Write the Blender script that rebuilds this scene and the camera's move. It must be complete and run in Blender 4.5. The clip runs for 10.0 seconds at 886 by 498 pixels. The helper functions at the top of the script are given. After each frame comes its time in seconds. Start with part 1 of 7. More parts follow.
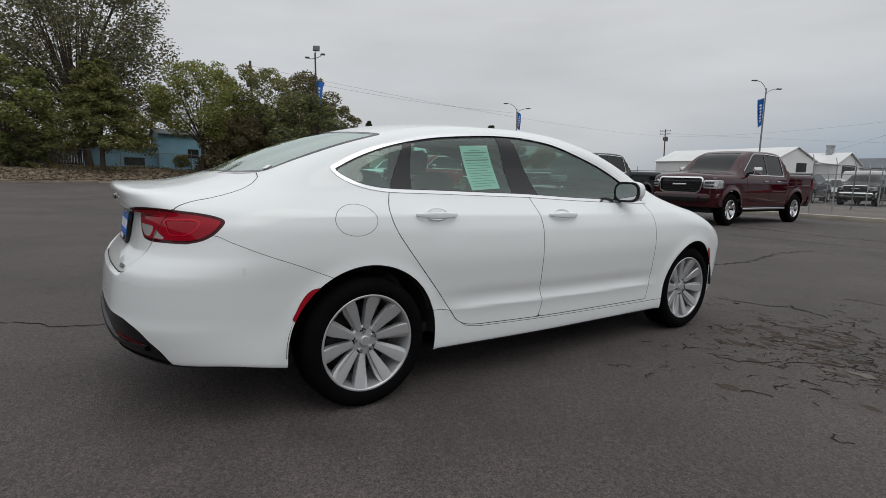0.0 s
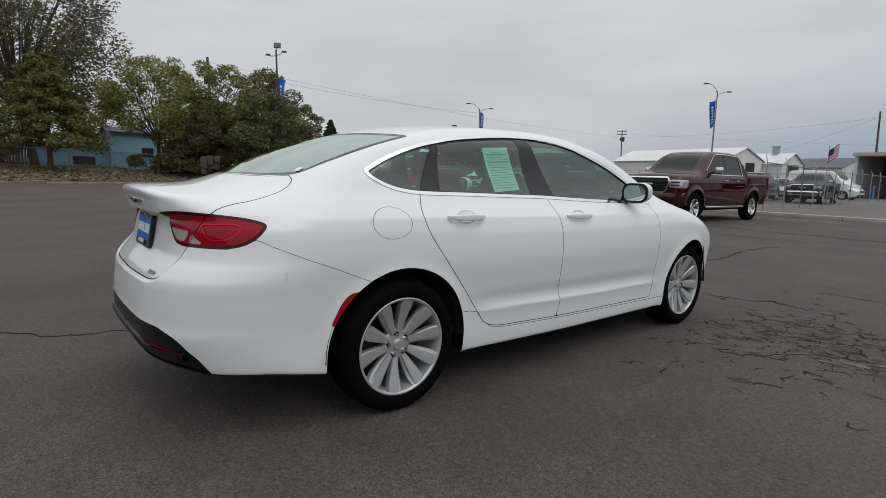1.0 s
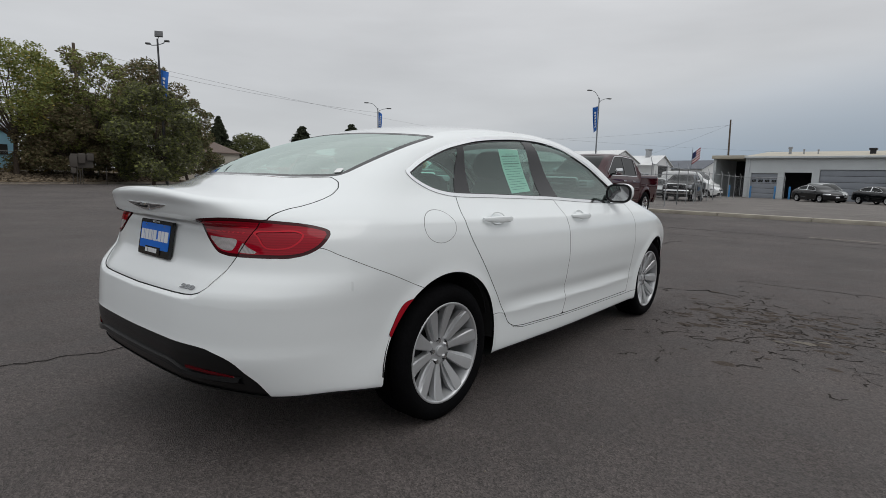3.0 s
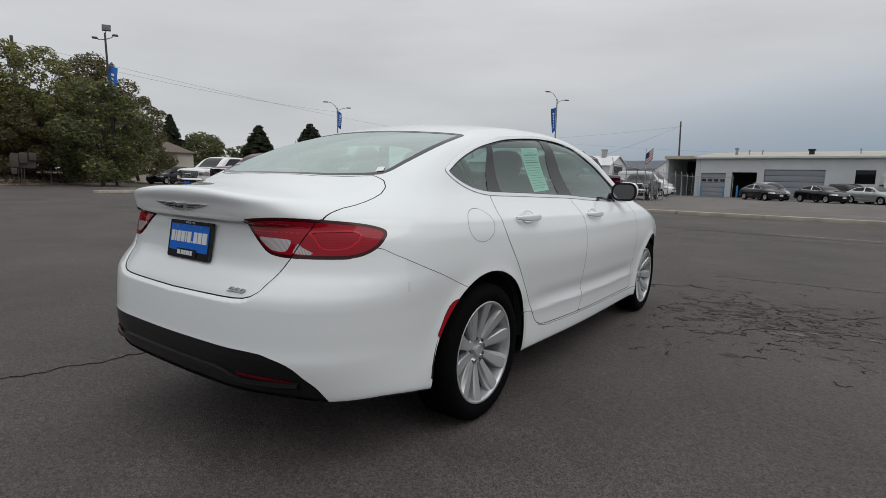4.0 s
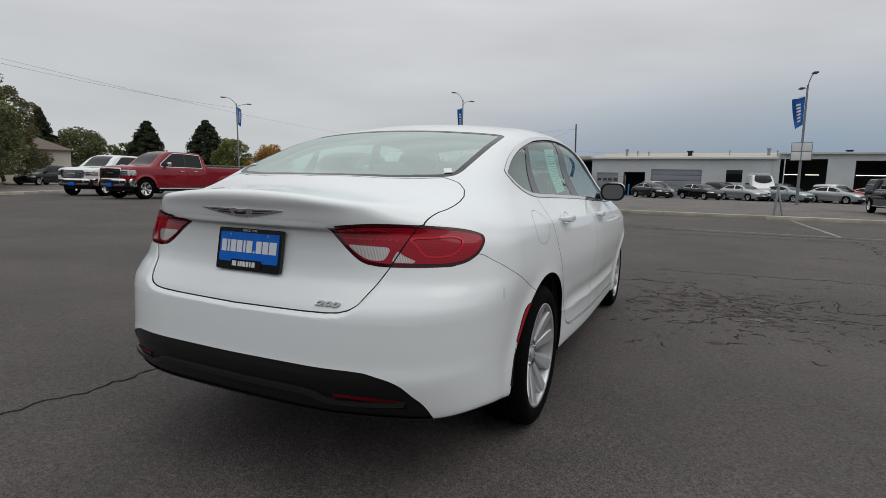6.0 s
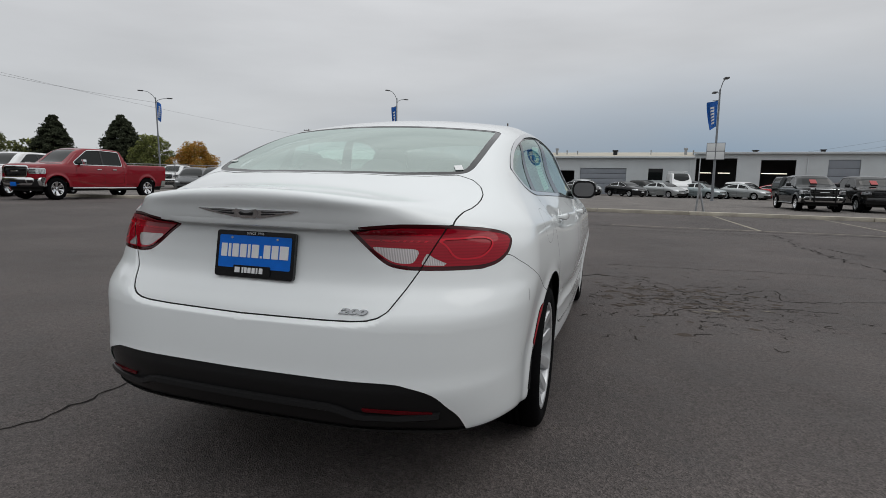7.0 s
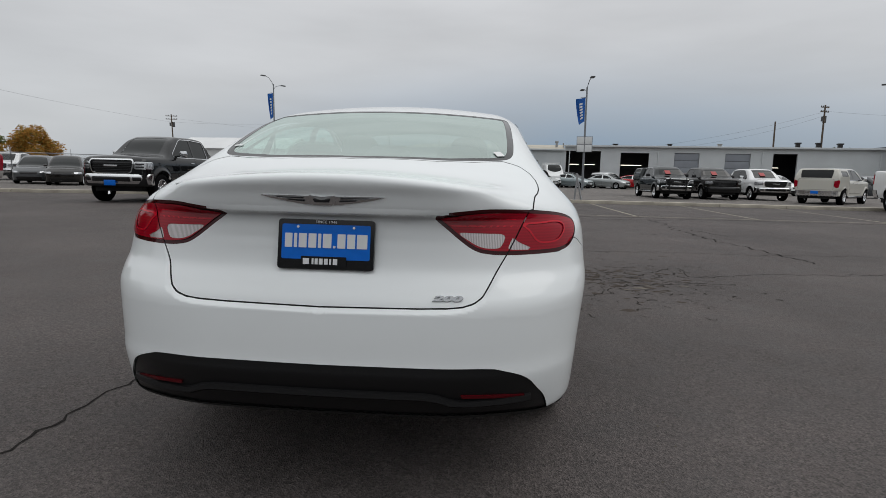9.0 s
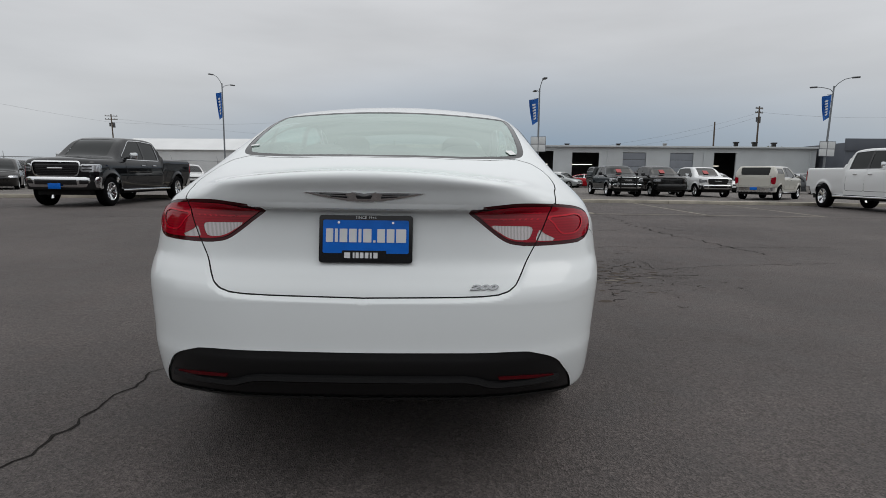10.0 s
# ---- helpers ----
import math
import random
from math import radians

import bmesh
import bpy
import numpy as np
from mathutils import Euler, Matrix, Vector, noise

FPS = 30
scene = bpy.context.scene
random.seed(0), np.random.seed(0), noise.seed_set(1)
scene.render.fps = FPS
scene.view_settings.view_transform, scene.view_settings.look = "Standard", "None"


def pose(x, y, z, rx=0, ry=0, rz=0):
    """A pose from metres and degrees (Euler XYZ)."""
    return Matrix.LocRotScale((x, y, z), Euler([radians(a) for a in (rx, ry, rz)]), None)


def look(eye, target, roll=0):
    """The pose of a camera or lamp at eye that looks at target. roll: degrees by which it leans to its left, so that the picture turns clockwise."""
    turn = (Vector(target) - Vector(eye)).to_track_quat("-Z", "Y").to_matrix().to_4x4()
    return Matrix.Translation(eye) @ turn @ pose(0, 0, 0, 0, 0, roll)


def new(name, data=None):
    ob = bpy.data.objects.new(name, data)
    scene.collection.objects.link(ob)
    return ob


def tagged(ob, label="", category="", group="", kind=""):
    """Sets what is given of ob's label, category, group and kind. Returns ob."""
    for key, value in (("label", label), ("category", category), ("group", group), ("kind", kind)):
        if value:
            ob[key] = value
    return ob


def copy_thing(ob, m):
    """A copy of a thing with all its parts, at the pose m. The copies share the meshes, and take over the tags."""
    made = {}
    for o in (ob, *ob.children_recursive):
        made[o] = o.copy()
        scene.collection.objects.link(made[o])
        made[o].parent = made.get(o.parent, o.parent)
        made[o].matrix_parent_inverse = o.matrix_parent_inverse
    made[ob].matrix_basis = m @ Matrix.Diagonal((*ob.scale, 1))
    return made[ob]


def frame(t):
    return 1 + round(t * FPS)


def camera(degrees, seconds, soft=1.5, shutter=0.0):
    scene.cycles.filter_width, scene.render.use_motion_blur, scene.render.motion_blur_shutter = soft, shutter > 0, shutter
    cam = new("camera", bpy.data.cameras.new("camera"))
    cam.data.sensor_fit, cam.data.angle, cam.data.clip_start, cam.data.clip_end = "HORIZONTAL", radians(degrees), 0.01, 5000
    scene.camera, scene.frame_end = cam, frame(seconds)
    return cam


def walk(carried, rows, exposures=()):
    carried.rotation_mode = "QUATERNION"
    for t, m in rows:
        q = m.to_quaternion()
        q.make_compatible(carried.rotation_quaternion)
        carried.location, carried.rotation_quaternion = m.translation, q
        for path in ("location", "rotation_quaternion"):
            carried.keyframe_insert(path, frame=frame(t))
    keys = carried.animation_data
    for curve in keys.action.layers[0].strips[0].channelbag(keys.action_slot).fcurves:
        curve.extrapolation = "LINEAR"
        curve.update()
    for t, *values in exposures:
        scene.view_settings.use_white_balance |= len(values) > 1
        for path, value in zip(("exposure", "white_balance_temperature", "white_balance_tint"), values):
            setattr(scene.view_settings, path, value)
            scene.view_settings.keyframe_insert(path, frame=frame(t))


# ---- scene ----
cam = camera(80.0, 10.0, soft=0.85)
PATH = [
    (0, (3.1999, -1.1439, 1.1683), (1.5463, -0.0541, 0.8888), 1.64),
    (0.5, (3.0950, -1.2864, 1.1719), (1.4850, -0.1338, 0.8901), 1.76),
    (1, (2.9964, -1.4332, 1.1724), (1.4264, -0.2257, 0.8948), 1.61),
    (1.5, (2.8945, -1.5502, 1.1683), (1.3713, -0.2832, 0.8956), 1.78),
    (2, (2.7440, -1.6602, 1.1614), (1.2827, -0.3224, 0.8875), 1.79),
    (2.5, (2.6106, -1.7850, 1.1673), (1.2330, -0.3607, 0.8961), 1.71),
    (4, (2.1832, -2.1319, 1.1440), (0.9977, -0.5426, 0.8819), 1.53),
    (4.5, (2.0040, -2.2160, 1.1531), (0.8886, -0.5769, 0.8901), 1.50),
    (5, (1.8548, -2.3019, 1.1533), (0.8187, -0.6110, 0.8938), 1.53),
    (5.5, (1.7082, -2.3897, 1.1442), (0.7396, -0.6587, 0.8883), 1.47),
    (7, (1.2247, -2.4713, 1.1273), (0.5712, -0.5984, 0.8720), 1.27),
    (7.5, (1.0652, -2.5170, 1.1162), (0.5326, -0.6058, 0.8638), 1.30),
    (8, (0.9126, -2.5654, 1.1083), (0.4776, -0.6295, 0.8570), 1.40),
    (8.5, (0.7523, -2.5832, 1.0889), (0.4174, -0.6286, 0.8290), 1.08),
    (9, (0.5984, -2.6201, 1.0953), (0.3818, -0.6516, 0.8157), 1.31),
    (9.5, (0.4648, -2.6851, 1.1011), (0.3539, -0.7080, 0.8202), 1.11),
    (10, (0.3495, -2.7495, 1.0800), (0.3012, -0.7691, 0.8047), 0.83),
]
walk(cam, [(t, look(eye, at, roll)) for t, eye, at, roll in PATH])

# ---- sky, sun, exposure ----
def sky_world():
    world = bpy.data.worlds.new("overcast_sky")
    world.use_nodes = True
    scene.world = world
    nt = world.node_tree
    nt.nodes.clear()
    N, L = nt.nodes.new, nt.links.new
    out, back = N("ShaderNodeOutputWorld"), N("ShaderNodeBackground")
    coord, split = N("ShaderNodeTexCoord"), N("ShaderNodeSeparateXYZ")
    L(coord.outputs["Generated"], split.inputs[0])
    clear = N("ShaderNodeTexSky")
    clear.sky_type, clear.sun_disc = "NISHITA", False
    clear.sun_elevation, clear.sun_rotation = radians(45), radians(82)
    dim = N("ShaderNodeVectorMath")
    dim.operation = "SCALE"
    dim.inputs["Scale"].default_value = 0.06
    L(clear.outputs[0], dim.inputs[0])
    # cloud deck: paler and warmer to the west, slate blue low in the east, brighter towards the zenith
    rise = N("ShaderNodeMapRange")
    rise.inputs["From Min"].default_value, rise.inputs["From Max"].default_value = 0.0, 0.95
    rise.inputs["To Min"].default_value, rise.inputs["To Max"].default_value = 0.0, 1.0
    L(split.outputs["Z"], rise.inputs["Value"])
    ramp = N("ShaderNodeValToRGB")
    r = ramp.color_ramp
    r.elements[0].position, r.elements[0].color = 0.0, (0.54, 0.56, 0.58, 1)
    r.elements[1].position, r.elements[1].color = 1.0, (1.16, 1.18, 1.20, 1)
    e = r.elements.new(0.30)
    e.color = (0.64, 0.65, 0.668, 1)
    L(rise.outputs[0], ramp.inputs[0])
    side = N("ShaderNodeVectorMath")
    side.operation = "DOT_PRODUCT"
    side.inputs[1].default_value = (0.15, 0.95, -1.9)
    L(coord.outputs["Generated"], side.inputs[0])
    east = N("ShaderNodeMapRange")
    east.interpolation_type = "SMOOTHSTEP"
    east.inputs["From Min"].default_value, east.inputs["From Max"].default_value = 0.45, 0.97
    L(side.outputs["Value"], east.inputs["Value"])
    slate = N("ShaderNodeMix")
    slate.data_type = "RGBA"
    slate.inputs["B"].default_value = (0.238, 0.318, 0.415, 1)
    L(ramp.outputs[0], slate.inputs["A"])
    # long soft cloud bands
    stretch = N("ShaderNodeMapping")
    stretch.inputs["Scale"].default_value = (1.3, 1.3, 6.5)
    stretch.inputs["Rotation"].default_value = (0.06, 0.10, 0.5)
    L(coord.outputs["Generated"], stretch.inputs[0])
    bands = N("ShaderNodeTexNoise")
    bands.inputs["Scale"].default_value, bands.inputs["Detail"].default_value = 2.1, 5.0
    bands.inputs["Roughness"].default_value = 0.48
    L(stretch.outputs[0], bands.inputs["Vector"])
    patchy = N("ShaderNodeMath")
    patchy.operation = "MULTIPLY_ADD"
    patchy.inputs[1].default_value, patchy.inputs[2].default_value = 0.75, 0.62
    L(bands.outputs[0], patchy.inputs[0])
    amount = N("ShaderNodeMath")
    amount.operation = "MULTIPLY"
    amount.use_clamp = True
    L(east.outputs[0], amount.inputs[0])
    L(patchy.outputs[0], amount.inputs[1])
    L(amount.outputs[0], slate.inputs["Factor"])
    tone = N("ShaderNodeMapRange")
    tone.inputs["From Min"].default_value, tone.inputs["From Max"].default_value = 0.25, 0.75
    tone.inputs["To Min"].default_value, tone.inputs["To Max"].default_value = 0.90, 1.09
    L(bands.outputs[0], tone.inputs["Value"])
    cloud = N("ShaderNodeVectorMath")
    cloud.operation = "SCALE"
    L(slate.outputs["Result"], cloud.inputs[0])
    L(tone.outputs[0], cloud.inputs["Scale"])
    both = N("ShaderNodeMix")
    both.data_type = "RGBA"
    both.inputs["Factor"].default_value = 0.94
    L(dim.outputs[0], both.inputs["A"])
    L(cloud.outputs[0], both.inputs["B"])
    L(both.outputs["Result"], back.inputs["Color"])
    back.inputs["Strength"].default_value = 1.0
    L(back.outputs[0], out.inputs[0])


sky_world()
sun = new("sun", bpy.data.lights.new("sun", "SUN"))
sun.data.energy, sun.data.angle, sun.data.color = 0.6, radians(45), (1.0, 0.975, 0.94)
sun.matrix_world = look((11, 1.5, 15), (0, 0, 0))

# ---- materials ----
def material(name, color, rough=0.5, metal=0.0, coat=0.0, grain=0.0, grain_scale=60.0, stain=0.0, stain_scale=1.2,
             bump=0.0, bump_scale=200.0, vary=0.0, spec=0.5, rough_vary=0.0):
    """A procedural surface: base colour with fine grain, broad stains, relief and a change from piece to piece."""
    m = bpy.data.materials.new(name)
    m.use_nodes = True
    nt = m.node_tree
    N, L = nt.nodes.new, nt.links.new
    b = nt.nodes["Principled BSDF"]
    b.inputs["Roughness"].default_value, b.inputs["Metallic"].default_value = rough, metal
    b.inputs["Coat Weight"].default_value, b.inputs["Coat Roughness"].default_value = coat, 0.03
    b.inputs["Specular IOR Level"].default_value = spec
    coord = N("ShaderNodeTexCoord")
    last = N("ShaderNodeRGB")
    last.outputs[0].default_value = (*color, 1)
    sock = last.outputs[0]

    def noise_of(scale, detail=4.0):
        n = N("ShaderNodeTexNoise")
        n.inputs["Scale"].default_value, n.inputs["Detail"].default_value = scale, detail
        L(coord.outputs["Object"], n.inputs["Vector"])
        return n.outputs[0]

    def scaled(sock, source, lo, hi):
        r = N("ShaderNodeMapRange")
        r.inputs["From Min"].default_value, r.inputs["From Max"].default_value = 0.28, 0.72
        r.inputs["To Min"].default_value, r.inputs["To Max"].default_value = lo, hi
        L(source, r.inputs["Value"])
        v = N("ShaderNodeVectorMath")
        v.operation = "SCALE"
        L(sock, v.inputs[0])
        L(r.outputs[0], v.inputs["Scale"])
        return v.outputs[0]

    if grain:
        sock = scaled(sock, noise_of(grain_scale), 1 - grain, 1 + grain)
    if stain:
        sock = scaled(sock, noise_of(stain_scale, 6.0), 1 - stain, 1 + stain)
    if vary:
        info = N("ShaderNodeObjectInfo")
        r = N("ShaderNodeMapRange")
        r.inputs["To Min"].default_value, r.inputs["To Max"].default_value = 1 - vary, 1 + vary
        L(info.outputs["Random"], r.inputs["Value"])
        v = N("ShaderNodeVectorMath")
        v.operation = "SCALE"
        L(sock, v.inputs[0])
        L(r.outputs[0], v.inputs["Scale"])
        sock = v.outputs[0]
    L(sock, b.inputs["Base Color"])
    if rough_vary:
        r = N("ShaderNodeMapRange")
        r.inputs["From Min"].default_value, r.inputs["From Max"].default_value = 0.3, 0.7
        r.inputs["To Min"].default_value, r.inputs["To Max"].default_value = max(0.02, rough - rough_vary), rough + rough_vary
        L(noise_of(stain_scale * 3), r.inputs["Value"])
        L(r.outputs[0], b.inputs["Roughness"])
    if bump:
        n = N("ShaderNodeBump")
        n.inputs["Strength"].default_value, n.inputs["Distance"].default_value = bump, 0.004
        L(noise_of(bump_scale), n.inputs["Height"])
        L(n.outputs[0], b.inputs["Normal"])
    return m


def glass_material(name, tint, dark, mirror_share=0.09, steep=4.0):
    """Thin tinted glass: part of the light passes, the rest mirrors."""
    m = bpy.data.materials.new(name)
    m.use_nodes = True
    nt = m.node_tree
    nt.nodes.clear()
    N, L = nt.nodes.new, nt.links.new
    out, clear, gloss, mix, edge = (N("ShaderNodeOutputMaterial"), N("ShaderNodeBsdfTransparent"), N("ShaderNodeBsdfGlossy"),
                                    N("ShaderNodeMixShader"), N("ShaderNodeLayerWeight"))
    power, share = N("ShaderNodeMath"), N("ShaderNodeMapRange")
    clear.inputs[0].default_value = (*[c * dark for c in tint], 1)
    gloss.inputs["Color"].default_value = (0.88, 1.0, 0.95, 1)
    gloss.inputs["Roughness"].default_value = 0.01
    # both faces of the pane mirror: a tenth straight on, rising steeply at a glance
    power.operation = "POWER"
    power.inputs[1].default_value = steep
    edge.inputs["Blend"].default_value = 0.5
    share.inputs["To Min"].default_value = mirror_share
    L(edge.outputs["Facing"], power.inputs[0])
    L(power.outputs[0], share.inputs["Value"])
    L(share.outputs[0], mix.inputs[0])
    L(clear.outputs[0], mix.inputs[1])
    L(gloss.outputs[0], mix.inputs[2])
    L(mix.outputs[0], out.inputs[0])
    return m


def paint(name, color, flake=0.0, rough=0.35):
    return material(name, color, rough=rough, metal=flake, coat=1.0, stain=0.02, stain_scale=0.9, spec=0.0)


WHITE_PAINT = paint("white_paint", (0.762, 0.792, 0.797))
GAP = material("seam_shadow_rubber", (0.012, 0.012, 0.012), 0.9)
BLACK_PLASTIC = material("black_plastic", (0.006, 0.006, 0.0065), 0.33, grain=0.25, grain_scale=400, bump=0.08, bump_scale=900, spec=0.35)
GLOSS_BLACK = material("gloss_black_trim", (0.01, 0.01, 0.011), 0.12)
# chrome with a dark reflection painted into its base colour
BADGE = material("chrome_dark_reflection", (0.30, 0.31, 0.32), 0.2, 1.0)
CHROME = material("chrome", (0.78, 0.79, 0.80), 0.12, 1.0)
TYRE = material("tyre_rubber", (0.0035, 0.0035, 0.004), 0.85, spec=0.05, grain=0.3, grain_scale=90, stain=0.2, stain_scale=6, bump=0.2, bump_scale=300)
SILVER = material("silver_alloy", (0.50, 0.51, 0.52), 0.36, 0.55, coat=0.3, stain=0.05, stain_scale=8)
DARK_METAL = material("dark_metal", (0.03, 0.03, 0.032), 0.5, 0.6)
SIDE_GLASS = glass_material("tinted_side_glass", (0.64, 0.94, 0.84), 0.88, 0.11)
REAR_GLASS = glass_material("tinted_rear_glass", (0.84, 0.94, 0.90), 0.66, 0.22, 2.5)
CAR_GLASS = material("dark_car_glass", (0.004, 0.006, 0.006), 0.03, spec=0.3)
INTERIOR = material("black_interior", (0.022, 0.022, 0.024), 0.7, grain=0.2, grain_scale=200)
SEAT_CLOTH = material("grey_seat_cloth", (0.085, 0.085, 0.085), 0.9, grain=0.25, grain_scale=300, bump=0.2, bump_scale=500)


def lens_material(name, color, rib, low, high, way="Z", metal=0.0):
    """Moulded lens: fine ribs under a glossy face."""
    m = material(name, color, 0.2, metal, coat=0.6, spec=0.0)
    nt = m.node_tree
    N, L = nt.nodes.new, nt.links.new
    b = nt.nodes["Principled BSDF"]
    coord, wave, spread, scale = N("ShaderNodeTexCoord"), N("ShaderNodeTexWave"), N("ShaderNodeMapRange"), N("ShaderNodeVectorMath")
    wave.bands_direction = way
    wave.inputs["Scale"].default_value, wave.inputs["Distortion"].default_value = rib, 1.2
    spread.inputs["To Min"].default_value, spread.inputs["To Max"].default_value = low, high
    scale.operation = "SCALE"
    scale.inputs[0].default_value = color
    L(coord.outputs["Object"], wave.inputs["Vector"])
    L(wave.outputs["Fac"], spread.inputs["Value"])
    L(spread.outputs[0], scale.inputs["Scale"])
    L(scale.outputs[0], b.inputs["Base Color"])
    return m


RED_LENS = lens_material("red_lens", (0.29, 0.0013, 0.012), 34.0, 0.84, 1.1)
MARKER_RED = material("red_marker_lens", (0.30, 0.003, 0.012), 0.25, coat=1.0, spec=0.0, grain=0.15, grain_scale=120)
RED_DARK = material("dark_red_lens", (0.045, 0.002, 0.004), 0.2, coat=0.6, spec=0.0)
CLEAR_LENS = lens_material("clear_ribbed_lens", (0.60, 0.56, 0.56), 62.0, 0.55, 1.1, "X", 0.4)
LED_RED = material("red_light_guide", (0.52, 0.005, 0.020), 0.2, coat=0.6, spec=0.0)
DULL_RED = material("dull_red_reflector", (0.085, 0.002, 0.005), 0.25, coat=0.6, spec=0.0)
MIRROR = material("mirror_glass", (0.70, 0.71, 0.72), 0.02, 1.0)
SATIN_GREY = material("satin_dark_grey", (0.035, 0.035, 0.037), 0.35)
PLATE_BLUE = material("dealer_plate_blue", (0.002, 0.135, 0.60), 0.4, spec=0.2, coat=0.15, stain=0.1, stain_scale=20)
WHITE_INK = material("white_print", (0.72, 0.73, 0.74), 0.6)

# ---- building tools ----
def mesh_of(name, verts, faces, mat, smooth=True, normals=None):
    me = bpy.data.meshes.new(name)
    me.from_pydata([tuple(map(float, v)) for v in verts], [], [tuple(map(int, f)) for f in faces])
    if mat:
        me.materials.append(mat)
    if smooth:
        me.polygons.foreach_set("use_smooth", [True] * len(me.polygons))
    if normals is not None:
        me.normals_split_custom_set_from_vertices([tuple(map(float, n)) for n in normals])
    me.update()
    return me


def thing(name, label, category, group="", kind="", m=None):
    """An Empty at the base of a thing, which parents its parts."""
    ob = new(name)
    ob.empty_display_size = 0.2
    if m is not None:
        ob.matrix_world = m
    return tagged(ob, label, category, group, kind)


def part(name, me, parent, label="", m=None):
    """Links a mesh (or a bmesh with a material) as one part under its thing."""
    ob = new(name, me)
    ob.parent = parent
    if m is not None:
        ob.matrix_local = m
    if label:
        tagged(ob, label)
    return ob


def bm_mesh(name, bm, mat, smooth=False, bevel=0.0, seg=2):
    """A finished mesh from a bmesh, its edges rounded if wanted."""
    if bevel:
        bmesh.ops.bevel(bm, geom=[e for e in bm.edges if e.calc_face_angle(0) > 0.5], offset=bevel, segments=seg, affect="EDGES", profile=0.6)
    bmesh.ops.recalc_face_normals(bm, faces=bm.faces)
    me = bpy.data.meshes.new(name)
    bm.to_mesh(me)
    bm.free()
    me.materials.append(mat)
    if smooth or bevel:
        me.polygons.foreach_set("use_smooth", [True] * len(me.polygons))
        me.set_sharp_from_angle(angle=radians(38))
    return me


def box(bm, x0, x1, y0, y1, z0, z1, m=None):
    mat = Matrix.LocRotScale(((x0 + x1) / 2, (y0 + y1) / 2, (z0 + z1) / 2), None, (x1 - x0, y1 - y0, z1 - z0))
    return bmesh.ops.create_cube(bm, size=1, matrix=(m @ mat) if m else mat)


def rod(bm, a, b, r0, r1=None, seg=10, caps=True):
    """A tapered round bar from a to b."""
    a, b = Vector(a), Vector(b)
    turn = (b - a).to_track_quat("Z", "Y").to_matrix().to_4x4()
    bmesh.ops.create_cone(bm, cap_ends=caps, segments=seg, radius1=r0, radius2=r0 if r1 is None else r1, depth=(b - a).length,
                          matrix=Matrix.Translation((a + b) / 2) @ turn)


def lathe(profile, seg, axis="x"):
    """Verts and faces of a profile of (radius, along) turned round the axis."""
    n = len(profile)
    V, F = [], []
    for i in range(seg):
        c, s = math.cos(2 * math.pi * i / seg), math.sin(2 * math.pi * i / seg)
        for r, h in profile:
            V.append((h, r * c, r * s) if axis == "x" else (r * c, r * s, h))
    for i in range(seg):
        j = (i + 1) % seg
        for k in range(n - 1):
            F.append((i * n + k, i * n + k + 1, j * n + k + 1, j * n + k))
    return V, F


def curve(*knots, soft=0.0):
    """A smooth function through knots (t, value), held beyond its ends; soft rounds it over that length."""
    xs, ys = (np.array(c, float) for c in zip(*knots))
    h, d = np.diff(xs), np.diff(ys) / np.diff(xs)
    m = np.concatenate([d[:1], np.zeros(len(xs) - 2), d[-1:]])
    for i in range(1, len(xs) - 1):
        if d[i - 1] * d[i] > 0:
            w1, w2 = 2 * h[i] + h[i - 1], h[i] + 2 * h[i - 1]
            m[i] = (w1 + w2) / (w1 / d[i - 1] + w2 / d[i])
    ts = np.linspace(xs[0], xs[-1], 1500)
    k = np.clip(np.searchsorted(xs, ts) - 1, 0, len(h) - 1)
    u = (ts - xs[k]) / h[k]
    vs = ((1 + 2 * u) * (1 - u) ** 2 * ys[k] + u * (1 - u) ** 2 * h[k] * m[k]
          + u * u * (3 - 2 * u) * ys[k + 1] + u * u * (u - 1) * h[k] * m[k + 1])
    if soft:
        step = ts[1] - ts[0]
        n = max(1, int(soft / step))
        w = np.hanning(2 * n + 3)[1:-1]
        lo, hi = vs[0] - (vs[1] - vs[0]) * np.arange(len(w), 0, -1), vs[-1] + (vs[-1] - vs[-2]) * np.arange(1, len(w) + 1)
        vs = np.convolve(np.concatenate([lo, vs, hi]), w / w.sum(), "same")[len(w):-len(w)]
    return lambda t: np.interp(t, ts, vs)


def smax(a, b, r):
    return np.maximum(a, b) + np.maximum(r - np.abs(a - b), 0) ** 2 / (4 * r)


def loop_of(points, closed=True, step=16):
    """A smooth closed outline through points in a plane."""
    P = np.array(points, float)
    n, out = len(P), []
    for i in range(n if closed else n - 1):
        p0, p1, p2, p3 = (P[(i + k) % n] if closed else P[min(max(i + k, 0), n - 1)] for k in (-1, 0, 1, 2))
        for s in np.linspace(0, 1, step, endpoint=False):
            out.append(0.5 * (2 * p1 + (p2 - p0) * s + (2 * p0 - 5 * p1 + 4 * p2 - p3) * s * s + (3 * p1 - p0 - 3 * p2 + p3) * s ** 3))
    if not closed:
        out.append(P[-1])
    return np.array(out)


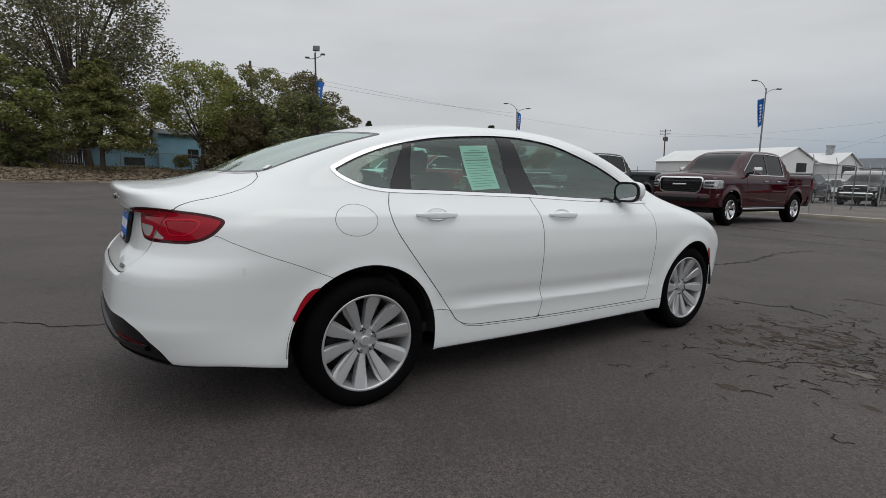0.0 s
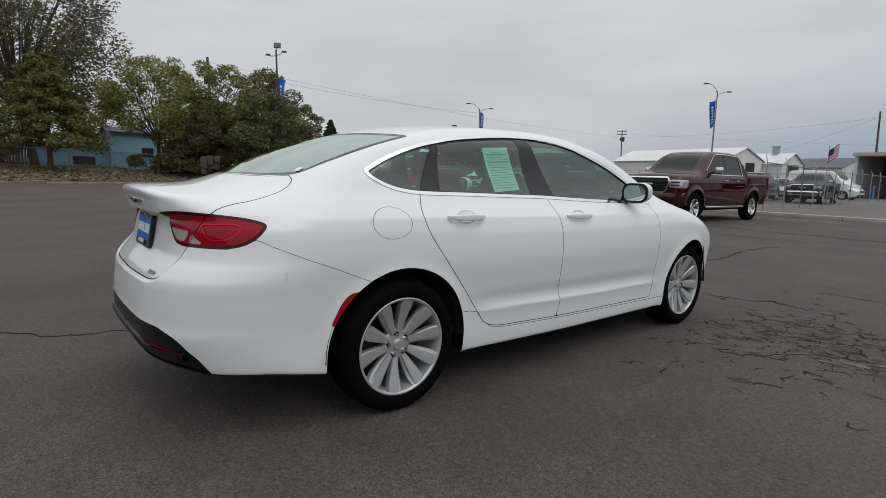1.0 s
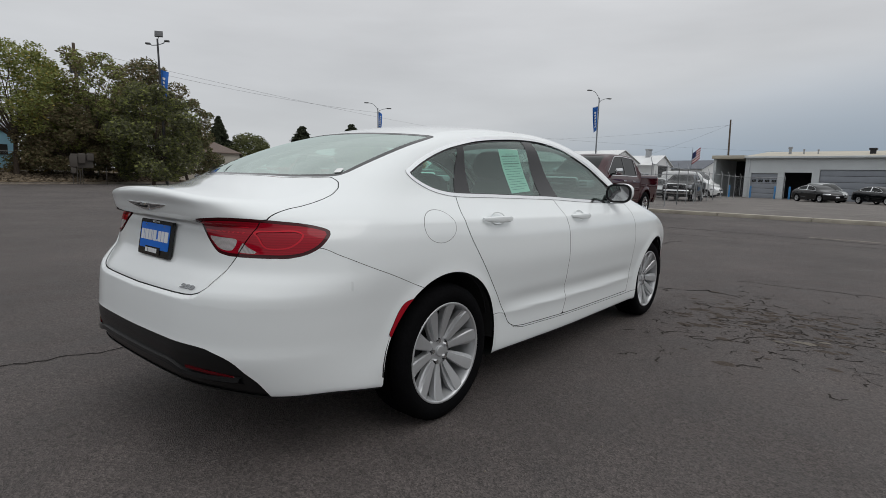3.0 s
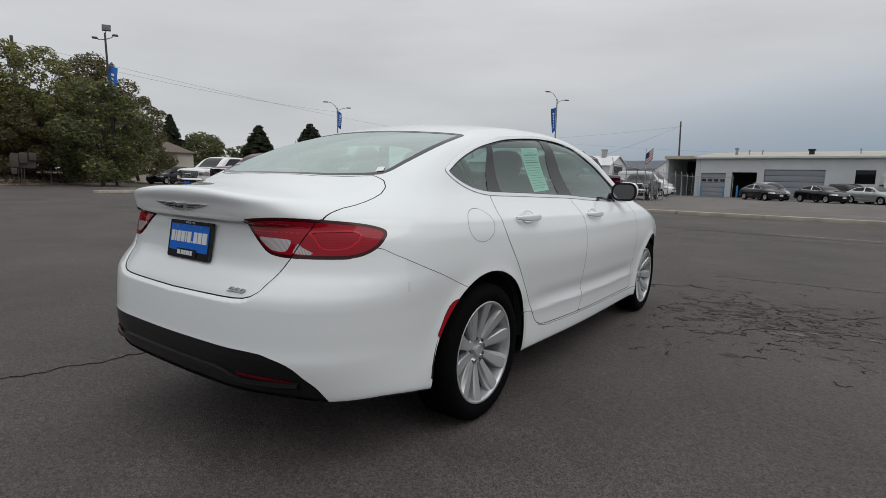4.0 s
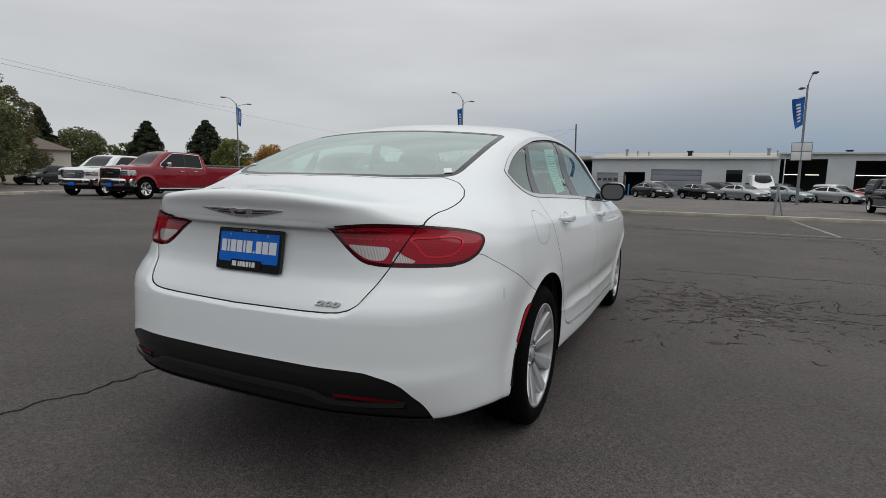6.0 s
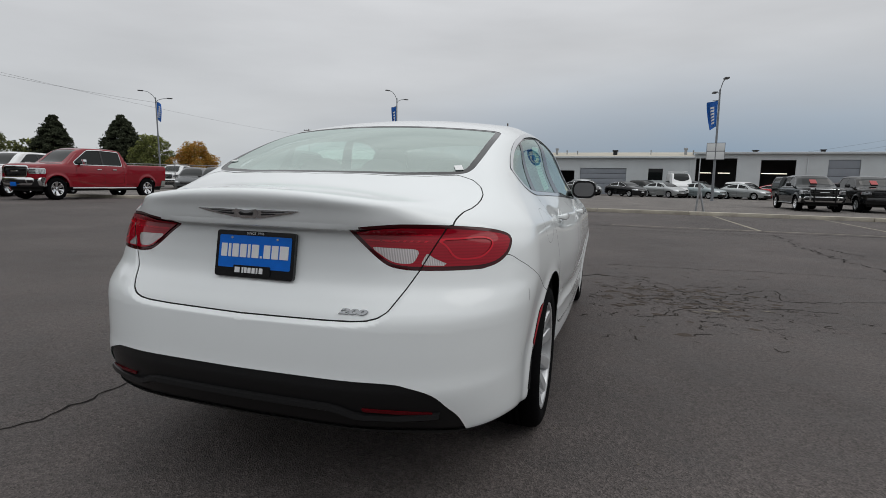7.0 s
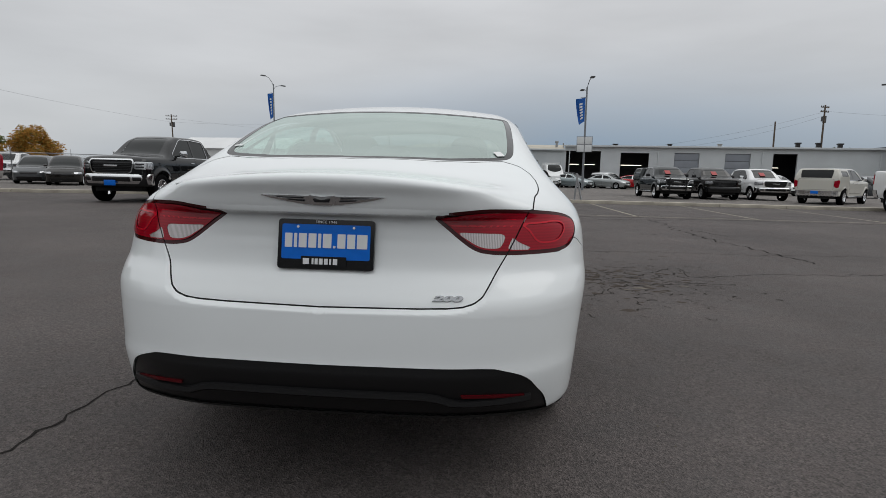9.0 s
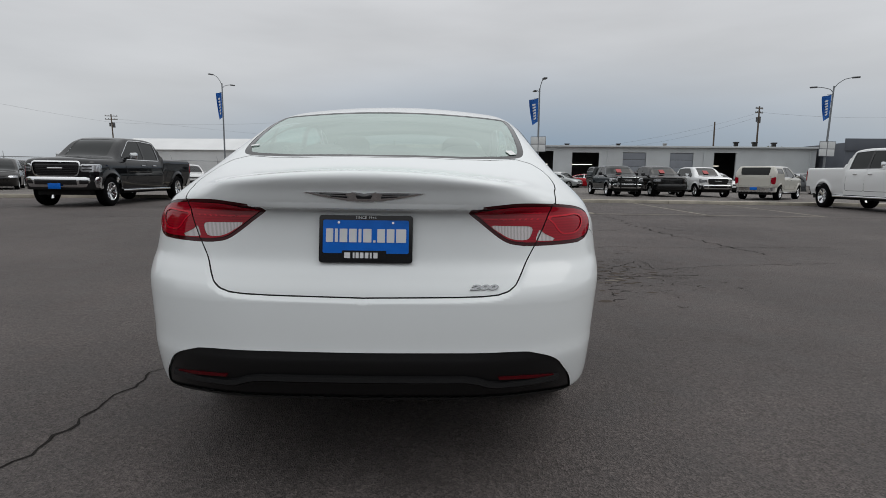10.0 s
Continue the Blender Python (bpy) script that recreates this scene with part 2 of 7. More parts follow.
def corners(*pts):
    """An outline with straight sides and small rounded corners: points (a, b, radius)."""
    out = []
    n = len(pts)
    for i in range(n):
        p, q, s = (np.array(pts[(i + k) % n][:2], float) for k in (0, -1, 1))
        r = pts[i][2] if len(pts[i]) > 2 else 0.0
        if r <= 0:
            out.append(p)
            continue
        a, b = (q - p) / np.linalg.norm(q - p), (s - p) / np.linalg.norm(s - p)
        for w in np.linspace(0, 1, 9):
            out.append((p + a * r) * (1 - w) ** 2 + 2 * p * w * (1 - w) + (p + b * r) * w * w)
    return np.array(out)


def inside(poly, A, B):
    """Signed distance to a closed outline, positive inside."""
    P = np.asarray(poly, float)
    Q = np.roll(P, -1, 0)
    dist, wind = np.full(A.shape, 1e9), np.zeros(A.shape, bool)
    for (ax, ay), (bx, by) in zip(P, Q):
        ex, ey = bx - ax, by - ay
        w = np.clip(((A - ax) * ex + (B - ay) * ey) / (ex * ex + ey * ey + 1e-12), 0, 1)
        dist = np.minimum(dist, np.hypot(A - ax - w * ex, B - ay - w * ey))
        if ay != by:
            wind ^= ((ay > B) != (by > B)) & (A < ex * (B - ay) / (by - ay) + ax)
    return np.where(wind, dist, -dist)


def along(line, A, B):
    """Distance to an open line."""
    dist = np.full(A.shape, 1e9)
    for (ax, ay), (bx, by) in zip(line[:-1], line[1:]):
        ex, ey = bx - ax, by - ay
        w = np.clip(((A - ax) * ex + (B - ay) * ey) / (ex * ex + ey * ey + 1e-12), 0, 1)
        dist = np.minimum(dist, np.hypot(A - ax - w * ex, B - ay - w * ey))
    return dist


class Shell:
    """A car's right-hand skin: the rounded meeting of a side, a top, a rear, a front and an underside, cut into panels."""

    def __init__(self, spec):
        self.s = spec

    def depth(self, P):
        s = self.s
        x, y, z = np.abs(P[:, 0]), P[:, 1], P[:, 2]
        side = x - s["side"](z - s["lift"](y)) * s["plan"](y) - s["relief"](x, y, z)
        top = z - s["top"](y) + s["crown"](y) * x * x
        rear = s["rear"](z) + s["rear_bow"] * x * x + s["rear_bow4"] * x ** 4 - y
        if "ledge" in s:
            rear = rear - s["ledge"](x, y, z)
        front = y - s["front"](z) + s["front_bow"] * x * x
        low = s["low"](y) - z
        f = smax(side, rear, s["r_rear"])
        f = smax(f, front, s["r_front"])
        f = smax(f, top, s["r_top"](y))
        return smax(f, low, 0.03)

    def grad(self, P):
        e = 1e-3
        G = np.stack([self.depth(P + d) - self.depth(P - d) for d in np.eye(3) * e], -1) / (2 * e)
        G[:, 0] *= 1.0
        return G

    def normals(self, P):
        G = self.grad(P)
        return G / (np.linalg.norm(G, axis=1, keepdims=True) + 1e-9)

    def settle(self, P, rounds=3):
        for _ in range(rounds):
            G = self.grad(P)
            P = P - G * (self.depth(P) / ((G * G).sum(1) + 1e-9))[:, None]
        return P

    def grid(self, turns, rear, along_, front):
        s = self.s
        (ya, za), (yb, zb) = s["core"]
        th = np.linspace(0, math.pi, turns + 1)
        cols = [(ya, za, p) for p in np.linspace(-math.pi / 2, 0, rear, endpoint=False)]
        cols += [(ya + (yb - ya) * w, za + (zb - za) * w, 0.0) for w in np.linspace(0, 1, along_, endpoint=False)]
        cols += [(yb, zb, p) for p in np.linspace(0, math.pi / 2, front + 1)]
        C = np.array(cols)
        n, k = len(C), turns + 1
        O = np.repeat(np.stack([np.zeros(n), C[:, 0], C[:, 1]], -1), k, 0)
        ph, t = np.repeat(C[:, 2], k), np.tile(th, n)
        D = np.stack([np.cos(ph) * np.sin(t), np.sin(ph), np.cos(ph) * np.cos(t)], -1)
        lo, hi = np.zeros(n * k), np.full(n * k, 3.2)
        for _ in range(34):
            mid = (lo + hi) / 2
            out = self.depth(O + D * mid[:, None]) > 0
            hi, lo = np.where(out, mid, hi), np.where(out, lo, mid)
        V = O + D * lo[:, None]
        V[np.abs(V[:, 0]) < 1e-6, 0] = 0
        i, j = np.meshgrid(np.arange(n - 1), np.arange(turns), indexing="ij")
        a = (i * k + j).ravel()
        F = [tuple(f) for f in np.stack([a, a + 1, a + k + 1, a + k], -1)]
        self.V, self.F = V, {"skin": F}
        return self

    def cut(self, name, f, source=("skin",)):
        """Splits the faces of the source regions where f(x, y, z) crosses 0; those above it become the region name."""
        V = list(map(tuple, self.V))
        val = f(self.V[:, 0], self.V[:, 1], self.V[:, 2])
        val = np.where(np.abs(val) < 2e-5, 2e-5, val)
        made, new_v = {}, []
        got = self.F.setdefault(name, [])
        base = len(V)

        def crossing(a, b):
            key = (a, b) if a < b else (b, a)
            if key not in made:
                w = val[a] / (val[a] - val[b])
                made[key] = base + len(new_v)
                new_v.append(self.V[a] * (1 - w) + self.V[b] * w)
            return made[key]

        for src in source:
            keep = []
            for face in self.F.get(src, []):
                sg = [val[q] > 0 for q in face]
                if all(sg):
                    got.append(face)
                elif not any(sg):
                    keep.append(face)
                else:
                    pos, neg = [], []
                    for u, q in enumerate(face):
                        r = face[(u + 1) % len(face)]
                        (pos if val[q] > 0 else neg).append(q)
                        if (val[q] > 0) != (val[r] > 0):
                            c = crossing(q, r)
                            pos.append(c)
                            neg.append(c)
                    if len(pos) > 2:
                        got.append(tuple(pos))
                    if len(neg) > 2:
                        keep.append(tuple(neg))
            self.F[src] = keep
        if new_v:
            self.V = np.concatenate([self.V, self.settle(np.array(new_v))])
        return self

    def panel(self, names, inset=0.0, both=True, thick=0.0):
        """Verts, faces, normals of regions, mirrored to the left side, pushed in by inset."""
        faces = [f for n in ([names] if isinstance(names, str) else names) for f in self.F.get(n, [])]
        if not faces:
            return None
        used = np.unique(np.concatenate([np.array(f) for f in faces]))
        where = {int(u): i for i, u in enumerate(used)}
        P = self.V[used]
        Nn = self.normals(P)
        P = P - Nn * inset
        F = [tuple(where[q] for q in f) for f in faces]
        sides = [(P, Nn, F)]
        flip = np.array([-1.0, 1, 1])
        if both in (True, "left"):
            left = (P * flip, Nn * flip, [f[::-1] for f in F])
            if both == "left":
                return left[0], left[2], left[1]
            mid = P[:, 0] < 1e-5
            if mid.any():
                n0 = len(P)
                to = np.array([i if m else -1 for i, m in enumerate(mid)])
                new_i, PP, NN = [], list(P), list(Nn)
                for i in range(n0):
                    if to[i] >= 0:
                        new_i.append(i)
                    else:
                        new_i.append(len(PP))
                        PP.append(P[i] * flip)
                        NN.append(Nn[i] * flip)
                return np.array(PP), sides[0][2] + [tuple(new_i[q] for q in f[::-1]) for f in F], np.array(NN)
            n0 = len(P)
            return (np.concatenate([P, P * flip]), sides[0][2] + [tuple(q + n0 for q in f[::-1]) for f in F], np.concatenate([Nn, Nn * flip]))
        return sides[0][0], sides[0][2], sides[0][1]

# ---- ground ----
def asphalt_material(name, color, patch=0.28):
    """Worn asphalt: coarse stone chips, fine sand, broad oily and dusty patches."""
    m = bpy.data.materials.new(name)
    m.use_nodes = True
    nt = m.node_tree
    N, L = nt.nodes.new, nt.links.new
    b = nt.nodes["Principled BSDF"]
    coord = N("ShaderNodeTexCoord")

    def node(kind, scale, **kw):
        n = N(kind)
        n.inputs["Scale"].default_value = scale
        for k, v in kw.items():
            n.inputs[k].default_value = v
        L(coord.outputs["Object"], n.inputs["Vector"])
        return n

    def spread(sock, a, c, lo, hi):
        r = N("ShaderNodeMapRange")
        for k, v in (("From Min", a), ("From Max", c), ("To Min", lo), ("To Max", hi)):
            r.inputs[k].default_value = v
        L(sock, r.inputs["Value"])
        return r.outputs[0]

    def times(a, c):
        t = N("ShaderNodeMath")
        t.operation = "MULTIPLY"
        L(a, t.inputs[0])
        L(c, t.inputs[1])
        return t.outputs[0]

    chips = node("ShaderNodeTexVoronoi", 150.0)
    grey = N("ShaderNodeSeparateColor")
    L(chips.outputs["Color"], grey.inputs[0])
    speck = spread(grey.outputs[0], 0.0, 1.0, 0.52, 1.50)
    coarse = node("ShaderNodeTexNoise", 38.0, Detail=5.0, Roughness=0.7)
    broad = node("ShaderNodeTexNoise", 0.42, Detail=6.0, Roughness=0.6)
    mid = node("ShaderNodeTexNoise", 3.1, Detail=5.0, Roughness=0.6)
    tone = times(times(speck, spread(coarse.outputs[0], 0.3, 0.7, 0.68, 1.32)), times(spread(broad.outputs[0], 0.3, 0.7, 1 - patch, 1 + patch), spread(mid.outputs[0], 0.3, 0.7, 0.80, 1.20)))
    col = N("ShaderNodeVectorMath")
    col.operation = "SCALE"
    col.inputs[0].default_value = color
    L(tone, col.inputs["Scale"])
    L(col.outputs[0], b.inputs["Base Color"])
    L(spread(mid.outputs[0], 0.3, 0.7, 0.70, 0.95), b.inputs["Roughness"])
    b.inputs["Specular IOR Level"].default_value = 0.5
    bump = N("ShaderNodeBump")
    bump.inputs["Strength"].default_value, bump.inputs["Distance"].default_value = 0.85, 0.006
    L(chips.outputs["Distance"], bump.inputs["Height"])
    L(bump.outputs[0], b.inputs["Normal"])
    return m


ASPHALT = asphalt_material("worn_asphalt", (0.0695, 0.0590, 0.0560))
FAR_ASPHALT = asphalt_material("bleached_asphalt", (0.124, 0.112, 0.103))
TAR = material("crack_tar", (0.018, 0.016, 0.015), 0.95, spec=0.1, grain=0.4, grain_scale=50)
FINE_TAR = material("fine_crack_dirt", (0.030, 0.026, 0.023), 0.95, spec=0.1, grain=0.4, grain_scale=50)
CRUMBLE = material("crumbled_asphalt", (0.058, 0.046, 0.038), 0.95, grain=0.5, grain_scale=70, spec=0.2)
SAND = material("thin_sand", (0.115, 0.10, 0.082), 0.95, grain=0.4, grain_scale=40, stain=0.3, stain_scale=4)
LINE_PAINT = material("worn_line_paint", (0.22, 0.20, 0.155), 0.85, grain=0.45, grain_scale=18, stain=0.4, stain_scale=2.5)
bm = bmesh.new()
bmesh.ops.create_grid(bm, x_segments=8, y_segments=8, size=900)
tagged(new("ground", bm_mesh("ground", bm, ASPHALT)), "dark grey worn asphalt of a car lot", "ground", kind="structure")

# the paler lot beyond the kerb
bm = bmesh.new()
bm.faces.new([bm.verts.new((x, y, 0.004)) for x, y in ((-120, -9.5), (-24.5, 15.05), (-19.0, 16.75), (-6.0, 20.35), (0.0, 20.65), (7.0, 20.95), (15.0, 21.05), (30.0, 21.65), (140, 26), (140, 260), (-120, 260))])
tagged(new("pavement", bm_mesh("pavement", bm, FAR_ASPHALT)), "paler bleached asphalt beyond the kerb", "pavement", kind="structure")


def ribbon(points, width, seed, wander=0.02, step=0.05):
    """Verts and faces of a thin uneven strip along a line on the ground."""
    rng_ = random.Random(seed)
    V, F = [], []
    prev = None
    off = 0.0
    for (ax, ay), (bx, by) in zip(points, points[1:]):
        L = math.hypot(bx - ax, by - ay)
        n = max(1, int(L / step))
        dx, dy = (bx - ax) / L, (by - ay) / L
        for i in range(n + 1):
            u = i / n
            off = 0.75 * off + rng_.gauss(0, wander)
            w = width * rng_.uniform(0.35, 1.2) / 2
            x, y = ax + (bx - ax) * u - dy * off, ay + (by - ay) * u + dx * off
            V += [(x - dy * w, y + dx * w, 0.0025), (x + dy * w, y - dx * w, 0.0025)]
            if prev is not None:
                F.append((prev, prev + 1, len(V) - 1, len(V) - 2))
            prev = len(V) - 2
    return V, F


def crack(points, width, seed, wander=0.02, label="dark crack running across the asphalt", mat=None):
    V, F = ribbon(points, width, seed, wander)
    return tagged(new("asphalt_crack", mesh_of("asphalt_crack", V, F, mat or TAR, False)), label, "crack", "asphalt cracks", "stuff")


crack([(-2.6, -3.2), (-1.66, -1.72), (-1.38, -1.32), (-1.28, -0.9), (-1.25, -0.4), (-1.23, 0.4), (-1.1, 1.5)], 0.018, 1, 0.018)
crack([(-6.0, -5.5), (-4.2, -4.4), (-2.6, -3.2)], 0.02, 2)
crack([(0.36, 4.08), (0.67, 4.19), (0.91, 4.44), (1.27, 4.26)], 0.02, 3)
crack([(-0.9, 5.9), (-0.8, 7.0), (-1.05, 8.3), (-0.95, 9.6)], 0.03, 4, 0.03)
crack([(4.63, 12.1), (4.44, 9.65), (4.47, 7.65), (4.6, 7.19), (4.68, 6.48), (4.9, 5.0)], 0.035, 5, 0.04)
crack([(1.32, 2.33), (1.47, 2.34), (1.65, 2.59), (1.91, 2.9), (2.49, 3.1), (3.1, 3.25)], 0.016, 6, 0.02, mat=FINE_TAR)
crack([(2.3, 3.7), (2.44, 3.8), (2.74, 4.15), (2.8, 3.6), (3.73, 3.94), (5.5, 4.3)], 0.016, 20, 0.025, mat=FINE_TAR)
crack([(1.0, 5.3), (2.12, 5.47), (3.27, 5.65), (4.39, 5.71), (6.5, 6.0)], 0.02, 21, 0.025, mat=FINE_TAR)
crack([(3.29, 8.25), (3.69, 8.33)], 0.03, 22, 0.02)
crack([(4.71, 9.54), (4.95, 9.02), (5.1, 8.4)], 0.04, 23, 0.04)
crack([(-9.0, 13.6), (-5.0, 13.25), (-1.2, 12.95), (1.8, 12.75), (3.5, 12.8), (7.3, 12.95), (14.0, 13.1)], 0.07, 7, 0.04, "long dark tarred joint across the asphalt")
crack([(-8.0, 9.5), (-3.0, 10.8), (1.0, 11.6), (6.0, 12.4)], 0.03, 8, 0.05)
# crazed patch beside the front wheel
rng_net = random.Random(12)
V, F = [], []
for k in range(420):
    x, y = rng_net.gauss(1.7, 0.65), rng_net.gauss(3.3, 0.60)
    if x < 0.95 and y < 3.75:
        continue
    a = rng_net.uniform(0, math.pi)
    pts = [(x, y)]
    for _ in range(rng_net.randint(1, 3)):
        a += rng_net.gauss(0, 1.0)
        x, y = x + 0.055 * math.cos(a), y + 0.055 * math.sin(a)
        pts.append((x, y))
    v, f = ribbon(pts, 0.006 if k % 3 else 0.016, k, 0.012, 0.02)
    F += [tuple(i + len(V) for i in q) for q in f]
    V += [(px, py, 0.0012 + 0.000004 * k) for px, py, pz in v]
tagged(new("crazed_asphalt", mesh_of("crazed_asphalt", V, F, FINE_TAR, False)), "net of fine cracks in the worn asphalt", "crack", kind="stuff")
# crumbled spots where the top coat has broken away
V, F = [], []
for k in range(150):
    x, y = rng_net.gauss(1.65, 0.55), rng_net.gauss(3.25, 0.5)
    if x < 1.0 and y < 3.75:
        continue
    r, n = rng_net.uniform(0.012, 0.05), 11
    F.append(tuple(range(len(V), len(V) + n)))
    V += [(x + 1.7 * r * rng_net.uniform(0.45, 1.2) * math.cos(2 * math.pi * i / n), y + r * rng_net.uniform(0.45, 1.2) * math.sin(2 * math.pi * i / n), 0.0005 + 0.000004 * k) for i in range(n)]
tagged(new("broken_asphalt", mesh_of("broken_asphalt", V, F, CRUMBLE, False)), "crumbled brown spots in the worn asphalt", "asphalt damage", kind="stuff")
# thin sand and scattered grit
for k, (x, y, r) in enumerate(((2.02, 2.80, 0.09), (2.12, 2.93, 0.06), (1.86, 2.70, 0.05), (1.55, 3.1, 0.03), (2.5, 3.0, 0.06))):
    rr = random.Random(40 + k)
    n = 22
    ring = [(x + r * rr.uniform(0.5, 1.15) * math.cos(2 * math.pi * i / n), y + 0.55 * r * rr.uniform(0.5, 1.15) * math.sin(2 * math.pi * i / n), 0.0035) for i in range(n)]
    tagged(new("sand_patch", mesh_of("sand_patch", ring, [tuple(range(n))], SAND, False)), "thin pale sand lying on the asphalt", "sand", "sand patches")
rr = random.Random(77)
V, F = [], []
for k in range(420):
    x, y = rr.uniform(-7, 8), rr.uniform(-3.5, 12)
    if abs(x) < 0.95 and -1.1 < y < 3.7:
        continue
    s = rr.uniform(0.003, 0.009)
    a = rr.uniform(0, 6.28)
    b0 = len(V)
    V += [(x + s * math.cos(a + q), y + s * math.sin(a + q), 0.001) for q in (0, 2.1, 4.2)] + [(x, y, s * 0.9)]
    F += [(b0, b0 + 1, b0 + 3), (b0 + 1, b0 + 2, b0 + 3), (b0 + 2, b0, b0 + 3)]
tagged(new("grit", mesh_of("grit", V, F, SAND, False)), "small pale stones scattered on the asphalt", "grit", kind="stuff")
for a, b, dx, dy in (((4.54, 13.35), (4.33, 20.7), 0.055, 0), ((7.98, 13.4), (8.1, 20.7), 0.055, 0), ((11.6, 13.6), (11.9, 20.7), 0.055, 0), ((0.8, 13.28), (11.6, 13.6), 0, 0.05)):
    me = mesh_of("parking_line", [(a[0] - dx, a[1] + dy, 0.0045), (a[0] + dx, a[1] - dy, 0.0045), (b[0] + dx, b[1] - dy, 0.0045), (b[0] - dx, b[1] + dy, 0.0045)], [(0, 1, 2, 3)], LINE_PAINT, False)
    tagged(new("parking_line", me), "worn faded parking line on the asphalt", "road marking", "parking lines", "structure")

# ---- the white sedan: skin ----
# lengths from the rear axle, forwards along +y
WHEEL_R, AXLE_F = 0.331, 2.785


def sedan_relief(x, y, z):
    """Flared arches, the scooped door foot with its ridge, and the shoulder crease."""
    flare = 0.0
    for yw in (-0.016, AXLE_F):
        d = np.hypot(y - yw, (z - 0.33))
        flare = flare + 0.014 * np.exp(-((d - 0.385) / 0.045) ** 2) * (z > 0.15) * np.exp(-np.maximum(z - 0.62, 0) ** 2 / 0.02)
    foot = (0.5 + 0.5 * np.tanh((y - 0.50) / 0.13)) * (0.5 - 0.5 * np.tanh((y - 2.22) / 0.10))
    ridge = z - 0.438 + 0.012 * (y - 0.6)
    scoop = foot * (0.012 * np.exp(-np.sqrt(ridge ** 2 + 0.005 ** 2) / 0.028) - 0.011 * np.exp(-((ridge - 0.055) / 0.05) ** 2))
    rise = z - 0.957 + 0.012 * (y - 0.3)
    crease = 0.011 * np.exp(-np.sqrt(rise ** 2 + 0.005 ** 2) / 0.036) * np.exp(-((y - 0.85) / 1.38) ** 4)
    return flare + scoop + crease


LID_FOOT = np.array([(-0.6, 0.687), (0.0, 0.687), (0.30, 0.691), (0.39, 0.694), (0.435, 0.698), (0.470, 0.708), (0.496, 0.726), (0.515, 0.757), (0.540, 0.80), (0.568, 0.847), (0.638, 0.988),
                     (0.69, 1.10), (-0.6, 1.10)])


def lid_ledge(x, y, z):
    """The lid's lip overhangs the tail, fading towards the corners; the bumper stands proud of the lid round its lower edge."""
    u, f = np.clip((z - 0.956) / 0.016, 0, 1), np.clip((0.60 - x) / 0.20, 0, 1)
    out = 0.043 * u * u * (3 - 2 * u) * f * f * (3 - 2 * f) * (y < -0.5)
    at = (y < -0.6) & (z < 0.86) & (z > 0.5)
    if at.any():
        w = np.clip((0.002 - inside(LID_FOOT, x[at], z[at])) / 0.017, 0, 1)
        out[at] += 0.016 * w * w * (3 - 2 * w) * np.clip((0.86 - z[at]) / 0.14, 0, 1) * np.clip((z[at] - 0.5) / 0.17, 0, 1)
    return out


SEDAN = dict(
    ledge=lid_ledge,
    core=((-0.20, 0.70), (2.95, 0.60)),
    side=curve((0.10, 0.795), (0.20, 0.869), (0.28, 0.883), (0.42, 0.890), (0.58, 0.908), (0.74, 0.926), (0.86, 0.917), (0.94, 0.888),
               (1.00, 0.843), (1.05, 0.800), (1.10, 0.767), (1.22, 0.715), (1.35, 0.683), (1.45, 0.630), (1.60, 0.56), soft=0.03),
    lift=curve((-1.2, 0.02), (-0.6, 0.035), (-0.1, 0.034), (0.5, 0.0), (3.8, -0.02), soft=0.2),
    plan=curve((-1.3, 0.782), (-1.0, 0.919), (-0.66, 0.953), (-0.30, 0.956), (0.4, 0.980), (1.4, 1.022), (2.6, 1.018), (3.1, 0.952), (3.5, 0.883), (3.9, 0.78), soft=0.25),
    relief=sedan_relief,
    top=curve((-1.10, 1.087), (-0.98, 1.092), (-0.80, 1.099), (-0.56, 1.152), (-0.30, 1.267), (0.05, 1.386), (0.45, 1.466), (0.80, 1.493),
              (1.15, 1.497), (1.45, 1.480), (1.75, 1.421), (2.10, 1.296), (2.50, 1.090), (2.72, 1.025), (3.20, 0.927), (3.50, 0.808), (3.8, 0.626), soft=0.10),
    crown=curve((-1.1, 0.155), (-0.5, 0.147), (0.2, 0.133), (0.9, 0.118), (1.5, 0.101), (2.4, 0.065), (3.8, 0.077)),
    rear=curve((0.10, -0.695), (0.20, -0.893), (0.28, -1.002), (0.38, -1.058), (0.48, -1.080), (0.53, -1.068), (0.60, -1.054), (0.65, -1.043), (0.70, -1.030),
                  (0.75, -0.998), (0.80, -0.960), (0.87, -0.944), (0.935, -0.932), (0.955, -0.926), (0.990, -0.942), (1.03, -0.955), (1.06, -0.973), (1.12, -0.988), soft=0.016),
    rear_bow=0.066, rear_bow4=0.015,
    front=curve((0.10, 3.40), (0.22, 3.60), (0.45, 3.70), (0.62, 3.70), (0.75, 3.62), (0.9, 3.4), soft=0.05), front_bow=0.28,
    low=curve((-1.2, 0.345), (-1.0, 0.338), (-0.86, 0.312), (-0.7, 0.305), (-0.39, 0.255), (0.3, 0.214), (2.4, 0.205), (3.0, 0.19), (3.8, 0.17)),
    r_rear=0.477, r_front=0.30,
    r_top=curve((-1.1, 0.036), (-0.95, 0.044), (-0.85, 0.080), (-0.5, 0.132), (0.2, 0.116), (1.0, 0.099), (2.0, 0.107), (2.8, 0.133), (3.8, 0.141)),
)

# ---- the white sedan: panels ----
G = 0.0021          # half the width of a panel gap
DEG = 0.0137        # metres along the rear corner for a degree of the angle below


def corner_angle(x, y):
    return np.degrees(np.arctan2(x, -(y + 0.2)))


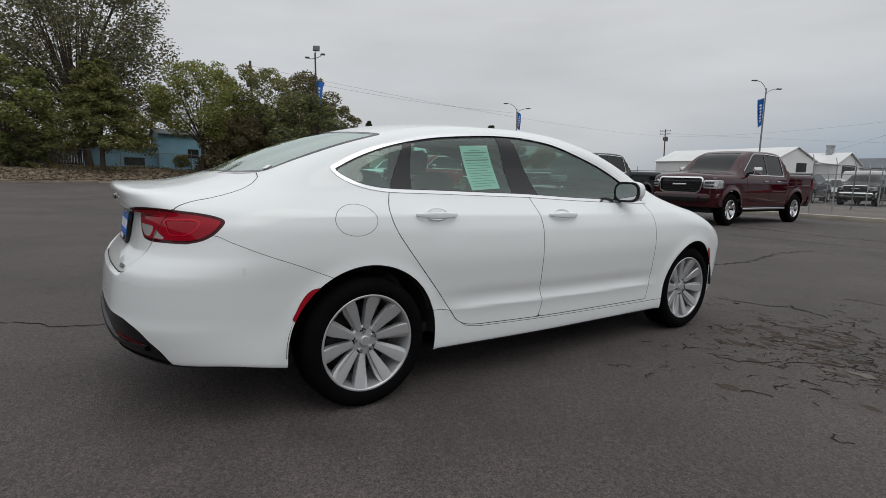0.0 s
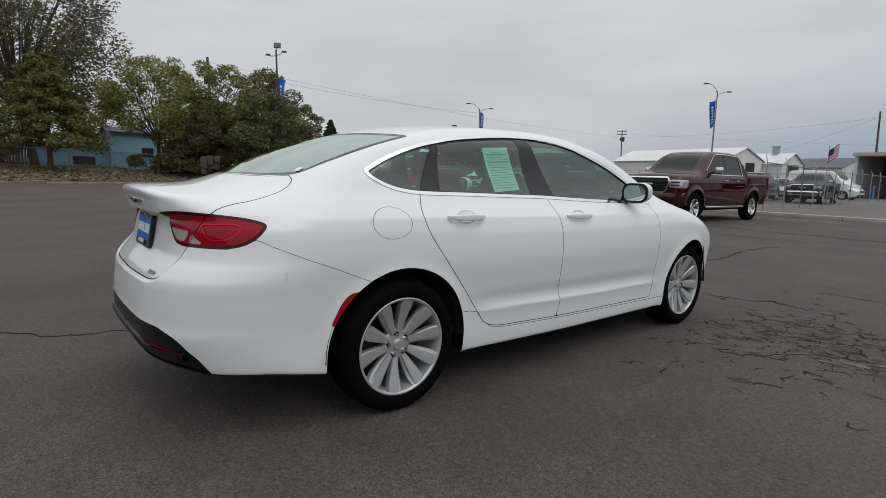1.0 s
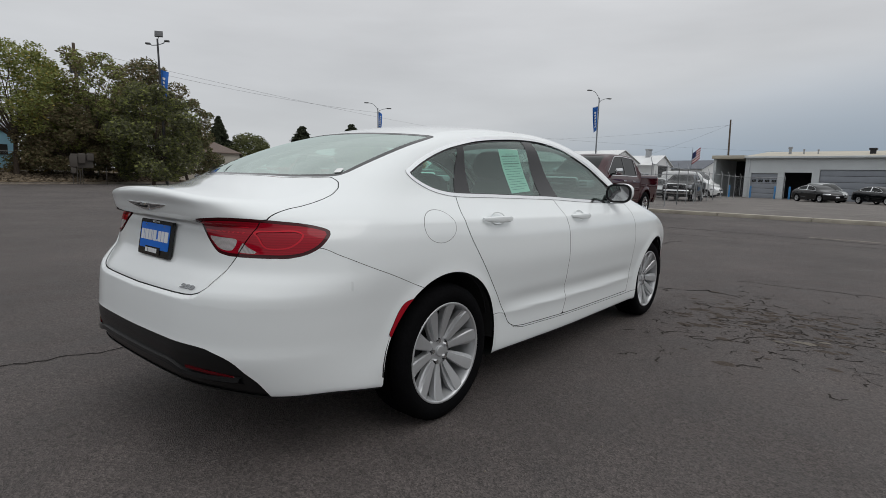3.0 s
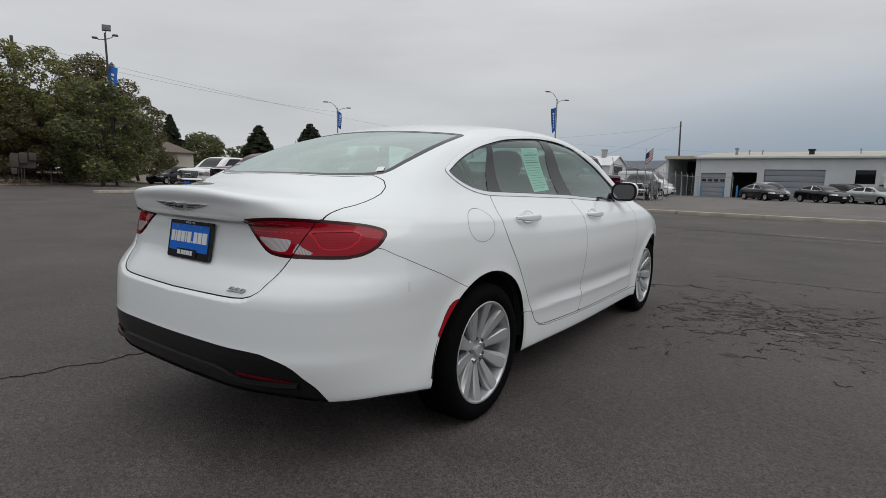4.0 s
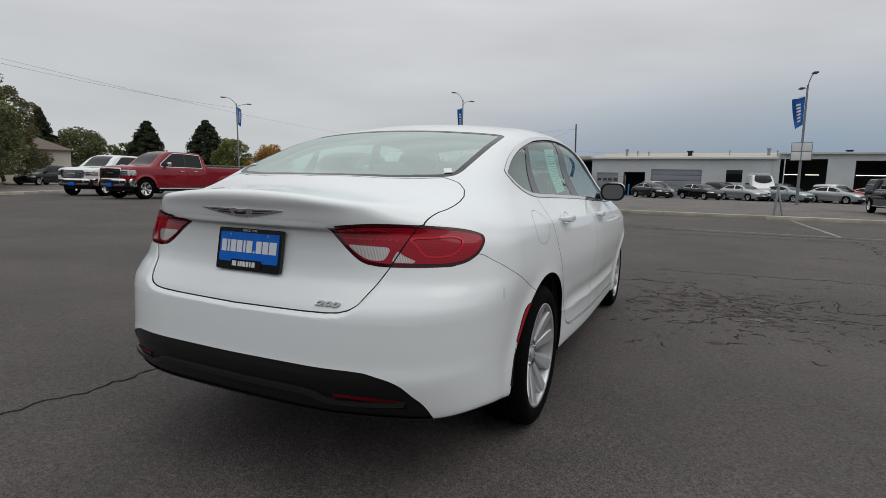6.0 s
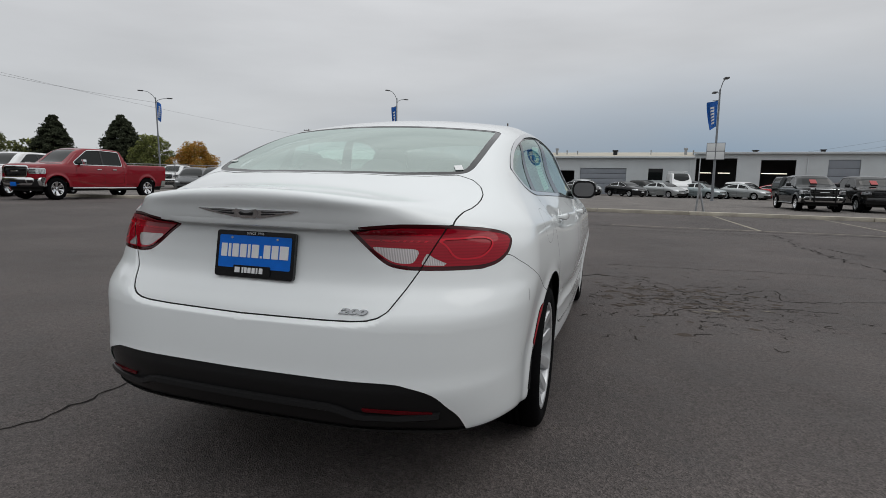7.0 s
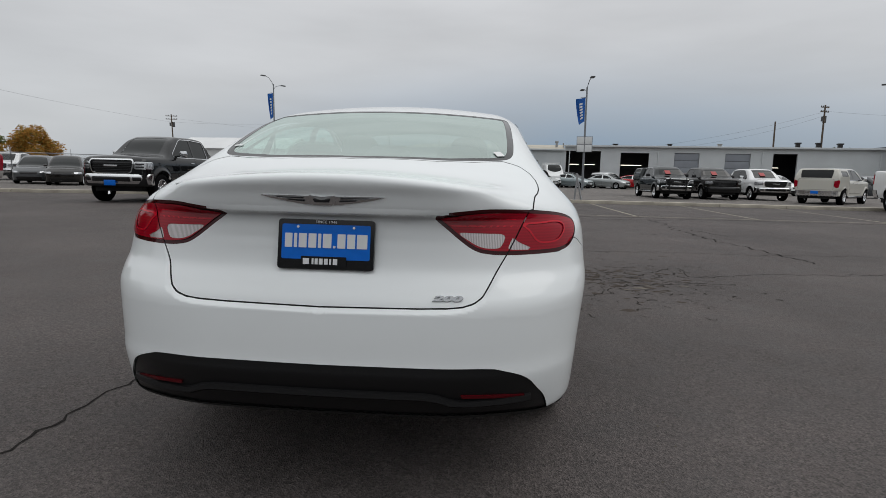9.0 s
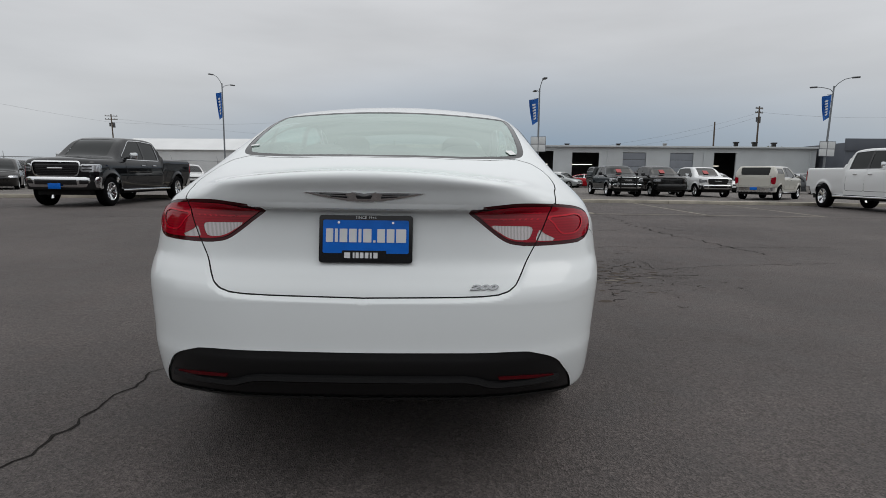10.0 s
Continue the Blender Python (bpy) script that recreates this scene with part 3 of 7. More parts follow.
def arch(yc, r):
    return lambda x, y, z: np.where(x > 0.45, r - np.where(z > 0.33, np.hypot(y - yc, z - 0.33), np.abs(y - yc)), -1)


DLO = loop_of([(-0.143, 1.183), (-0.108, 1.207), (0.013, 1.263), (0.165, 1.317), (0.308, 1.352), (0.499, 1.386), (0.779, 1.413), (1.00, 1.423), (1.187, 1.419),
               (1.393, 1.393), (1.606, 1.335), (1.867, 1.249), (2.09, 1.135), (2.22, 1.03), (2.20, 1.003), (1.934, 1.008), (1.443, 1.026), (1.093, 1.044), (0.817, 1.052),
               (0.463, 1.062), (0.18, 1.069), (0.062, 1.080), (-0.029, 1.102), (-0.113, 1.144)], step=8)
REAR_DOOR = loop_of([(0.155, 1.09), (0.108, 0.988), (0.127, 0.899), (0.194, 0.796), (0.283, 0.682), (0.398, 0.542), (0.482, 0.432), (0.525, 0.377), (0.59, 0.345), (0.68, 0.333)], False, 8)
B_SEAM = loop_of([(1.128, 0.322), (1.148, 0.40), (1.138, 0.46), (1.122, 0.55), (1.112, 0.75), (1.111, 0.865), (1.100, 0.97), (1.085, 1.10)], False, 8)
A_SEAM = loop_of([(2.22, 0.31), (2.242, 0.45), (2.243, 0.56), (2.238, 0.675), (2.236, 0.807), (2.22, 0.917), (2.19, 0.99), (2.15, 1.06)], False, 8)
REAR_DOOR_LOOP = np.concatenate([REAR_DOOR, B_SEAM])
FRONT_DOOR_LOOP = np.concatenate([B_SEAM[::-1], A_SEAM])
BACKLIGHT = loop_of([(-0.3, -0.534), (0.0, -0.565), (0.3, -0.533), (0.44, -0.492), (0.55, -0.447), (0.593, -0.40), (0.604, -0.30), (0.604, -0.12), (0.600, 0.04), (0.592, 0.16),
                     (0.583, 0.192), (0.55, 0.188), (0.45, 0.165), (0.33, 0.138), (0.15, 0.115), (0.0, 0.108), (-0.3, 0.134)], step=8)
WINDSHIELD = loop_of([(-0.3, 1.63), (0.0, 1.62), (0.45, 1.66), (0.56, 1.75), (0.66, 2.1), (0.72, 2.42), (0.66, 2.52), (0.3, 2.62), (0.0, 2.65), (-0.3, 2.62)], step=8)
TRUNK_TOP = np.array([(-0.6, -1.6), (0.632, -1.6), (0.644, -0.88), (0.650, -0.833), (0.663, -0.738), (0.676, -0.69), (0.683, -0.64), (0.684, -0.595), (0.679, -0.545), (0.660, -0.498), (0.622, -0.466), (0.555, -0.452),
                      (0.44, -0.506), (0.3, -0.547), (0.0, -0.579), (-0.6, -0.52)])
TAIL = loop_of([(a * DEG, z) for a, z in ((24.5, 0.970), (27, 0.980), (31, 0.987), (36, 0.991), (44.5, 0.988), (49, 0.984), (54, 0.977), (57.7, 0.967), (60.2, 0.954), (60.6, 0.938), (59.7, 0.915),
                                          (58.2, 0.890), (56, 0.869), (53.5, 0.856), (50.5, 0.850), (46.5, 0.848), (38, 0.846), (35, 0.850), (33.3, 0.856), (31.4, 0.873), (28, 0.918))], step=8)
CLEAR_IN = loop_of([(a * DEG, z) for a, z in ((29.9, 0.913), (32.6, 0.914), (35.4, 0.913), (38.8, 0.909), (38.3, 0.881), (37.4, 0.868), (35.2, 0.867), (33.6, 0.873), (31.9, 0.888))], step=6)
CLEAR_OUT = loop_of([(a * DEG, z) for a, z in ((40.5, 0.899), (41.8, 0.885), (44.5, 0.864), (41.8, 0.862), (39.4, 0.865), (39.8, 0.882))], step=6)
TUBE = loop_of([(a * DEG, z) for a, z in ((43.0, 0.942), (48.3, 0.948), (52.4, 0.950), (54.6, 0.936), (53.6, 0.908), (51.0, 0.884), (47.0, 0.880), (45.4, 0.891), (44.2, 0.919))], step=6)
MARKER = loop_of([(-0.262, 0.637), (-0.308, 0.628), (-0.345, 0.592), (-0.374, 0.537), (-0.391, 0.495), (-0.355, 0.485), (-0.32, 0.53), (-0.28, 0.585), (-0.24, 0.625)], step=5)
FRONT_MARKER = loop_of([(3.045, 0.635), (3.095, 0.625), (3.135, 0.53), (3.13, 0.47), (3.095, 0.49), (3.075, 0.56)], step=5)
ROCKER = np.array([(0.30, 0.458), (0.42, 0.449), (0.474, 0.438), (0.52, 0.380), (0.585, 0.337), (0.68, 0.321), (1.128, 0.310), (2.19, 0.292), (2.5, 0.292), (2.5, 0.0), (0.30, 0.0)])
bumper_line = curve((-1.3, 0.842), (-0.80, 0.850), (-0.705, 0.888), (-0.638, 0.859), (-0.514, 0.805), (-0.383, 0.754), (-0.207, 0.680), (0.0, 0.60))
fascia_line = curve((0, 0.517), (19, 0.518), (29, 0.517), (33, 0.513), (35, 0.504), (38, 0.487), (40, 0.468), (42.4, 0.430), (44.8, 0.393), (47.7, 0.325), (51, 0.25), (54, 0.17))


def trunk(x, y, z):
    return np.where(y > 0.0, -1, np.where(z < 0.986, np.where(y < -0.80, inside(LID_FOOT, x, z), -1), inside(TRUNK_TOP, x, y)))


def tail(x, y, z):
    return np.where((y < -0.5) & (z > 0.7), inside(TAIL, corner_angle(x, y) * DEG, z), -1)


def on_side(loop, lo=0.5):
    return lambda x, y, z: np.where(x > lo, inside(loop, y, z), -1)


def on_top(loop, lo, hi, zlo):
    return lambda x, y, z: np.where((y > lo) & (y < hi) & (z > zlo), inside(loop, x, y), -1)


def more(f, d):
    return lambda x, y, z: f(x, y, z) + d


def build_skin(spec):
    sk = Shell(spec).grid(220, 150, 230, 46)
    sk.cut("hole", arch(-0.016, 0.396))
    sk.cut("hole", arch(AXLE_F, 0.382))
    sk.cut("under", lambda x, y, z: np.where(z < 0.36, -sk.normals(np.stack([x, y, z], -1))[:, 2] - 0.55, -1))
    glass = on_top(BACKLIGHT, -0.8, 0.9, 1.08)
    sk.cut("rear_glass", more(glass, -0.026))
    sk.cut("frit_rear", glass)
    wind = on_top(WINDSHIELD, 1.4, 2.9, 0.9)
    sk.cut("wind_glass", more(wind, -0.03))
    sk.cut("frit_front", wind)
    dlo = on_side(DLO, 0.3)
    sk.cut("pillar", more(dlo, -0.017))
    sk.cut("chrome", dlo)
    line = lambda y0, z0, y1, z1: (lambda x, y, z: (y - y0 - (y1 - y0) * (z - z0) / (z1 - z0)))
    inner = more(dlo, -0.024)
    q1, q2, b1, b2 = line(0.152, 1.08, 0.280, 1.31), line(0.288, 1.08, 0.332, 1.31), line(0.980, 1.05, 0.935, 1.41), line(1.185, 1.05, 1.045, 1.41)
    mb = line(2.09, 1.03, 1.98, 1.20)
    sk.cut("quarter_glass", lambda x, y, z: np.minimum(inner(x, y, z), -q1(x, y, z)), ("pillar",))
    sk.cut("rear_door_glass", lambda x, y, z: np.minimum(np.minimum(inner(x, y, z), q2(x, y, z)), -b1(x, y, z)), ("pillar",))
    sk.cut("front_door_glass", lambda x, y, z: np.minimum(np.minimum(inner(x, y, z), b2(x, y, z)), -mb(x, y, z)), ("pillar",))
    # doors and the gaps round them
    rd, fd = on_side(REAR_DOOR_LOOP), on_side(FRONT_DOOR_LOOP)
    sk.cut("rear_door", more(rd, -G))
    sk.cut("front_door", more(fd, -G))
    sk.cut("gap", more(rd, G))
    sk.cut("gap", more(fd, G))
    fuel = lambda x, y, z: np.where(x > 0.5, 0.085 * (1 - np.hypot((y + 0.078) / 0.108, (z - 0.942) / 0.074)), -1)
    sk.cut("fuel_door", more(fuel, -0.0010))
    sk.cut("gap", more(fuel, 0.0010))
    sk.cut("trunk_lid", more(trunk, -G))
    for zz in (0.9735, 0.955):
        sk.cut("lip_%d" % (zz * 1000), lambda x, y, z, zz=zz: np.where(y < -0.7, z - zz, -1), ("trunk_lid",))
    sk.cut("gap", more(trunk, G))
    both = ("skin", "trunk_lid", "lip_973", "lip_955")
    sk.cut("clear_lens", lambda x, y, z: np.where(y < -0.5, inside(CLEAR_IN, corner_angle(x, y) * DEG, z), -1), both)
    sk.cut("clear_lens", lambda x, y, z: np.where(y < -0.5, inside(CLEAR_OUT, corner_angle(x, y) * DEG, z), -1), both)
    tube = lambda x, y, z: np.where(y < -0.5, inside(TUBE, corner_angle(x, y) * DEG, z), -1)
    sk.cut("lens_core", more(tube, -0.0055), both)
    sk.cut("lens_tube", tube, both)
    bar = lambda x, y, z: np.where(y < -0.5, 0.0028 - np.minimum(np.abs(z - 0.957), np.abs(z - 0.935)), -1)
    sk.cut("lens_tube", lambda x, y, z: np.minimum(np.minimum(bar(x, y, z), tail(x, y, z) - 0.016), (42 - corner_angle(x, y)) * DEG), both)
    sk.cut("lens", more(tail, -0.012), both)
    sk.cut("lens_rim", tail, both)
    bump = lambda x, y, z: np.where(y < -0.12, bumper_line(y) - z, -1)
    sk.cut("fascia", lambda x, y, z: np.where(y < -0.55, fascia_line(corner_angle(x, y)) - z, -1))
    mk = on_side(MARKER)
    sk.cut("marker", mk)
    sk.cut("bumper", more(bump, -0.6 * G))
    sk.cut("gap", more(bump, 0.6 * G))
    sk.cut("front_marker", on_side(FRONT_MARKER))
    rk = on_side(ROCKER)
    sk.cut("rocker", more(rk, -G * 0.7))
    sk.cut("gap", more(rk, G * 0.7))
    hood = lambda x, y, z: np.where((y > 2.4) & (z > 0.72), np.minimum(np.minimum(0.73 - x, 3.50 - 0.3 * x * x - y), y - 2.60), -1)
    sk.cut("hood", more(hood, -G))
    sk.cut("gap", more(hood, G))
    fa = lambda x, y: np.degrees(np.arctan2(x, y - 2.7))
    lamp = lambda x, y, z: np.where(y > 2.9, np.minimum(0.05 - np.abs(z - 0.70 + 0.0012 * (fa(x, y) - 40)), np.minimum(fa(x, y) - 32, 50 - fa(x, y)) * 0.014), -1)
    sk.cut("headlight", lamp)
    grille = lambda x, y, z: np.where(y > 3.2, np.minimum(0.045 - np.abs(z - 0.66), 0.36 - x), -1)
    intake = lambda x, y, z: np.where(y > 3.2, np.minimum(0.10 - np.abs(z - 0.36), 0.55 - x), -1)
    sk.cut("grille", grille)
    sk.cut("grille", intake)
    sk.cut("fender", lambda x, y, z: np.minimum(y - 2.15, 1.02 - z))
    return sk


def build_sedan():
    car = thing("sedan", "white four-door sedan parked on the asphalt, dealer plate on its trunk", "car", m=pose(0.0234, -0.0649, 0, 0, 0, 1.749))
    sk = build_skin(SEDAN)

    def add(name, regions, mat, inset=0.0, both=True, parent=None, label=""):
        got = sk.panel(regions, inset, both)
        if got is None:
            return None
        return part(name, mesh_of(name, got[0], got[1], mat, True, got[2]), parent or car, label)

    add("body_shell", "skin", WHITE_PAINT)
    add("fender", "fender", WHITE_PAINT, both=False)
    add("fender", "fender", WHITE_PAINT, both="left")
    add("rocker_panel", "rocker", WHITE_PAINT, both=False)
    add("rocker_panel", "rocker", WHITE_PAINT, both="left")
    lid = add("trunk_lid", ["trunk_lid", "lip_973", "lip_955"], WHITE_PAINT)
    add("hood", "hood", WHITE_PAINT)
    bumper = add("rear_bumper", "bumper", WHITE_PAINT)
    add("panel_seam", "gap", GAP, 0.004)
    add("underbody", "under", GAP)
    add("lower_fascia", "fascia", BLACK_PLASTIC, 0.006, parent=bumper, label="matt black plastic lower bumper")
    add("rear_window", "rear_glass", REAR_GLASS, 0.002)
    add("rear_window_border", "frit_rear", GLOSS_BLACK, 0.001)
    add("windshield_border", "frit_front", GLOSS_BLACK, 0.001)
    add("windshield", "wind_glass", REAR_GLASS, 0.002)
    for side in (False, "left"):
        for door, glass in (("rear_door", "rear_door_glass"), ("front_door", "front_door_glass")):
            d = add(door, door, WHITE_PAINT, both=side)
            add("window", glass, SIDE_GLASS, 0.006, side, d, "lightly tinted side glass")
        add("quarter_window", "quarter_glass", SIDE_GLASS, 0.006, side)
        add("window_pillar", "pillar", GLOSS_BLACK, 0.004, side, label="gloss black window pillars")
        add("window_trim", "chrome", CHROME, -0.003, side, label="chrome window surround")
        add("fuel_door", "fuel_door", WHITE_PAINT, 0.0, side) if side is False else add("quarter_cap", "fuel_door", WHITE_PAINT, 0.0, side)
        t = add("tail_light", ["lens"], RED_LENS, -0.003, side)
        add("lens_rim", "lens_rim", RED_DARK, 0.001, side, t, "dark red rim")
        add("lens_core", "lens_core", RED_LENS, -0.001, side, t)
        add("light_guide", "lens_tube", LED_RED, -0.004, side, t, "bright red light guide")
        add("reverse_light", "clear_lens", CLEAR_LENS, -0.002, side, t, "clear ribbed reversing lens")
        add("side_marker", "marker", MARKER_RED, -0.003, side, label="red side marker")
        add("front_marker", "front_marker", MARKER_RED, -0.003, side)
        add("headlight", "headlight", CLEAR_LENS, -0.002, side)
    add("grille", "grille", GLOSS_BLACK, 0.01)
    # dark lining behind the panels
    got = sk.panel(["skin", "rear_door", "front_door", "fuel_door", "gap", "fender"], 0.05)
    part("interior_trim", mesh_of("interior_trim", got[0], got[1], INTERIOR, True, got[2]), car)
    return car, sk, lid, bumper


sedan, SKIN, trunk_lid, rear_bumper = build_sedan()


def rounded_bar(bm, w, h, d, r, m):
    """A flat plate w by h, d thick, with rounded corners, in the plane x-z facing -y."""
    pts = []
    for cx, cz, a0 in ((w / 2 - r, h / 2 - r, 0), (-w / 2 + r, h / 2 - r, 90), (-w / 2 + r, -h / 2 + r, 180), (w / 2 - r, -h / 2 + r, 270)):
        for k in range(5):
            a = radians(a0 + k * 22.5)
            pts.append((cx + r * math.cos(a), cz + r * math.sin(a)))
    f = [bm.verts.new(m @ Vector((x, -d / 2, z))) for x, z in pts]
    b = [bm.verts.new(m @ Vector((x, d / 2, z))) for x, z in pts]
    n = len(pts)
    bm.faces.new(f)
    bm.faces.new(b[::-1])
    for i in range(n):
        bm.faces.new((f[i], b[i], b[(i + 1) % n], f[(i + 1) % n]))


def alloy_wheel(r, width, rim_r, spokes, spoke_w0, spoke_w1, metal, label, paired=0.0, cap=0.027):
    """A wheel whose axle lies along x, outer face to +x: tyre, rim, spokes, cap and nuts."""
    wheel = thing("wheel", label, "wheel")
    h = width / 2
    prof = [(rim_r - 0.012, -h * 0.86), (rim_r + 0.01, -h * 0.98), ((r + rim_r) / 2, -h * 1.04), (r - 0.022, -h * 0.96), (r - 0.005, -h * 0.80), (r, -h * 0.5),
            (r, h * 0.5), (r - 0.005, h * 0.80), (r - 0.022, h * 0.96), ((r + rim_r) / 2, h * 1.04), (rim_r + 0.010, h * 0.98), (rim_r - 0.004, h * 0.88)]
    # tread grooves
    tread = []
    for k, (rr, hh) in enumerate(prof):
        tread.append((rr, hh))
        if k == 5:
            for g in (-0.28, 0.0, 0.28):
                tread += [(r, h * (g - 0.05)), (r - 0.007, h * (g - 0.045)), (r - 0.007, h * (g + 0.045)), (r, h * (g + 0.05))]
    V, F = lathe(tread, 64)
    part("tyre", mesh_of("tyre", V, F, TYRE), wheel)
    V, F = lathe([(rim_r - 0.03, -h * 0.8), (rim_r - 0.02, -h * 0.3), (rim_r - 0.022, h * 0.55), (rim_r - 0.012, h * 0.80), (rim_r - 0.010, h * 0.92), (rim_r + 0.001, h * 0.96), (rim_r + 0.004, h * 0.90)], 64)
    part("rim", mesh_of("rim", V, F, metal), wheel)
    V, F = lathe([(0.0, -0.01), (rim_r * 0.72, -0.01), (rim_r * 0.74, -0.03)], 32)
    part("brake_disc", mesh_of("brake_disc", V, F, DARK_METAL, False), wheel)
    V, F = lathe([(0.0, h * 0.60), (cap - 0.004, h * 0.595), (cap, h * 0.57), (cap + 0.001, h * 0.50), (0.070, h * 0.47), (0.080, h * 0.40), (0.080, h * 0.1)], 40)
    hub = mesh_of("hub", V, F, metal)
    hub.set_sharp_from_angle(angle=radians(30))
    part("hub", hub, wheel)
    r0, r1 = 0.064, rim_r - 0.006
    blades = []
    for hand in (1, -1):
        bm = bmesh.new()
        rows = []
        for q in range(9):
            u = q / 8
            rr = r0 + (r1 - r0) * u
            full = spoke_w0 + (spoke_w1 - spoke_w0) * min(1.0, u / 0.8) ** 0.9
            w = full / 2 * (1 - 0.08 * max(0.0, u - 0.8) / 0.2)
            x = h * (0.52 + 0.38 * u ** 1.1)
            step = 0.012 * math.sin(math.pi * min(1.0, u * 1.05)) ** 0.7
            row = ((x - 0.034, -w, rr), (x - 0.004 - step, -w, rr), (x - 0.003 - step * 0.9, -w * 0.62, rr), (x + 0.002, -w * 0.50, rr), (x + 0.003, w * 0.1, rr), (x + 0.002, w * 0.88, rr), (x - 0.004, w, rr), (x - 0.034, w, rr))
            rows.append([bm.verts.new((px, hand * py, pz)) for px, py, pz in row])
        for a, b in zip(rows, rows[1:]):
            for k in range(7):
                bm.faces.new((a[k], a[k + 1], b[k + 1], b[k]))
        bm.faces.new(rows[-1])
        me = bm_mesh("spoke", bm, metal, True)
        me.set_sharp_from_angle(angle=radians(24))
        blades.append(me)
    for k in range(spokes):
        a = 360 * (k + 0.5) / spokes + (paired if k % 2 else -paired)
        part("spoke", blades[k % 2], wheel, m=pose(0, 0, 0, a, 0, 0))
    bm = bmesh.new()
    rod(bm, (h * 0.40, 0, 0), (h * 0.58, 0, 0), 0.0115, 0.010, 6)
    nut = bm_mesh("wheel_nut", bm, CHROME)
    # solid dark disc round each nut, painting the shade of its hole
    bm = bmesh.new()
    rod(bm, (h * 0.30, 0, 0), (h * 0.482, 0, 0), 0.017, 0.017, 12)
    hole_shade = bm_mesh("nut_recess", bm, DARK_METAL)
    for k in range(5):
        a = math.radians(72 * k + 90)
        part("nut_recess", hole_shade, wheel, m=pose(0, 0.052 * math.cos(a), 0.052 * math.sin(a)))
        part("wheel_nut", nut, wheel, m=pose(0, 0.052 * math.cos(a), 0.052 * math.sin(a)))
    return wheel


def part_of(wheel, parent):
    """Hangs a wheel, which was built as a thing, under its car."""
    m = wheel.matrix_basis.copy()
    wheel.parent = parent
    wheel.matrix_local = m
    for key in ("category", "label"):
        if key in wheel.keys():
            del wheel[key]
    return wheel


first = alloy_wheel(WHEEL_R, 0.215, 0.243, 10, 0.034, 0.076, SILVER, "silver ten-spoke alloy wheel")
first.matrix_world = pose(0.776, -0.014, WHEEL_R, 9, 0, 0)
others = [copy_thing(first, pose(x, y, WHEEL_R, a, 0, rz)) for x, y, a, rz in ((0.782, AXLE_F, 31, 0), (-0.776, -0.014, 50, 180), (-0.782, AXLE_F, 4, 180))]
for w in (first, *others):
    bpy.context.view_layer.update()
    part_of(w, sedan)

# wheel housings
for yw in (-0.016, AXLE_F):
    for sx in (1, -1):
        V, F = [], []
        n = 24
        for i in range(n + 1):
            a = math.pi * (-0.01 + 1.02 * i / n)
            for xx in (0.42, 0.62, 0.865):
                rr = 0.408 if xx < 0.8 else 0.404
                V.append((sx * xx, yw + rr * math.cos(a), 0.33 + rr * math.sin(a)))
        for i in range(n):
            for k in range(2):
                F.append((i * 3 + k, i * 3 + k + 1, i * 3 + k + 4, i * 3 + k + 3))
        b0 = len(V)
        V.append((sx * 0.42, yw, 0.33))
        for i in range(n):
            F.append((b0, i * 3, (i + 1) * 3))
        part("wheel_housing", mesh_of("wheel_housing", V, F, GAP), sedan)


def handle(y0, y1, z, sx, door_name):
    bm = bmesh.new()
    n = 12
    rings = []
    for i in range(n + 1):
        u = i / n
        y = y0 + (y1 - y0) * u
        p = np.array([[0.9, y, z]])
        xs = SKIN.settle(p)[0][0]
        lift = 0.034 * (1 - abs(2 * u - 1) ** 4) + 0.002
        hz = 0.017 * (1 - 0.55 * abs(2 * u - 1) ** 3)
        ring = []
        for k in range(8):
            a = 2 * math.pi * k / 8
            ring.append(bm.verts.new((sx * (xs + lift + 0.009 * math.cos(a)), y, z + hz * math.sin(a) + 0.004 * (1 - u))))
        rings.append(ring)
    for a, b in zip(rings, rings[1:]):
        for k in range(8):
            bm.faces.new((a[k], a[(k + 1) % 8], b[(k + 1) % 8], b[k]))
    bm.faces.new(rings[0])
    bm.faces.new(rings[-1][::-1])
    me = bm_mesh("door_handle", bm, WHITE_PAINT, True)
    doors = [o for o in sedan.children if o.name.split(".")[0] == door_name]
    h_ob = part("door_handle", me, doors[0 if sx > 0 else 1])
    # the rim of the finger cup behind it
    bm = bmesh.new()
    cy, n, ring = (y0 + y1) / 2, 28, []
    for i in range(n):
        a = 2 * math.pi * i / n
        ring.append([])
        for k, (ry, rz, lift) in enumerate(((0.072, 0.036, 0.0006), (0.066, 0.031, 0.0032), (0.058, 0.025, 0.0006))):
            yy, zz = cy + ry * math.cos(a), z + 0.006 + rz * math.sin(a)
            xs = SKIN.settle(np.array([[0.9, yy, zz]]))[0][0]
            ring[-1].append(bm.verts.new((sx * (xs + lift), yy, zz)))
    for i in range(n):
        p, q = ring[i], ring[(i + 1) % n]
        for k in range(2):
            bm.faces.new((p[k], p[k + 1], q[k + 1], q[k]))
    part("handle_cup", bm_mesh("handle_cup", bm, WHITE_PAINT, True), h_ob)


for sx in (1, -1):
    handle(0.250, 0.500, 0.957, sx, "rear_door")
    handle(1.172, 1.415, 0.942, sx, "front_door")


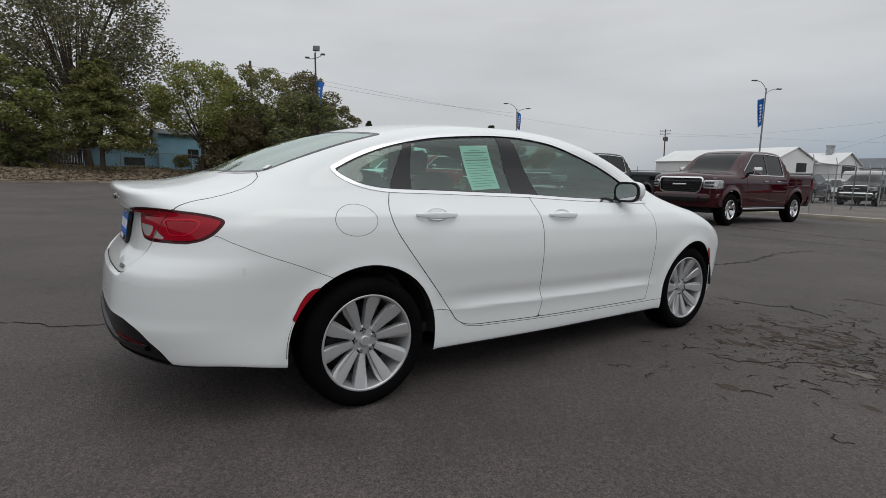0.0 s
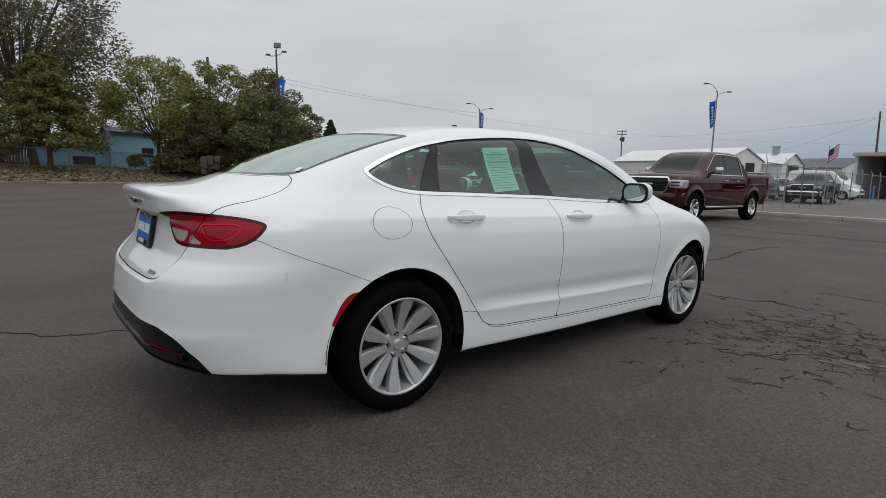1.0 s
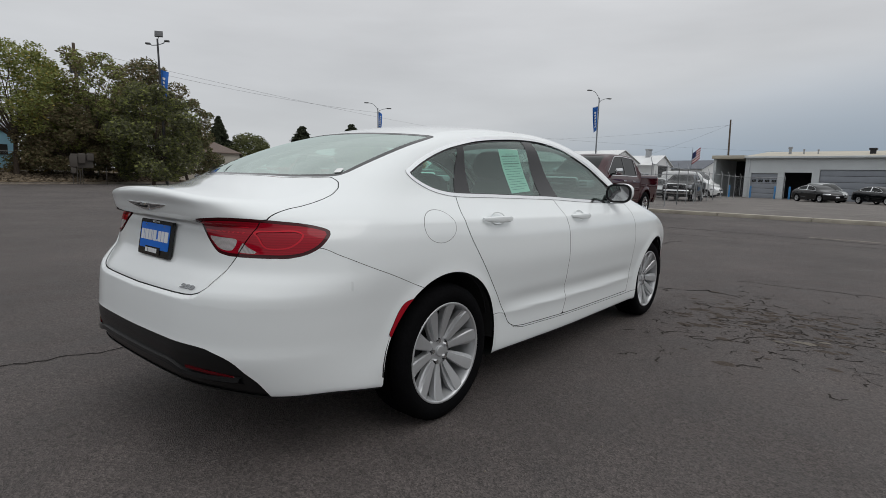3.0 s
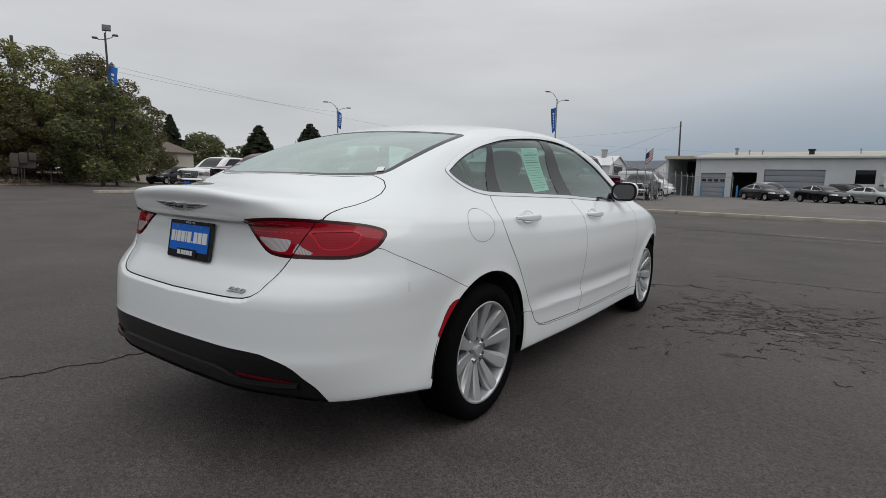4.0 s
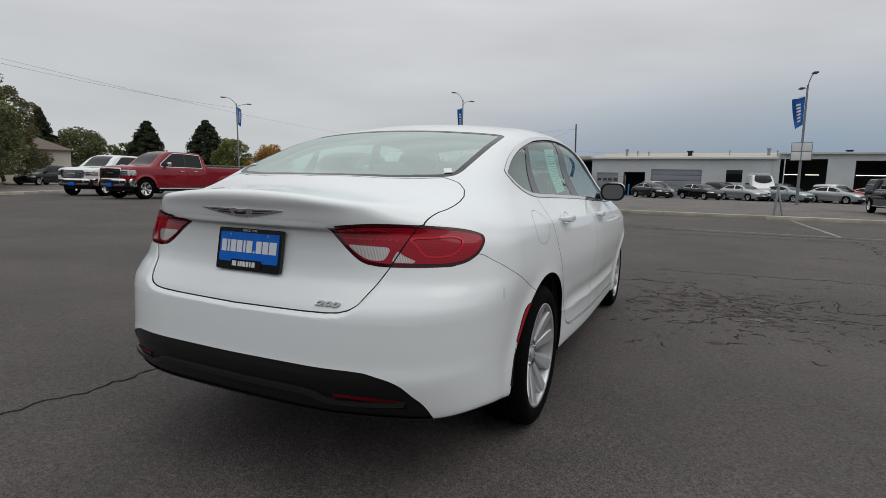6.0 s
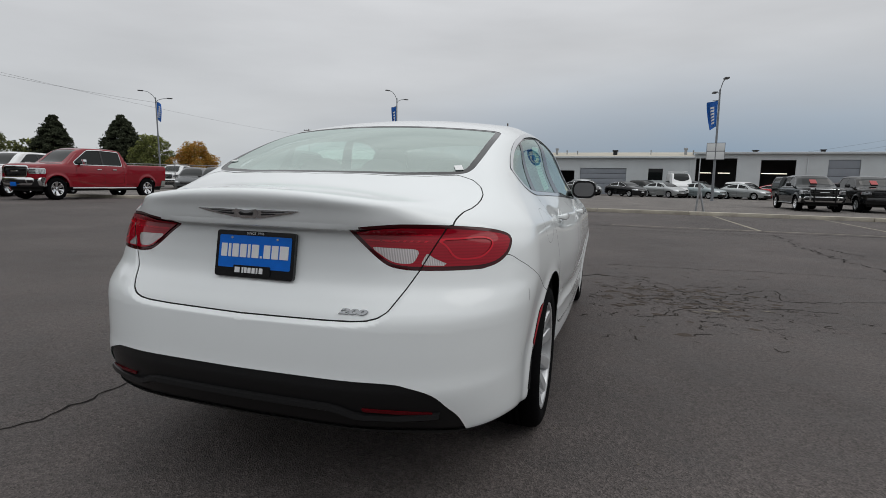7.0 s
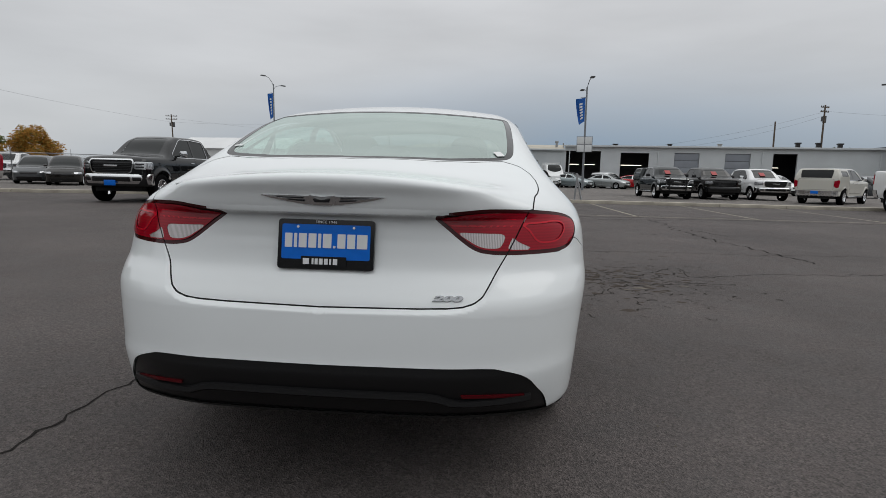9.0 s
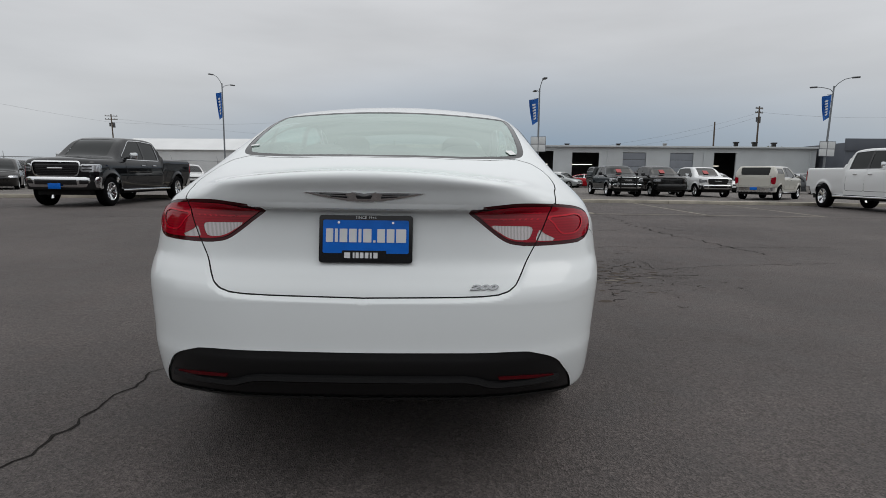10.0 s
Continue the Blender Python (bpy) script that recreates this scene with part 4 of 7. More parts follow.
def mirror(sx):
    bm = bmesh.new()
    bmesh.ops.create_uvsphere(bm, u_segments=24, v_segments=14, radius=1)
    for v in bm.verts:
        x, y, z = v.co
        y = max(y, -0.42)
        v.co = (0.092 * (abs(x) ** 0.75) * (1 if x > 0 else -1) + 0.02 * y, 0.080 * y, 0.072 * (abs(z) ** 0.8) * (1 if z > 0 else -1) + 0.010 * x)
    me = bm_mesh("mirror_housing", bm, WHITE_PAINT, True)
    ob = part("door_mirror", me, sedan, m=pose(sx * 0.912, 1.930, 1.085, 0, 0, 8 * sx) @ Matrix.Diagonal((sx, 1, 1, 1)))
    bm = bmesh.new()
    rounded_bar(bm, 0.182, 0.136, 0.014, 0.055, pose(0.0, -0.036, 0.0))
    part("mirror_rim", bm_mesh("mirror_rim", bm, BLACK_PLASTIC, bevel=0.002), ob)
    bm = bmesh.new()
    rounded_bar(bm, 0.150, 0.106, 0.004, 0.042, pose(0.0, -0.044, 0.0))
    part("mirror_glass", bm_mesh("mirror_glass", bm, MIRROR), ob, "mirror glass")
    bm = bmesh.new()
    rod(bm, (-0.13, 0.06, -0.045), (-0.04, 0.01, -0.035), 0.035, 0.022, 12)
    part("mirror_arm", bm_mesh("mirror_arm", bm, BLACK_PLASTIC, True), ob)


for sx in (1, -1):
    mirror(sx)

# ---- the white sedan: fittings and inside ----
def rear_face(x, z, lo=-1.25):
    """Where the tail stands at a width and a height."""
    ys = np.linspace(lo, -0.55, 700)
    d = SKIN.depth(np.stack([np.full_like(ys, abs(x)), ys, np.full_like(ys, z)], -1))
    return float(ys[int(np.argmax(d < 0))])


def stuck_on(outline, lift, mat, name, parent, label="", dome=0.0):
    """A thin shape laid on the tail: outline of (x, z), thickened by lift, its middle raised by dome."""
    bm = bmesh.new()
    front, back = [], []
    for x, z in outline:
        y = rear_face(x, z)
        front.append(bm.verts.new((x, y - lift, z)))
        back.append(bm.verts.new((x, y + 0.004, z)))
    n = len(outline)
    cx, cz = sum(p[0] for p in outline) / n, sum(p[1] for p in outline) / n
    mid = bm.verts.new((cx, rear_face(cx, cz) - lift - dome, cz))
    for i in range(n):
        bm.faces.new((front[i], front[(i + 1) % n], mid))
        bm.faces.new((front[i], back[i], back[(i + 1) % n], front[(i + 1) % n]))
    return part(name, bm_mesh(name, bm, mat), parent, label)


# winged badge, in plain shapes
emblem = thing("wing_badge", "", "")
emblem.parent = trunk_lid
for key in ("label", "category"):
    if key in emblem.keys():
        del emblem[key]
for sx in (1, -1):
    wing = [(sx * x, z) for x, z in ((0.035, 1.0215), (0.10, 1.0225), (0.16, 1.0225), (0.193, 1.0225), (0.191, 1.0205), (0.161, 1.0125), (0.111, 1.0040), (0.08, 0.9995), (0.052, 0.9950), (0.034, 0.9945))]
    stuck_on(wing if sx > 0 else wing[::-1], 0.004, CHROME, "wing", emblem, dome=0.003)
    feather = [(sx * x, z) for x, z in ((0.058, 1.0175), (0.145, 1.0185), (0.138, 1.0160), (0.058, 1.0130))]
    stuck_on(feather if sx > 0 else feather[::-1], 0.0085, DARK_METAL, "wing_groove", emblem)
    feather = [(sx * x, z) for x, z in ((0.054, 1.0085), (0.112, 1.0115), (0.104, 1.0080), (0.054, 1.0040))]
    stuck_on(feather if sx > 0 else feather[::-1], 0.0085, DARK_METAL, "wing_groove", emblem)
stuck_on([(-0.040, 1.0245), (-0.040, 1.000), (-0.028, 0.9935), (0.028, 0.9935), (0.040, 1.000), (0.040, 1.0245), (0.0, 1.0195)], 0.007, CHROME, "badge_centre", emblem, dome=0.004)
stuck_on([(-0.027, 1.013), (-0.022, 1.003), (0.022, 1.003), (0.027, 1.013), (0.0, 1.0105)], 0.0135, DARK_METAL, "badge_inlay", emblem)

# the crisp lower edge of the lid's lip
bm = bmesh.new()
rows = []
for i in range(41):
    x = -0.385 + 0.770 * i / 40
    e = min(1.0, (0.387 - abs(x)) / 0.09)
    y0, y1, yi = rear_face(x, 0.996), rear_face(x, 0.984), rear_face(x, 0.945)
    rows.append([bm.verts.new(p) for p in ((x, y0 + 0.0008, 0.996), (x, y1 - 0.0012, 0.984), (x, y1 + 0.0005 + 0.006 * (1 - e), 0.9725), (x, y1 + 0.003 + 0.012 * (1 - e), 0.9695), (x, y1 + 0.008 + 0.02 * (1 - e), 0.9685), (x, yi + 0.02, 0.971))])
for a, b in zip(rows, rows[1:]):
    for k in range(5):
        bm.faces.new((a[k], a[k + 1], b[k + 1], b[k]))
part("lid_lip", bm_mesh("lid_lip", bm, WHITE_PAINT, True), trunk_lid)

# chrome number on the lid, its dark reflection put into the base colour
digits = bpy.data.curves.new("number_badge", "FONT")
digits.body, digits.size, digits.extrude, digits.shear, digits.align_x, digits.align_y = "200", 0.0235, 0.0016, 0.25, "CENTER", "CENTER"
digits.bevel_depth, digits.offset, digits.space_character = 0.0008, 0.0006, 0.98
digits.materials.append(BADGE)
lean = math.degrees(math.atan2(rear_face(0.39, 0.714) - rear_face(0.39, 0.728), 0.014))
part("number_badge", digits, trunk_lid, "chrome number badge", pose(0.388, rear_face(0.388, 0.7205) - 0.0025, 0.7205, 90 + lean, 0, 5) @ Matrix.Diagonal((2.45, 1, 1, 1)))

# dealer plate in its black frame
PLATE_M = pose(0, -0.957, 0.868, -9.3, 0, 0)
bm = bmesh.new()
rounded_bar(bm, 0.318, 0.168, 0.014, 0.010, Matrix())
plate = part("dealer_plate", bm_mesh("dealer_plate", bm, GLOSS_BLACK, bevel=0.002), trunk_lid, "blue dealer plate in a black frame", PLATE_M @ Matrix.Diagonal((0.969, 1, 0.93, 1)))


def plate_bar(name, mat, x, z, w, h, out, r=0.002, label=""):
    bm = bmesh.new()
    rounded_bar(bm, w, h, 0.002, min(r, w * 0.45, h * 0.45), pose(x, -0.007 - out, z))
    return part(name, bm_mesh(name, bm, mat), plate, label)


plate_bar("plate_face", PLATE_BLUE, 0, 0.008, 0.292, 0.118, 0.0005, 0.006)
plate_bar("lower_band", GLOSS_BLACK, -0.005, -0.058, 0.150, 0.034, 0.0022, 0.003)
x = -0.135
for k, w in enumerate((0.024, 0.010, 0.026, 0.026, 0.010, 0.028, 0.008, 0.026, 0.026, 0.034)):
    dot = k == 6
    plate_bar("plate_bar", WHITE_INK, x + w / 2, -0.008 if dot else 0.012, w, 0.008 if dot else 0.048, 0.0022)
    x += w + 0.006
for k, w in enumerate((0.020, 0.006, 0.010, 0.012, 0.012, 0.006, 0.014)):
    plate_bar("plate_bar", WHITE_INK, (-0.062, -0.040, -0.028, -0.013, 0.004, 0.018, 0.034)[k], -0.058, w, 0.020, 0.0042, 0.001)
for x in (-0.092, 0.092):
    bm = bmesh.new()
    rod(bm, (x, -0.006, 0.058), (x, -0.0115, 0.058), 0.0055, 0.0045, 10)
    part("plate_screw", bm_mesh("plate_screw", bm, CHROME), plate)
txt = bpy.data.curves.new("plate_text", "FONT")
txt.body, txt.size, txt.extrude, txt.align_x, txt.align_y = "SINCE 1946", 0.0125, 0.0004, "CENTER", "CENTER"
txt.space_character = 1.15
txt.materials.append(WHITE_INK)
part("plate_text", txt, plate, "white words SINCE 1946", pose(0, -0.0085, 0.0755, 90, 0, 0))

# fascia: red reflectors, moulded lower lip
for sx in (1, -1):
    o = [(sx * x, z) for x, z in ((0.440, 0.433), (0.54, 0.428), (0.638, 0.415), (0.641, 0.406), (0.54, 0.417), (0.444, 0.423))]
    stuck_on(o if sx > 0 else o[::-1], 0.002, DULL_RED, "reflector", rear_bumper, "narrow red reflector")
bm = bmesh.new()
rows = []
for i in range(33):
    x = -0.66 + 1.32 * i / 32
    end = min(1.0, max(0.0, (abs(x) - 0.34) / 0.09))
    z = 0.426 - 0.024 * end * end * (3 - 2 * end) - 0.02 * max(0.0, abs(x) - 0.5)
    y = rear_face(x, z)
    rows.append([bm.verts.new(p) for p in ((x, y + 0.01, z + 0.016), (x, y - 0.010, z + 0.010), (x, y - 0.013, z - 0.004), (x, y + 0.01, z - 0.016))])
for a, b in zip(rows, rows[1:]):
    for k in range(3):
        bm.faces.new((a[k], b[k], b[k + 1], a[k + 1]))
part("bumper_lip", bm_mesh("bumper_lip", bm, BLACK_PLASTIC, True), rear_bumper, "black moulded lip")

# papers on the glass
PAPER = material("window_paper", (0.62, 0.72, 0.68), 0.7, stain=0.04, stain_scale=9)
INK = material("grey_print", (0.22, 0.27, 0.26), 0.8)


def side_face(y, z, inset):
    p = SKIN.settle(np.array([[0.75, y, z]]), 4)[0]
    n = SKIN.normals(p[None])[0]
    q = np.array([p[0], y, z])
    q = q - n * inset
    return tuple(q)


def sheet(name, quad, mat, inset, parent, n=8, label=""):
    """A paper behind the side glass; quad: four (y, z) corners, lower rear first."""
    V, F = [], []
    (a, b, c, d) = [np.array(q) for q in quad]
    for i in range(n + 1):
        for k in range(n + 1):
            u, w = i / n, k / n
            V.append(side_face(*((a * (1 - u) + b * u) * (1 - w) + (d * (1 - u) + c * u) * w), inset))
    for i in range(n):
        for k in range(n):
            F.append((i * (n + 1) + k, (i + 1) * (n + 1) + k, (i + 1) * (n + 1) + k + 1, i * (n + 1) + k + 1))
    return part(name, mesh_of(name, V, F, mat), parent, label)


Q = [np.array(q) for q in ((0.697, 1.089), (0.905, 1.102), (0.852, 1.348), (0.653, 1.336))]
right_rear_door = [o for o in sedan.children if o.name.split(".")[0] == "rear_door"][0]
paper = sheet("window_sticker", Q, PAPER, 0.012, right_rear_door, label="pale green paper behind the glass")
at = lambda u, w: tuple((Q[0] * (1 - u) + Q[1] * u) * (1 - w) + (Q[3] * (1 - u) + Q[2] * u) * w)
rr = random.Random(5)
for k in range(15):
    w0 = 0.07 + k * 0.058
    u1 = 0.92 if k % 3 else rr.uniform(0.5, 0.85)
    h = 0.010 if k not in (13, 10) else 0.024
    u0 = 0.08 if k != 14 else 0.30
    sheet("print_line", (at(u0, w0), at(u1 if k != 14 else 0.7, w0), at(u1 if k != 14 else 0.7, w0 + h), at(u0, w0 + h)), INK, 0.010, paper, 4)
LABEL_WHITE = material("white_label", (0.75, 0.76, 0.76), 0.6)


def glass_label(x, y, w, h, turn):
    z = SKIN.settle(np.array([[abs(x), y, 1.2]]), 5)[0]
    nn = SKIN.normals(z[None])[0]
    nn = Vector((nn[0] * (1 if x > 0 else -1), nn[1], nn[2]))
    m = Matrix.Translation((z[0] * (1 if x > 0 else -1), z[1], z[2])) @ nn.to_track_quat("Z", "Y").to_matrix().to_4x4() @ pose(0, 0, 0.002, 0, 0, turn)
    bm = bmesh.new()
    box(bm, -w / 2, w / 2, -h / 2, h / 2, -0.0008, 0.0008)
    part("glass_label", bm_mesh("glass_label", bm, LABEL_WHITE), sedan, "small white paper label", m)


glass_label(0.545, -0.408, 0.032, 0.040, 10)
glass_label(-0.565, -0.35, 0.036, 0.014, 20)



def seat(x, y, rear=False):
    """Cushion, backrest and headrest, padded."""
    w = 0.25 if not rear else 0.60
    s = None
    for nm, dims, m in (("seat_cushion", (w, 0.27, 0.09), pose(x, y, 0.55, 4, 0, 0)), ("seat_back", (w * 0.94, 0.075, 0.33), pose(x, y - 0.30, 0.86, -14, 0, 0))):
        bm = bmesh.new()
        bmesh.ops.create_cube(bm, size=2)
        bmesh.ops.subdivide_edges(bm, edges=bm.edges, cuts=5, use_grid_fill=True)
        for v in bm.verts:
            c = v.co
            q = Vector([math.copysign(abs(t) ** 0.9, t) for t in c])
            k = 1 / max(1e-6, (abs(c.x) ** 5 + abs(c.y) ** 5 + abs(c.z) ** 5) ** 0.2)
            v.co = Vector((q.x * k * dims[0], q.y * k * dims[1], q.z * k * dims[2]))
        o = part(nm, bm_mesh(nm, bm, SEAT_CLOTH, True), sedan if s is None else s, m=m if s is None else base.inverted() @ m)
        if s is None:
            s, base = o, m
    for hx in ((x,) if not rear else (x - 0.36, x, x + 0.36)):
        bm = bmesh.new()
        bmesh.ops.create_uvsphere(bm, u_segments=16, v_segments=10, radius=1)
        for v in bm.verts:
            v.co = Vector([math.copysign(abs(t) ** 0.7, t) * d for t, d in zip(v.co, (0.125, 0.05, 0.095))])
        m = pose(hx, y - 0.40, 1.25 if not rear else 1.14, -10, 0, 0)
        part("headrest", bm_mesh("headrest", bm, SEAT_CLOTH, True), s, m=base.inverted() @ m)


bpy.context.view_layer.update()
seat(0.37, 1.42)
seat(-0.37, 1.42)
seat(0.0, 0.48, True)
for nm, b, mat in (("dashboard", (-0.70, 0.70, 2.05, 2.45, 0.70, 1.00), INTERIOR), ("centre_console", (-0.12, 0.12, 1.0, 2.05, 0.42, 0.68), INTERIOR), ("cabin_floor", (-0.78, 0.78, -0.2, 2.5, 0.30, 0.36), INTERIOR),
                   ("parcel_shelf", (-0.60, 0.60, -0.42, 0.10, 1.03, 1.06), INTERIOR)):
    bm = bmesh.new()
    box(bm, *b)
    part(nm, bm_mesh(nm, bm, mat, bevel=0.02), sedan)
V, F = [], []
for i in range(32):
    a = 2 * math.pi * i / 32
    for k in range(8):
        q = 2 * math.pi * k / 8
        V.append(((0.185 + 0.016 * math.cos(q)) * math.cos(a), 0.016 * math.sin(q), (0.185 + 0.016 * math.cos(q)) * math.sin(a)))
for i in range(32):
    for k in range(8):
        F.append((i * 8 + k, i * 8 + (k + 1) % 8, (i + 1) % 32 * 8 + (k + 1) % 8, (i + 1) % 32 * 8 + k))
sw = part("steering_wheel", mesh_of("steering_wheel", V, F, INTERIOR), sedan, m=pose(-0.37, 1.93, 0.95, -25, 0, 0))
bm = bmesh.new()
box(bm, -0.17, 0.17, -0.02, 0.02, -0.03, 0.03)
box(bm, -0.05, 0.05, -0.03, 0.02, -0.16, 0.05)
part("wheel_spokes", bm_mesh("wheel_spokes", bm, INTERIOR, bevel=0.01), sw)

# ---- other vehicles ----
def flat(value):
    return lambda t: np.full_like(np.asarray(t, float), value)


def pickup_spec(wb, cab, cap=False):
    """A crew-cab pickup: rear axle at 0, nose forwards along +y; cab: where the cab's back stands."""
    f = wb + 0.92
    bed = 1.93 if cap else 1.40
    lift = curve((-1.3, 0.42 if cap else 0.19), (cab - 0.10, 0.40 if cap else 0.19), (cab + 0.02, 0.02), (f, 0.0))
    return dict(
        core=((-0.55, 0.85), (wb + 0.25, 0.82)),
        side=curve((0.30, 0.90), (0.46, 0.965), (0.62, 0.985), (0.85, 1.0), (1.08, 0.992), (1.22, 0.965), (1.30, 0.925), (1.60, 0.815), (1.92, 0.695), (2.2, 0.60), soft=0.03),
        lift=lift,
        plan=curve((-1.3, 0.985), (-0.9, 1.0), (wb - 0.2, 1.0), (wb + 0.5, 0.975), (f, 0.92), soft=0.15),
        relief=lambda x, y, z: 0.036 * sum(np.exp(-((np.hypot(y - yw, z - 0.42) - 0.50) / 0.055) ** 2) for yw in (0.0, wb)),
        top=curve((-1.3, bed), (cab - 0.14, bed), (cab - 0.04, 1.74 if not cap else 1.93), (cab + 0.08, 1.94), (cab + 0.8, 1.995), (cab + 1.60, 1.985), (cab + 2.02, 1.88),
                  (cab + 2.74, 1.395), (cab + 2.84, 1.375), (f - 0.50, 1.345), (f - 0.20, 1.315), (f - 0.05, 1.265), (f + 0.1, 1.0), soft=0.05),
        crown=curve((-1.3, 0.01), (cab, 0.03), (cab + 1.0, 0.045), (f, 0.07)),
        rear=curve((0.3, -1.10), (0.5, -1.17), (1.3, -1.17), (1.45, -1.15), (1.95, -0.98 if cap else -1.15)), rear_bow=0.03, rear_bow4=0.0,
        front=curve((0.30, f - 0.16), (0.45, f - 0.02), (0.70, f), (1.10, f - 0.005), (1.23, f - 0.04), (1.33, f - 0.13), soft=0.03), front_bow=0.14,
        low=flat(0.46), r_rear=0.10, r_front=0.16, r_top=curve((-1.3, 0.05), (cab, 0.06), (cab + 1, 0.085), (f, 0.09)))


def wheel_set(car, style, wb, half, r):
    """Four copies of a wheel under a car."""
    for x, y, rz, a in ((half, 0, 0, 20), (half, wb, 0, 47), (-half, 0, 180, 5), (-half, wb, 180, 33)):
        w = copy_thing(style, pose(x, y, r, a, 0, rz))
        part_of(w, car)


def strip(name, car, mat, *boxes, bevel=0.01, label="", parent=None):
    bm = bmesh.new()
    for b in boxes:
        box(bm, *b)
    return part(name, bm_mesh(name, bm, mat, bevel=bevel), parent or car, label)


def bowed(name, mat, x0, x1, z0, z1, face, depth, parent, n=12, r=0.006, tuck=0.0):
    """A bar with rounded edges that follows a bowed nose: face(x) is where its front stands."""
    bm = bmesh.new()
    rows = []
    r = min(r, 0.45 * (z1 - z0), 0.8 * depth)
    for i in range(n + 1):
        x = x0 + (x1 - x0) * i / n
        y = face(x)
        zm = z0 + 0.62 * (z1 - z0)
        ring = ((-depth, z0), (-r, z0), (-0.3 * r, z0 + 0.3 * r), (0, z0 + r), (0, zm), (0, z1 - r), (-0.3 * r, z1 - 0.3 * r), (-r, z1), (-depth, z1))
        rows.append([bm.verts.new((x, y + dy - tuck * ((z - zm) / (z1 - z0)) ** 2 / 0.38, z)) for dy, z in ring])
    for a, b in zip(rows, rows[1:]):
        for k in range(9):
            bm.faces.new((a[k], a[(k + 1) % 9], b[(k + 1) % 9], b[k]))
    bm.faces.new(rows[0])
    bm.faces.new(rows[-1][::-1])
    return part(name, bm_mesh(name, bm, mat, True), parent)


def pickup(label, body, style, m, wb=3.67, cab=0.62, cap=False, trim=None, bumper=None, group="parked pickups", guard=False, hi=True, plate=False, card=False, bars=None):
    trim, bumper = trim or CHROME, bumper or CHROME
    car = thing("pickup_truck", label, "truck", group)
    spec = pickup_spec(wb, cab, cap)
    f = wb + 0.92
    sk = Shell(spec).grid(84 if hi else 56, 16, 104 if hi else 70, 34 if hi else 22)
    for yw in (0.0, wb):
        sk.cut("hole", lambda x, y, z, yw=yw: np.where(x > 0.5, 0.485 - np.where(z > 0.42, np.hypot(y - yw, z - 0.42), np.abs(y - yw)), -1))
    sk.cut("under", lambda x, y, z: np.where(z < 0.6, -sk.normals(np.stack([x, y, z], -1))[:, 2] - 0.5, -1))
    w0 = cab + 0.13
    rear_w = corners((w0, 1.34, 0.03), (w0 + 0.02, 1.86, 0.06), (w0 + 0.83, 1.895, 0.03), (w0 + 0.86, 1.335, 0.02))
    front_w = corners((w0 + 0.94, 1.335, 0.02), (w0 + 0.91, 1.895, 0.03), (w0 + 1.48, 1.875, 0.12), (w0 + 2.16, 1.42, 0.05), (w0 + 2.12, 1.335, 0.03))
    sk.cut("rear_glass", on_side(rear_w, 0.4))
    sk.cut("front_glass", on_side(front_w, 0.4))
    whole = on_side(corners((w0 - 0.03, 1.31, 0.03), (w0 - 0.01, 1.885, 0.07), (w0 + 0.83, 1.92, 0.03), (w0 + 1.50, 1.90, 0.12), (w0 + 2.23, 1.42, 0.05), (w0 + 2.19, 1.31, 0.03)), 0.4)
    sk.cut("pillar", more(whole, -0.018))
    sk.cut("surround", whole)
    if cap:
        sk.cut("cap_glass", on_side(corners((-0.75, 1.52, 0.03), (-0.70, 1.80, 0.05), (0.30, 1.80, 0.05), (0.35, 1.52, 0.03)), 0.4))
        sk.cut("gate_glass", lambda x, y, z: np.where(y < -0.9, np.minimum(0.70 - x, 0.21 - np.abs(z - 1.64)), -1))
    ws = lambda x, y, z: np.where((z > 1.3) & (y > cab + 1.5), np.minimum(0.75 - 0.13 * (y - cab - 1.7) ** 0 - 0.10 * (cab + 2.7 - y) - x, np.minimum(y - cab - 1.92, cab + 2.72 - 0.12 * x * x - y)), -1)
    sk.cut("windshield", ws)
    if not cap:
        sk.cut("back_glass", lambda x, y, z: np.where((y < cab + 0.1) & (y > cab - 0.2) & (z > 1.5), np.minimum(0.60 - x, 0.16 - np.abs(z - 1.66)), -1))
        sk.cut("bed", lambda x, y, z: np.where((y < cab - 0.14) & (z > 1.3), np.minimum(np.minimum(0.80 - x, y + 1.07), cab - 0.16 - y), -1))
    # nose
    soft_box = lambda a, b, r: r - np.hypot(np.maximum(a + r, 0), np.maximum(b + r, 0)) - np.minimum(np.maximum(a + r, b + r), 0)
    gr = lambda x, y, z: np.where(y > f - 0.45, soft_box(np.abs(z - 1.015) - 0.175, x - 0.60 - 0.22 * (z - 1.0), 0.09), -1)
    sk.cut("grille", gr)
    sk.cut("grille_frame", more(gr, 0.034))
    lamp = lambda x, y, z: np.where(y > f - 0.66, soft_box(np.abs(z - 1.045) - 0.105, np.maximum(0.655 - x, f - 0.50 - y), 0.045), -1)
    sk.cut("headlight", more(lamp, -0.020))
    sk.cut("bezel", lamp)
    sk.cut("bumper", lambda x, y, z: np.where(y > f - 0.50, np.minimum(0.76 - z, y - (f - 0.44)), -1))
    sk.cut("tail_lamp", lambda x, y, z: np.where(y < -0.9, np.minimum(0.20 - np.abs(z - 1.12), np.minimum(x - 0.80, -1.02 - y)), -1))
    gate = lambda x, y, z: np.where(y < -1.0, np.minimum(np.minimum(0.78 - x, z - 0.80), 1.38 - z), -1)
    sk.cut("tailgate", more(gate, -0.006))
    sk.cut("seam", more(gate, 0.004))
    sk.cut("rear_bumper", lambda x, y, z: np.where(y < -0.75, 0.74 - z, -1))
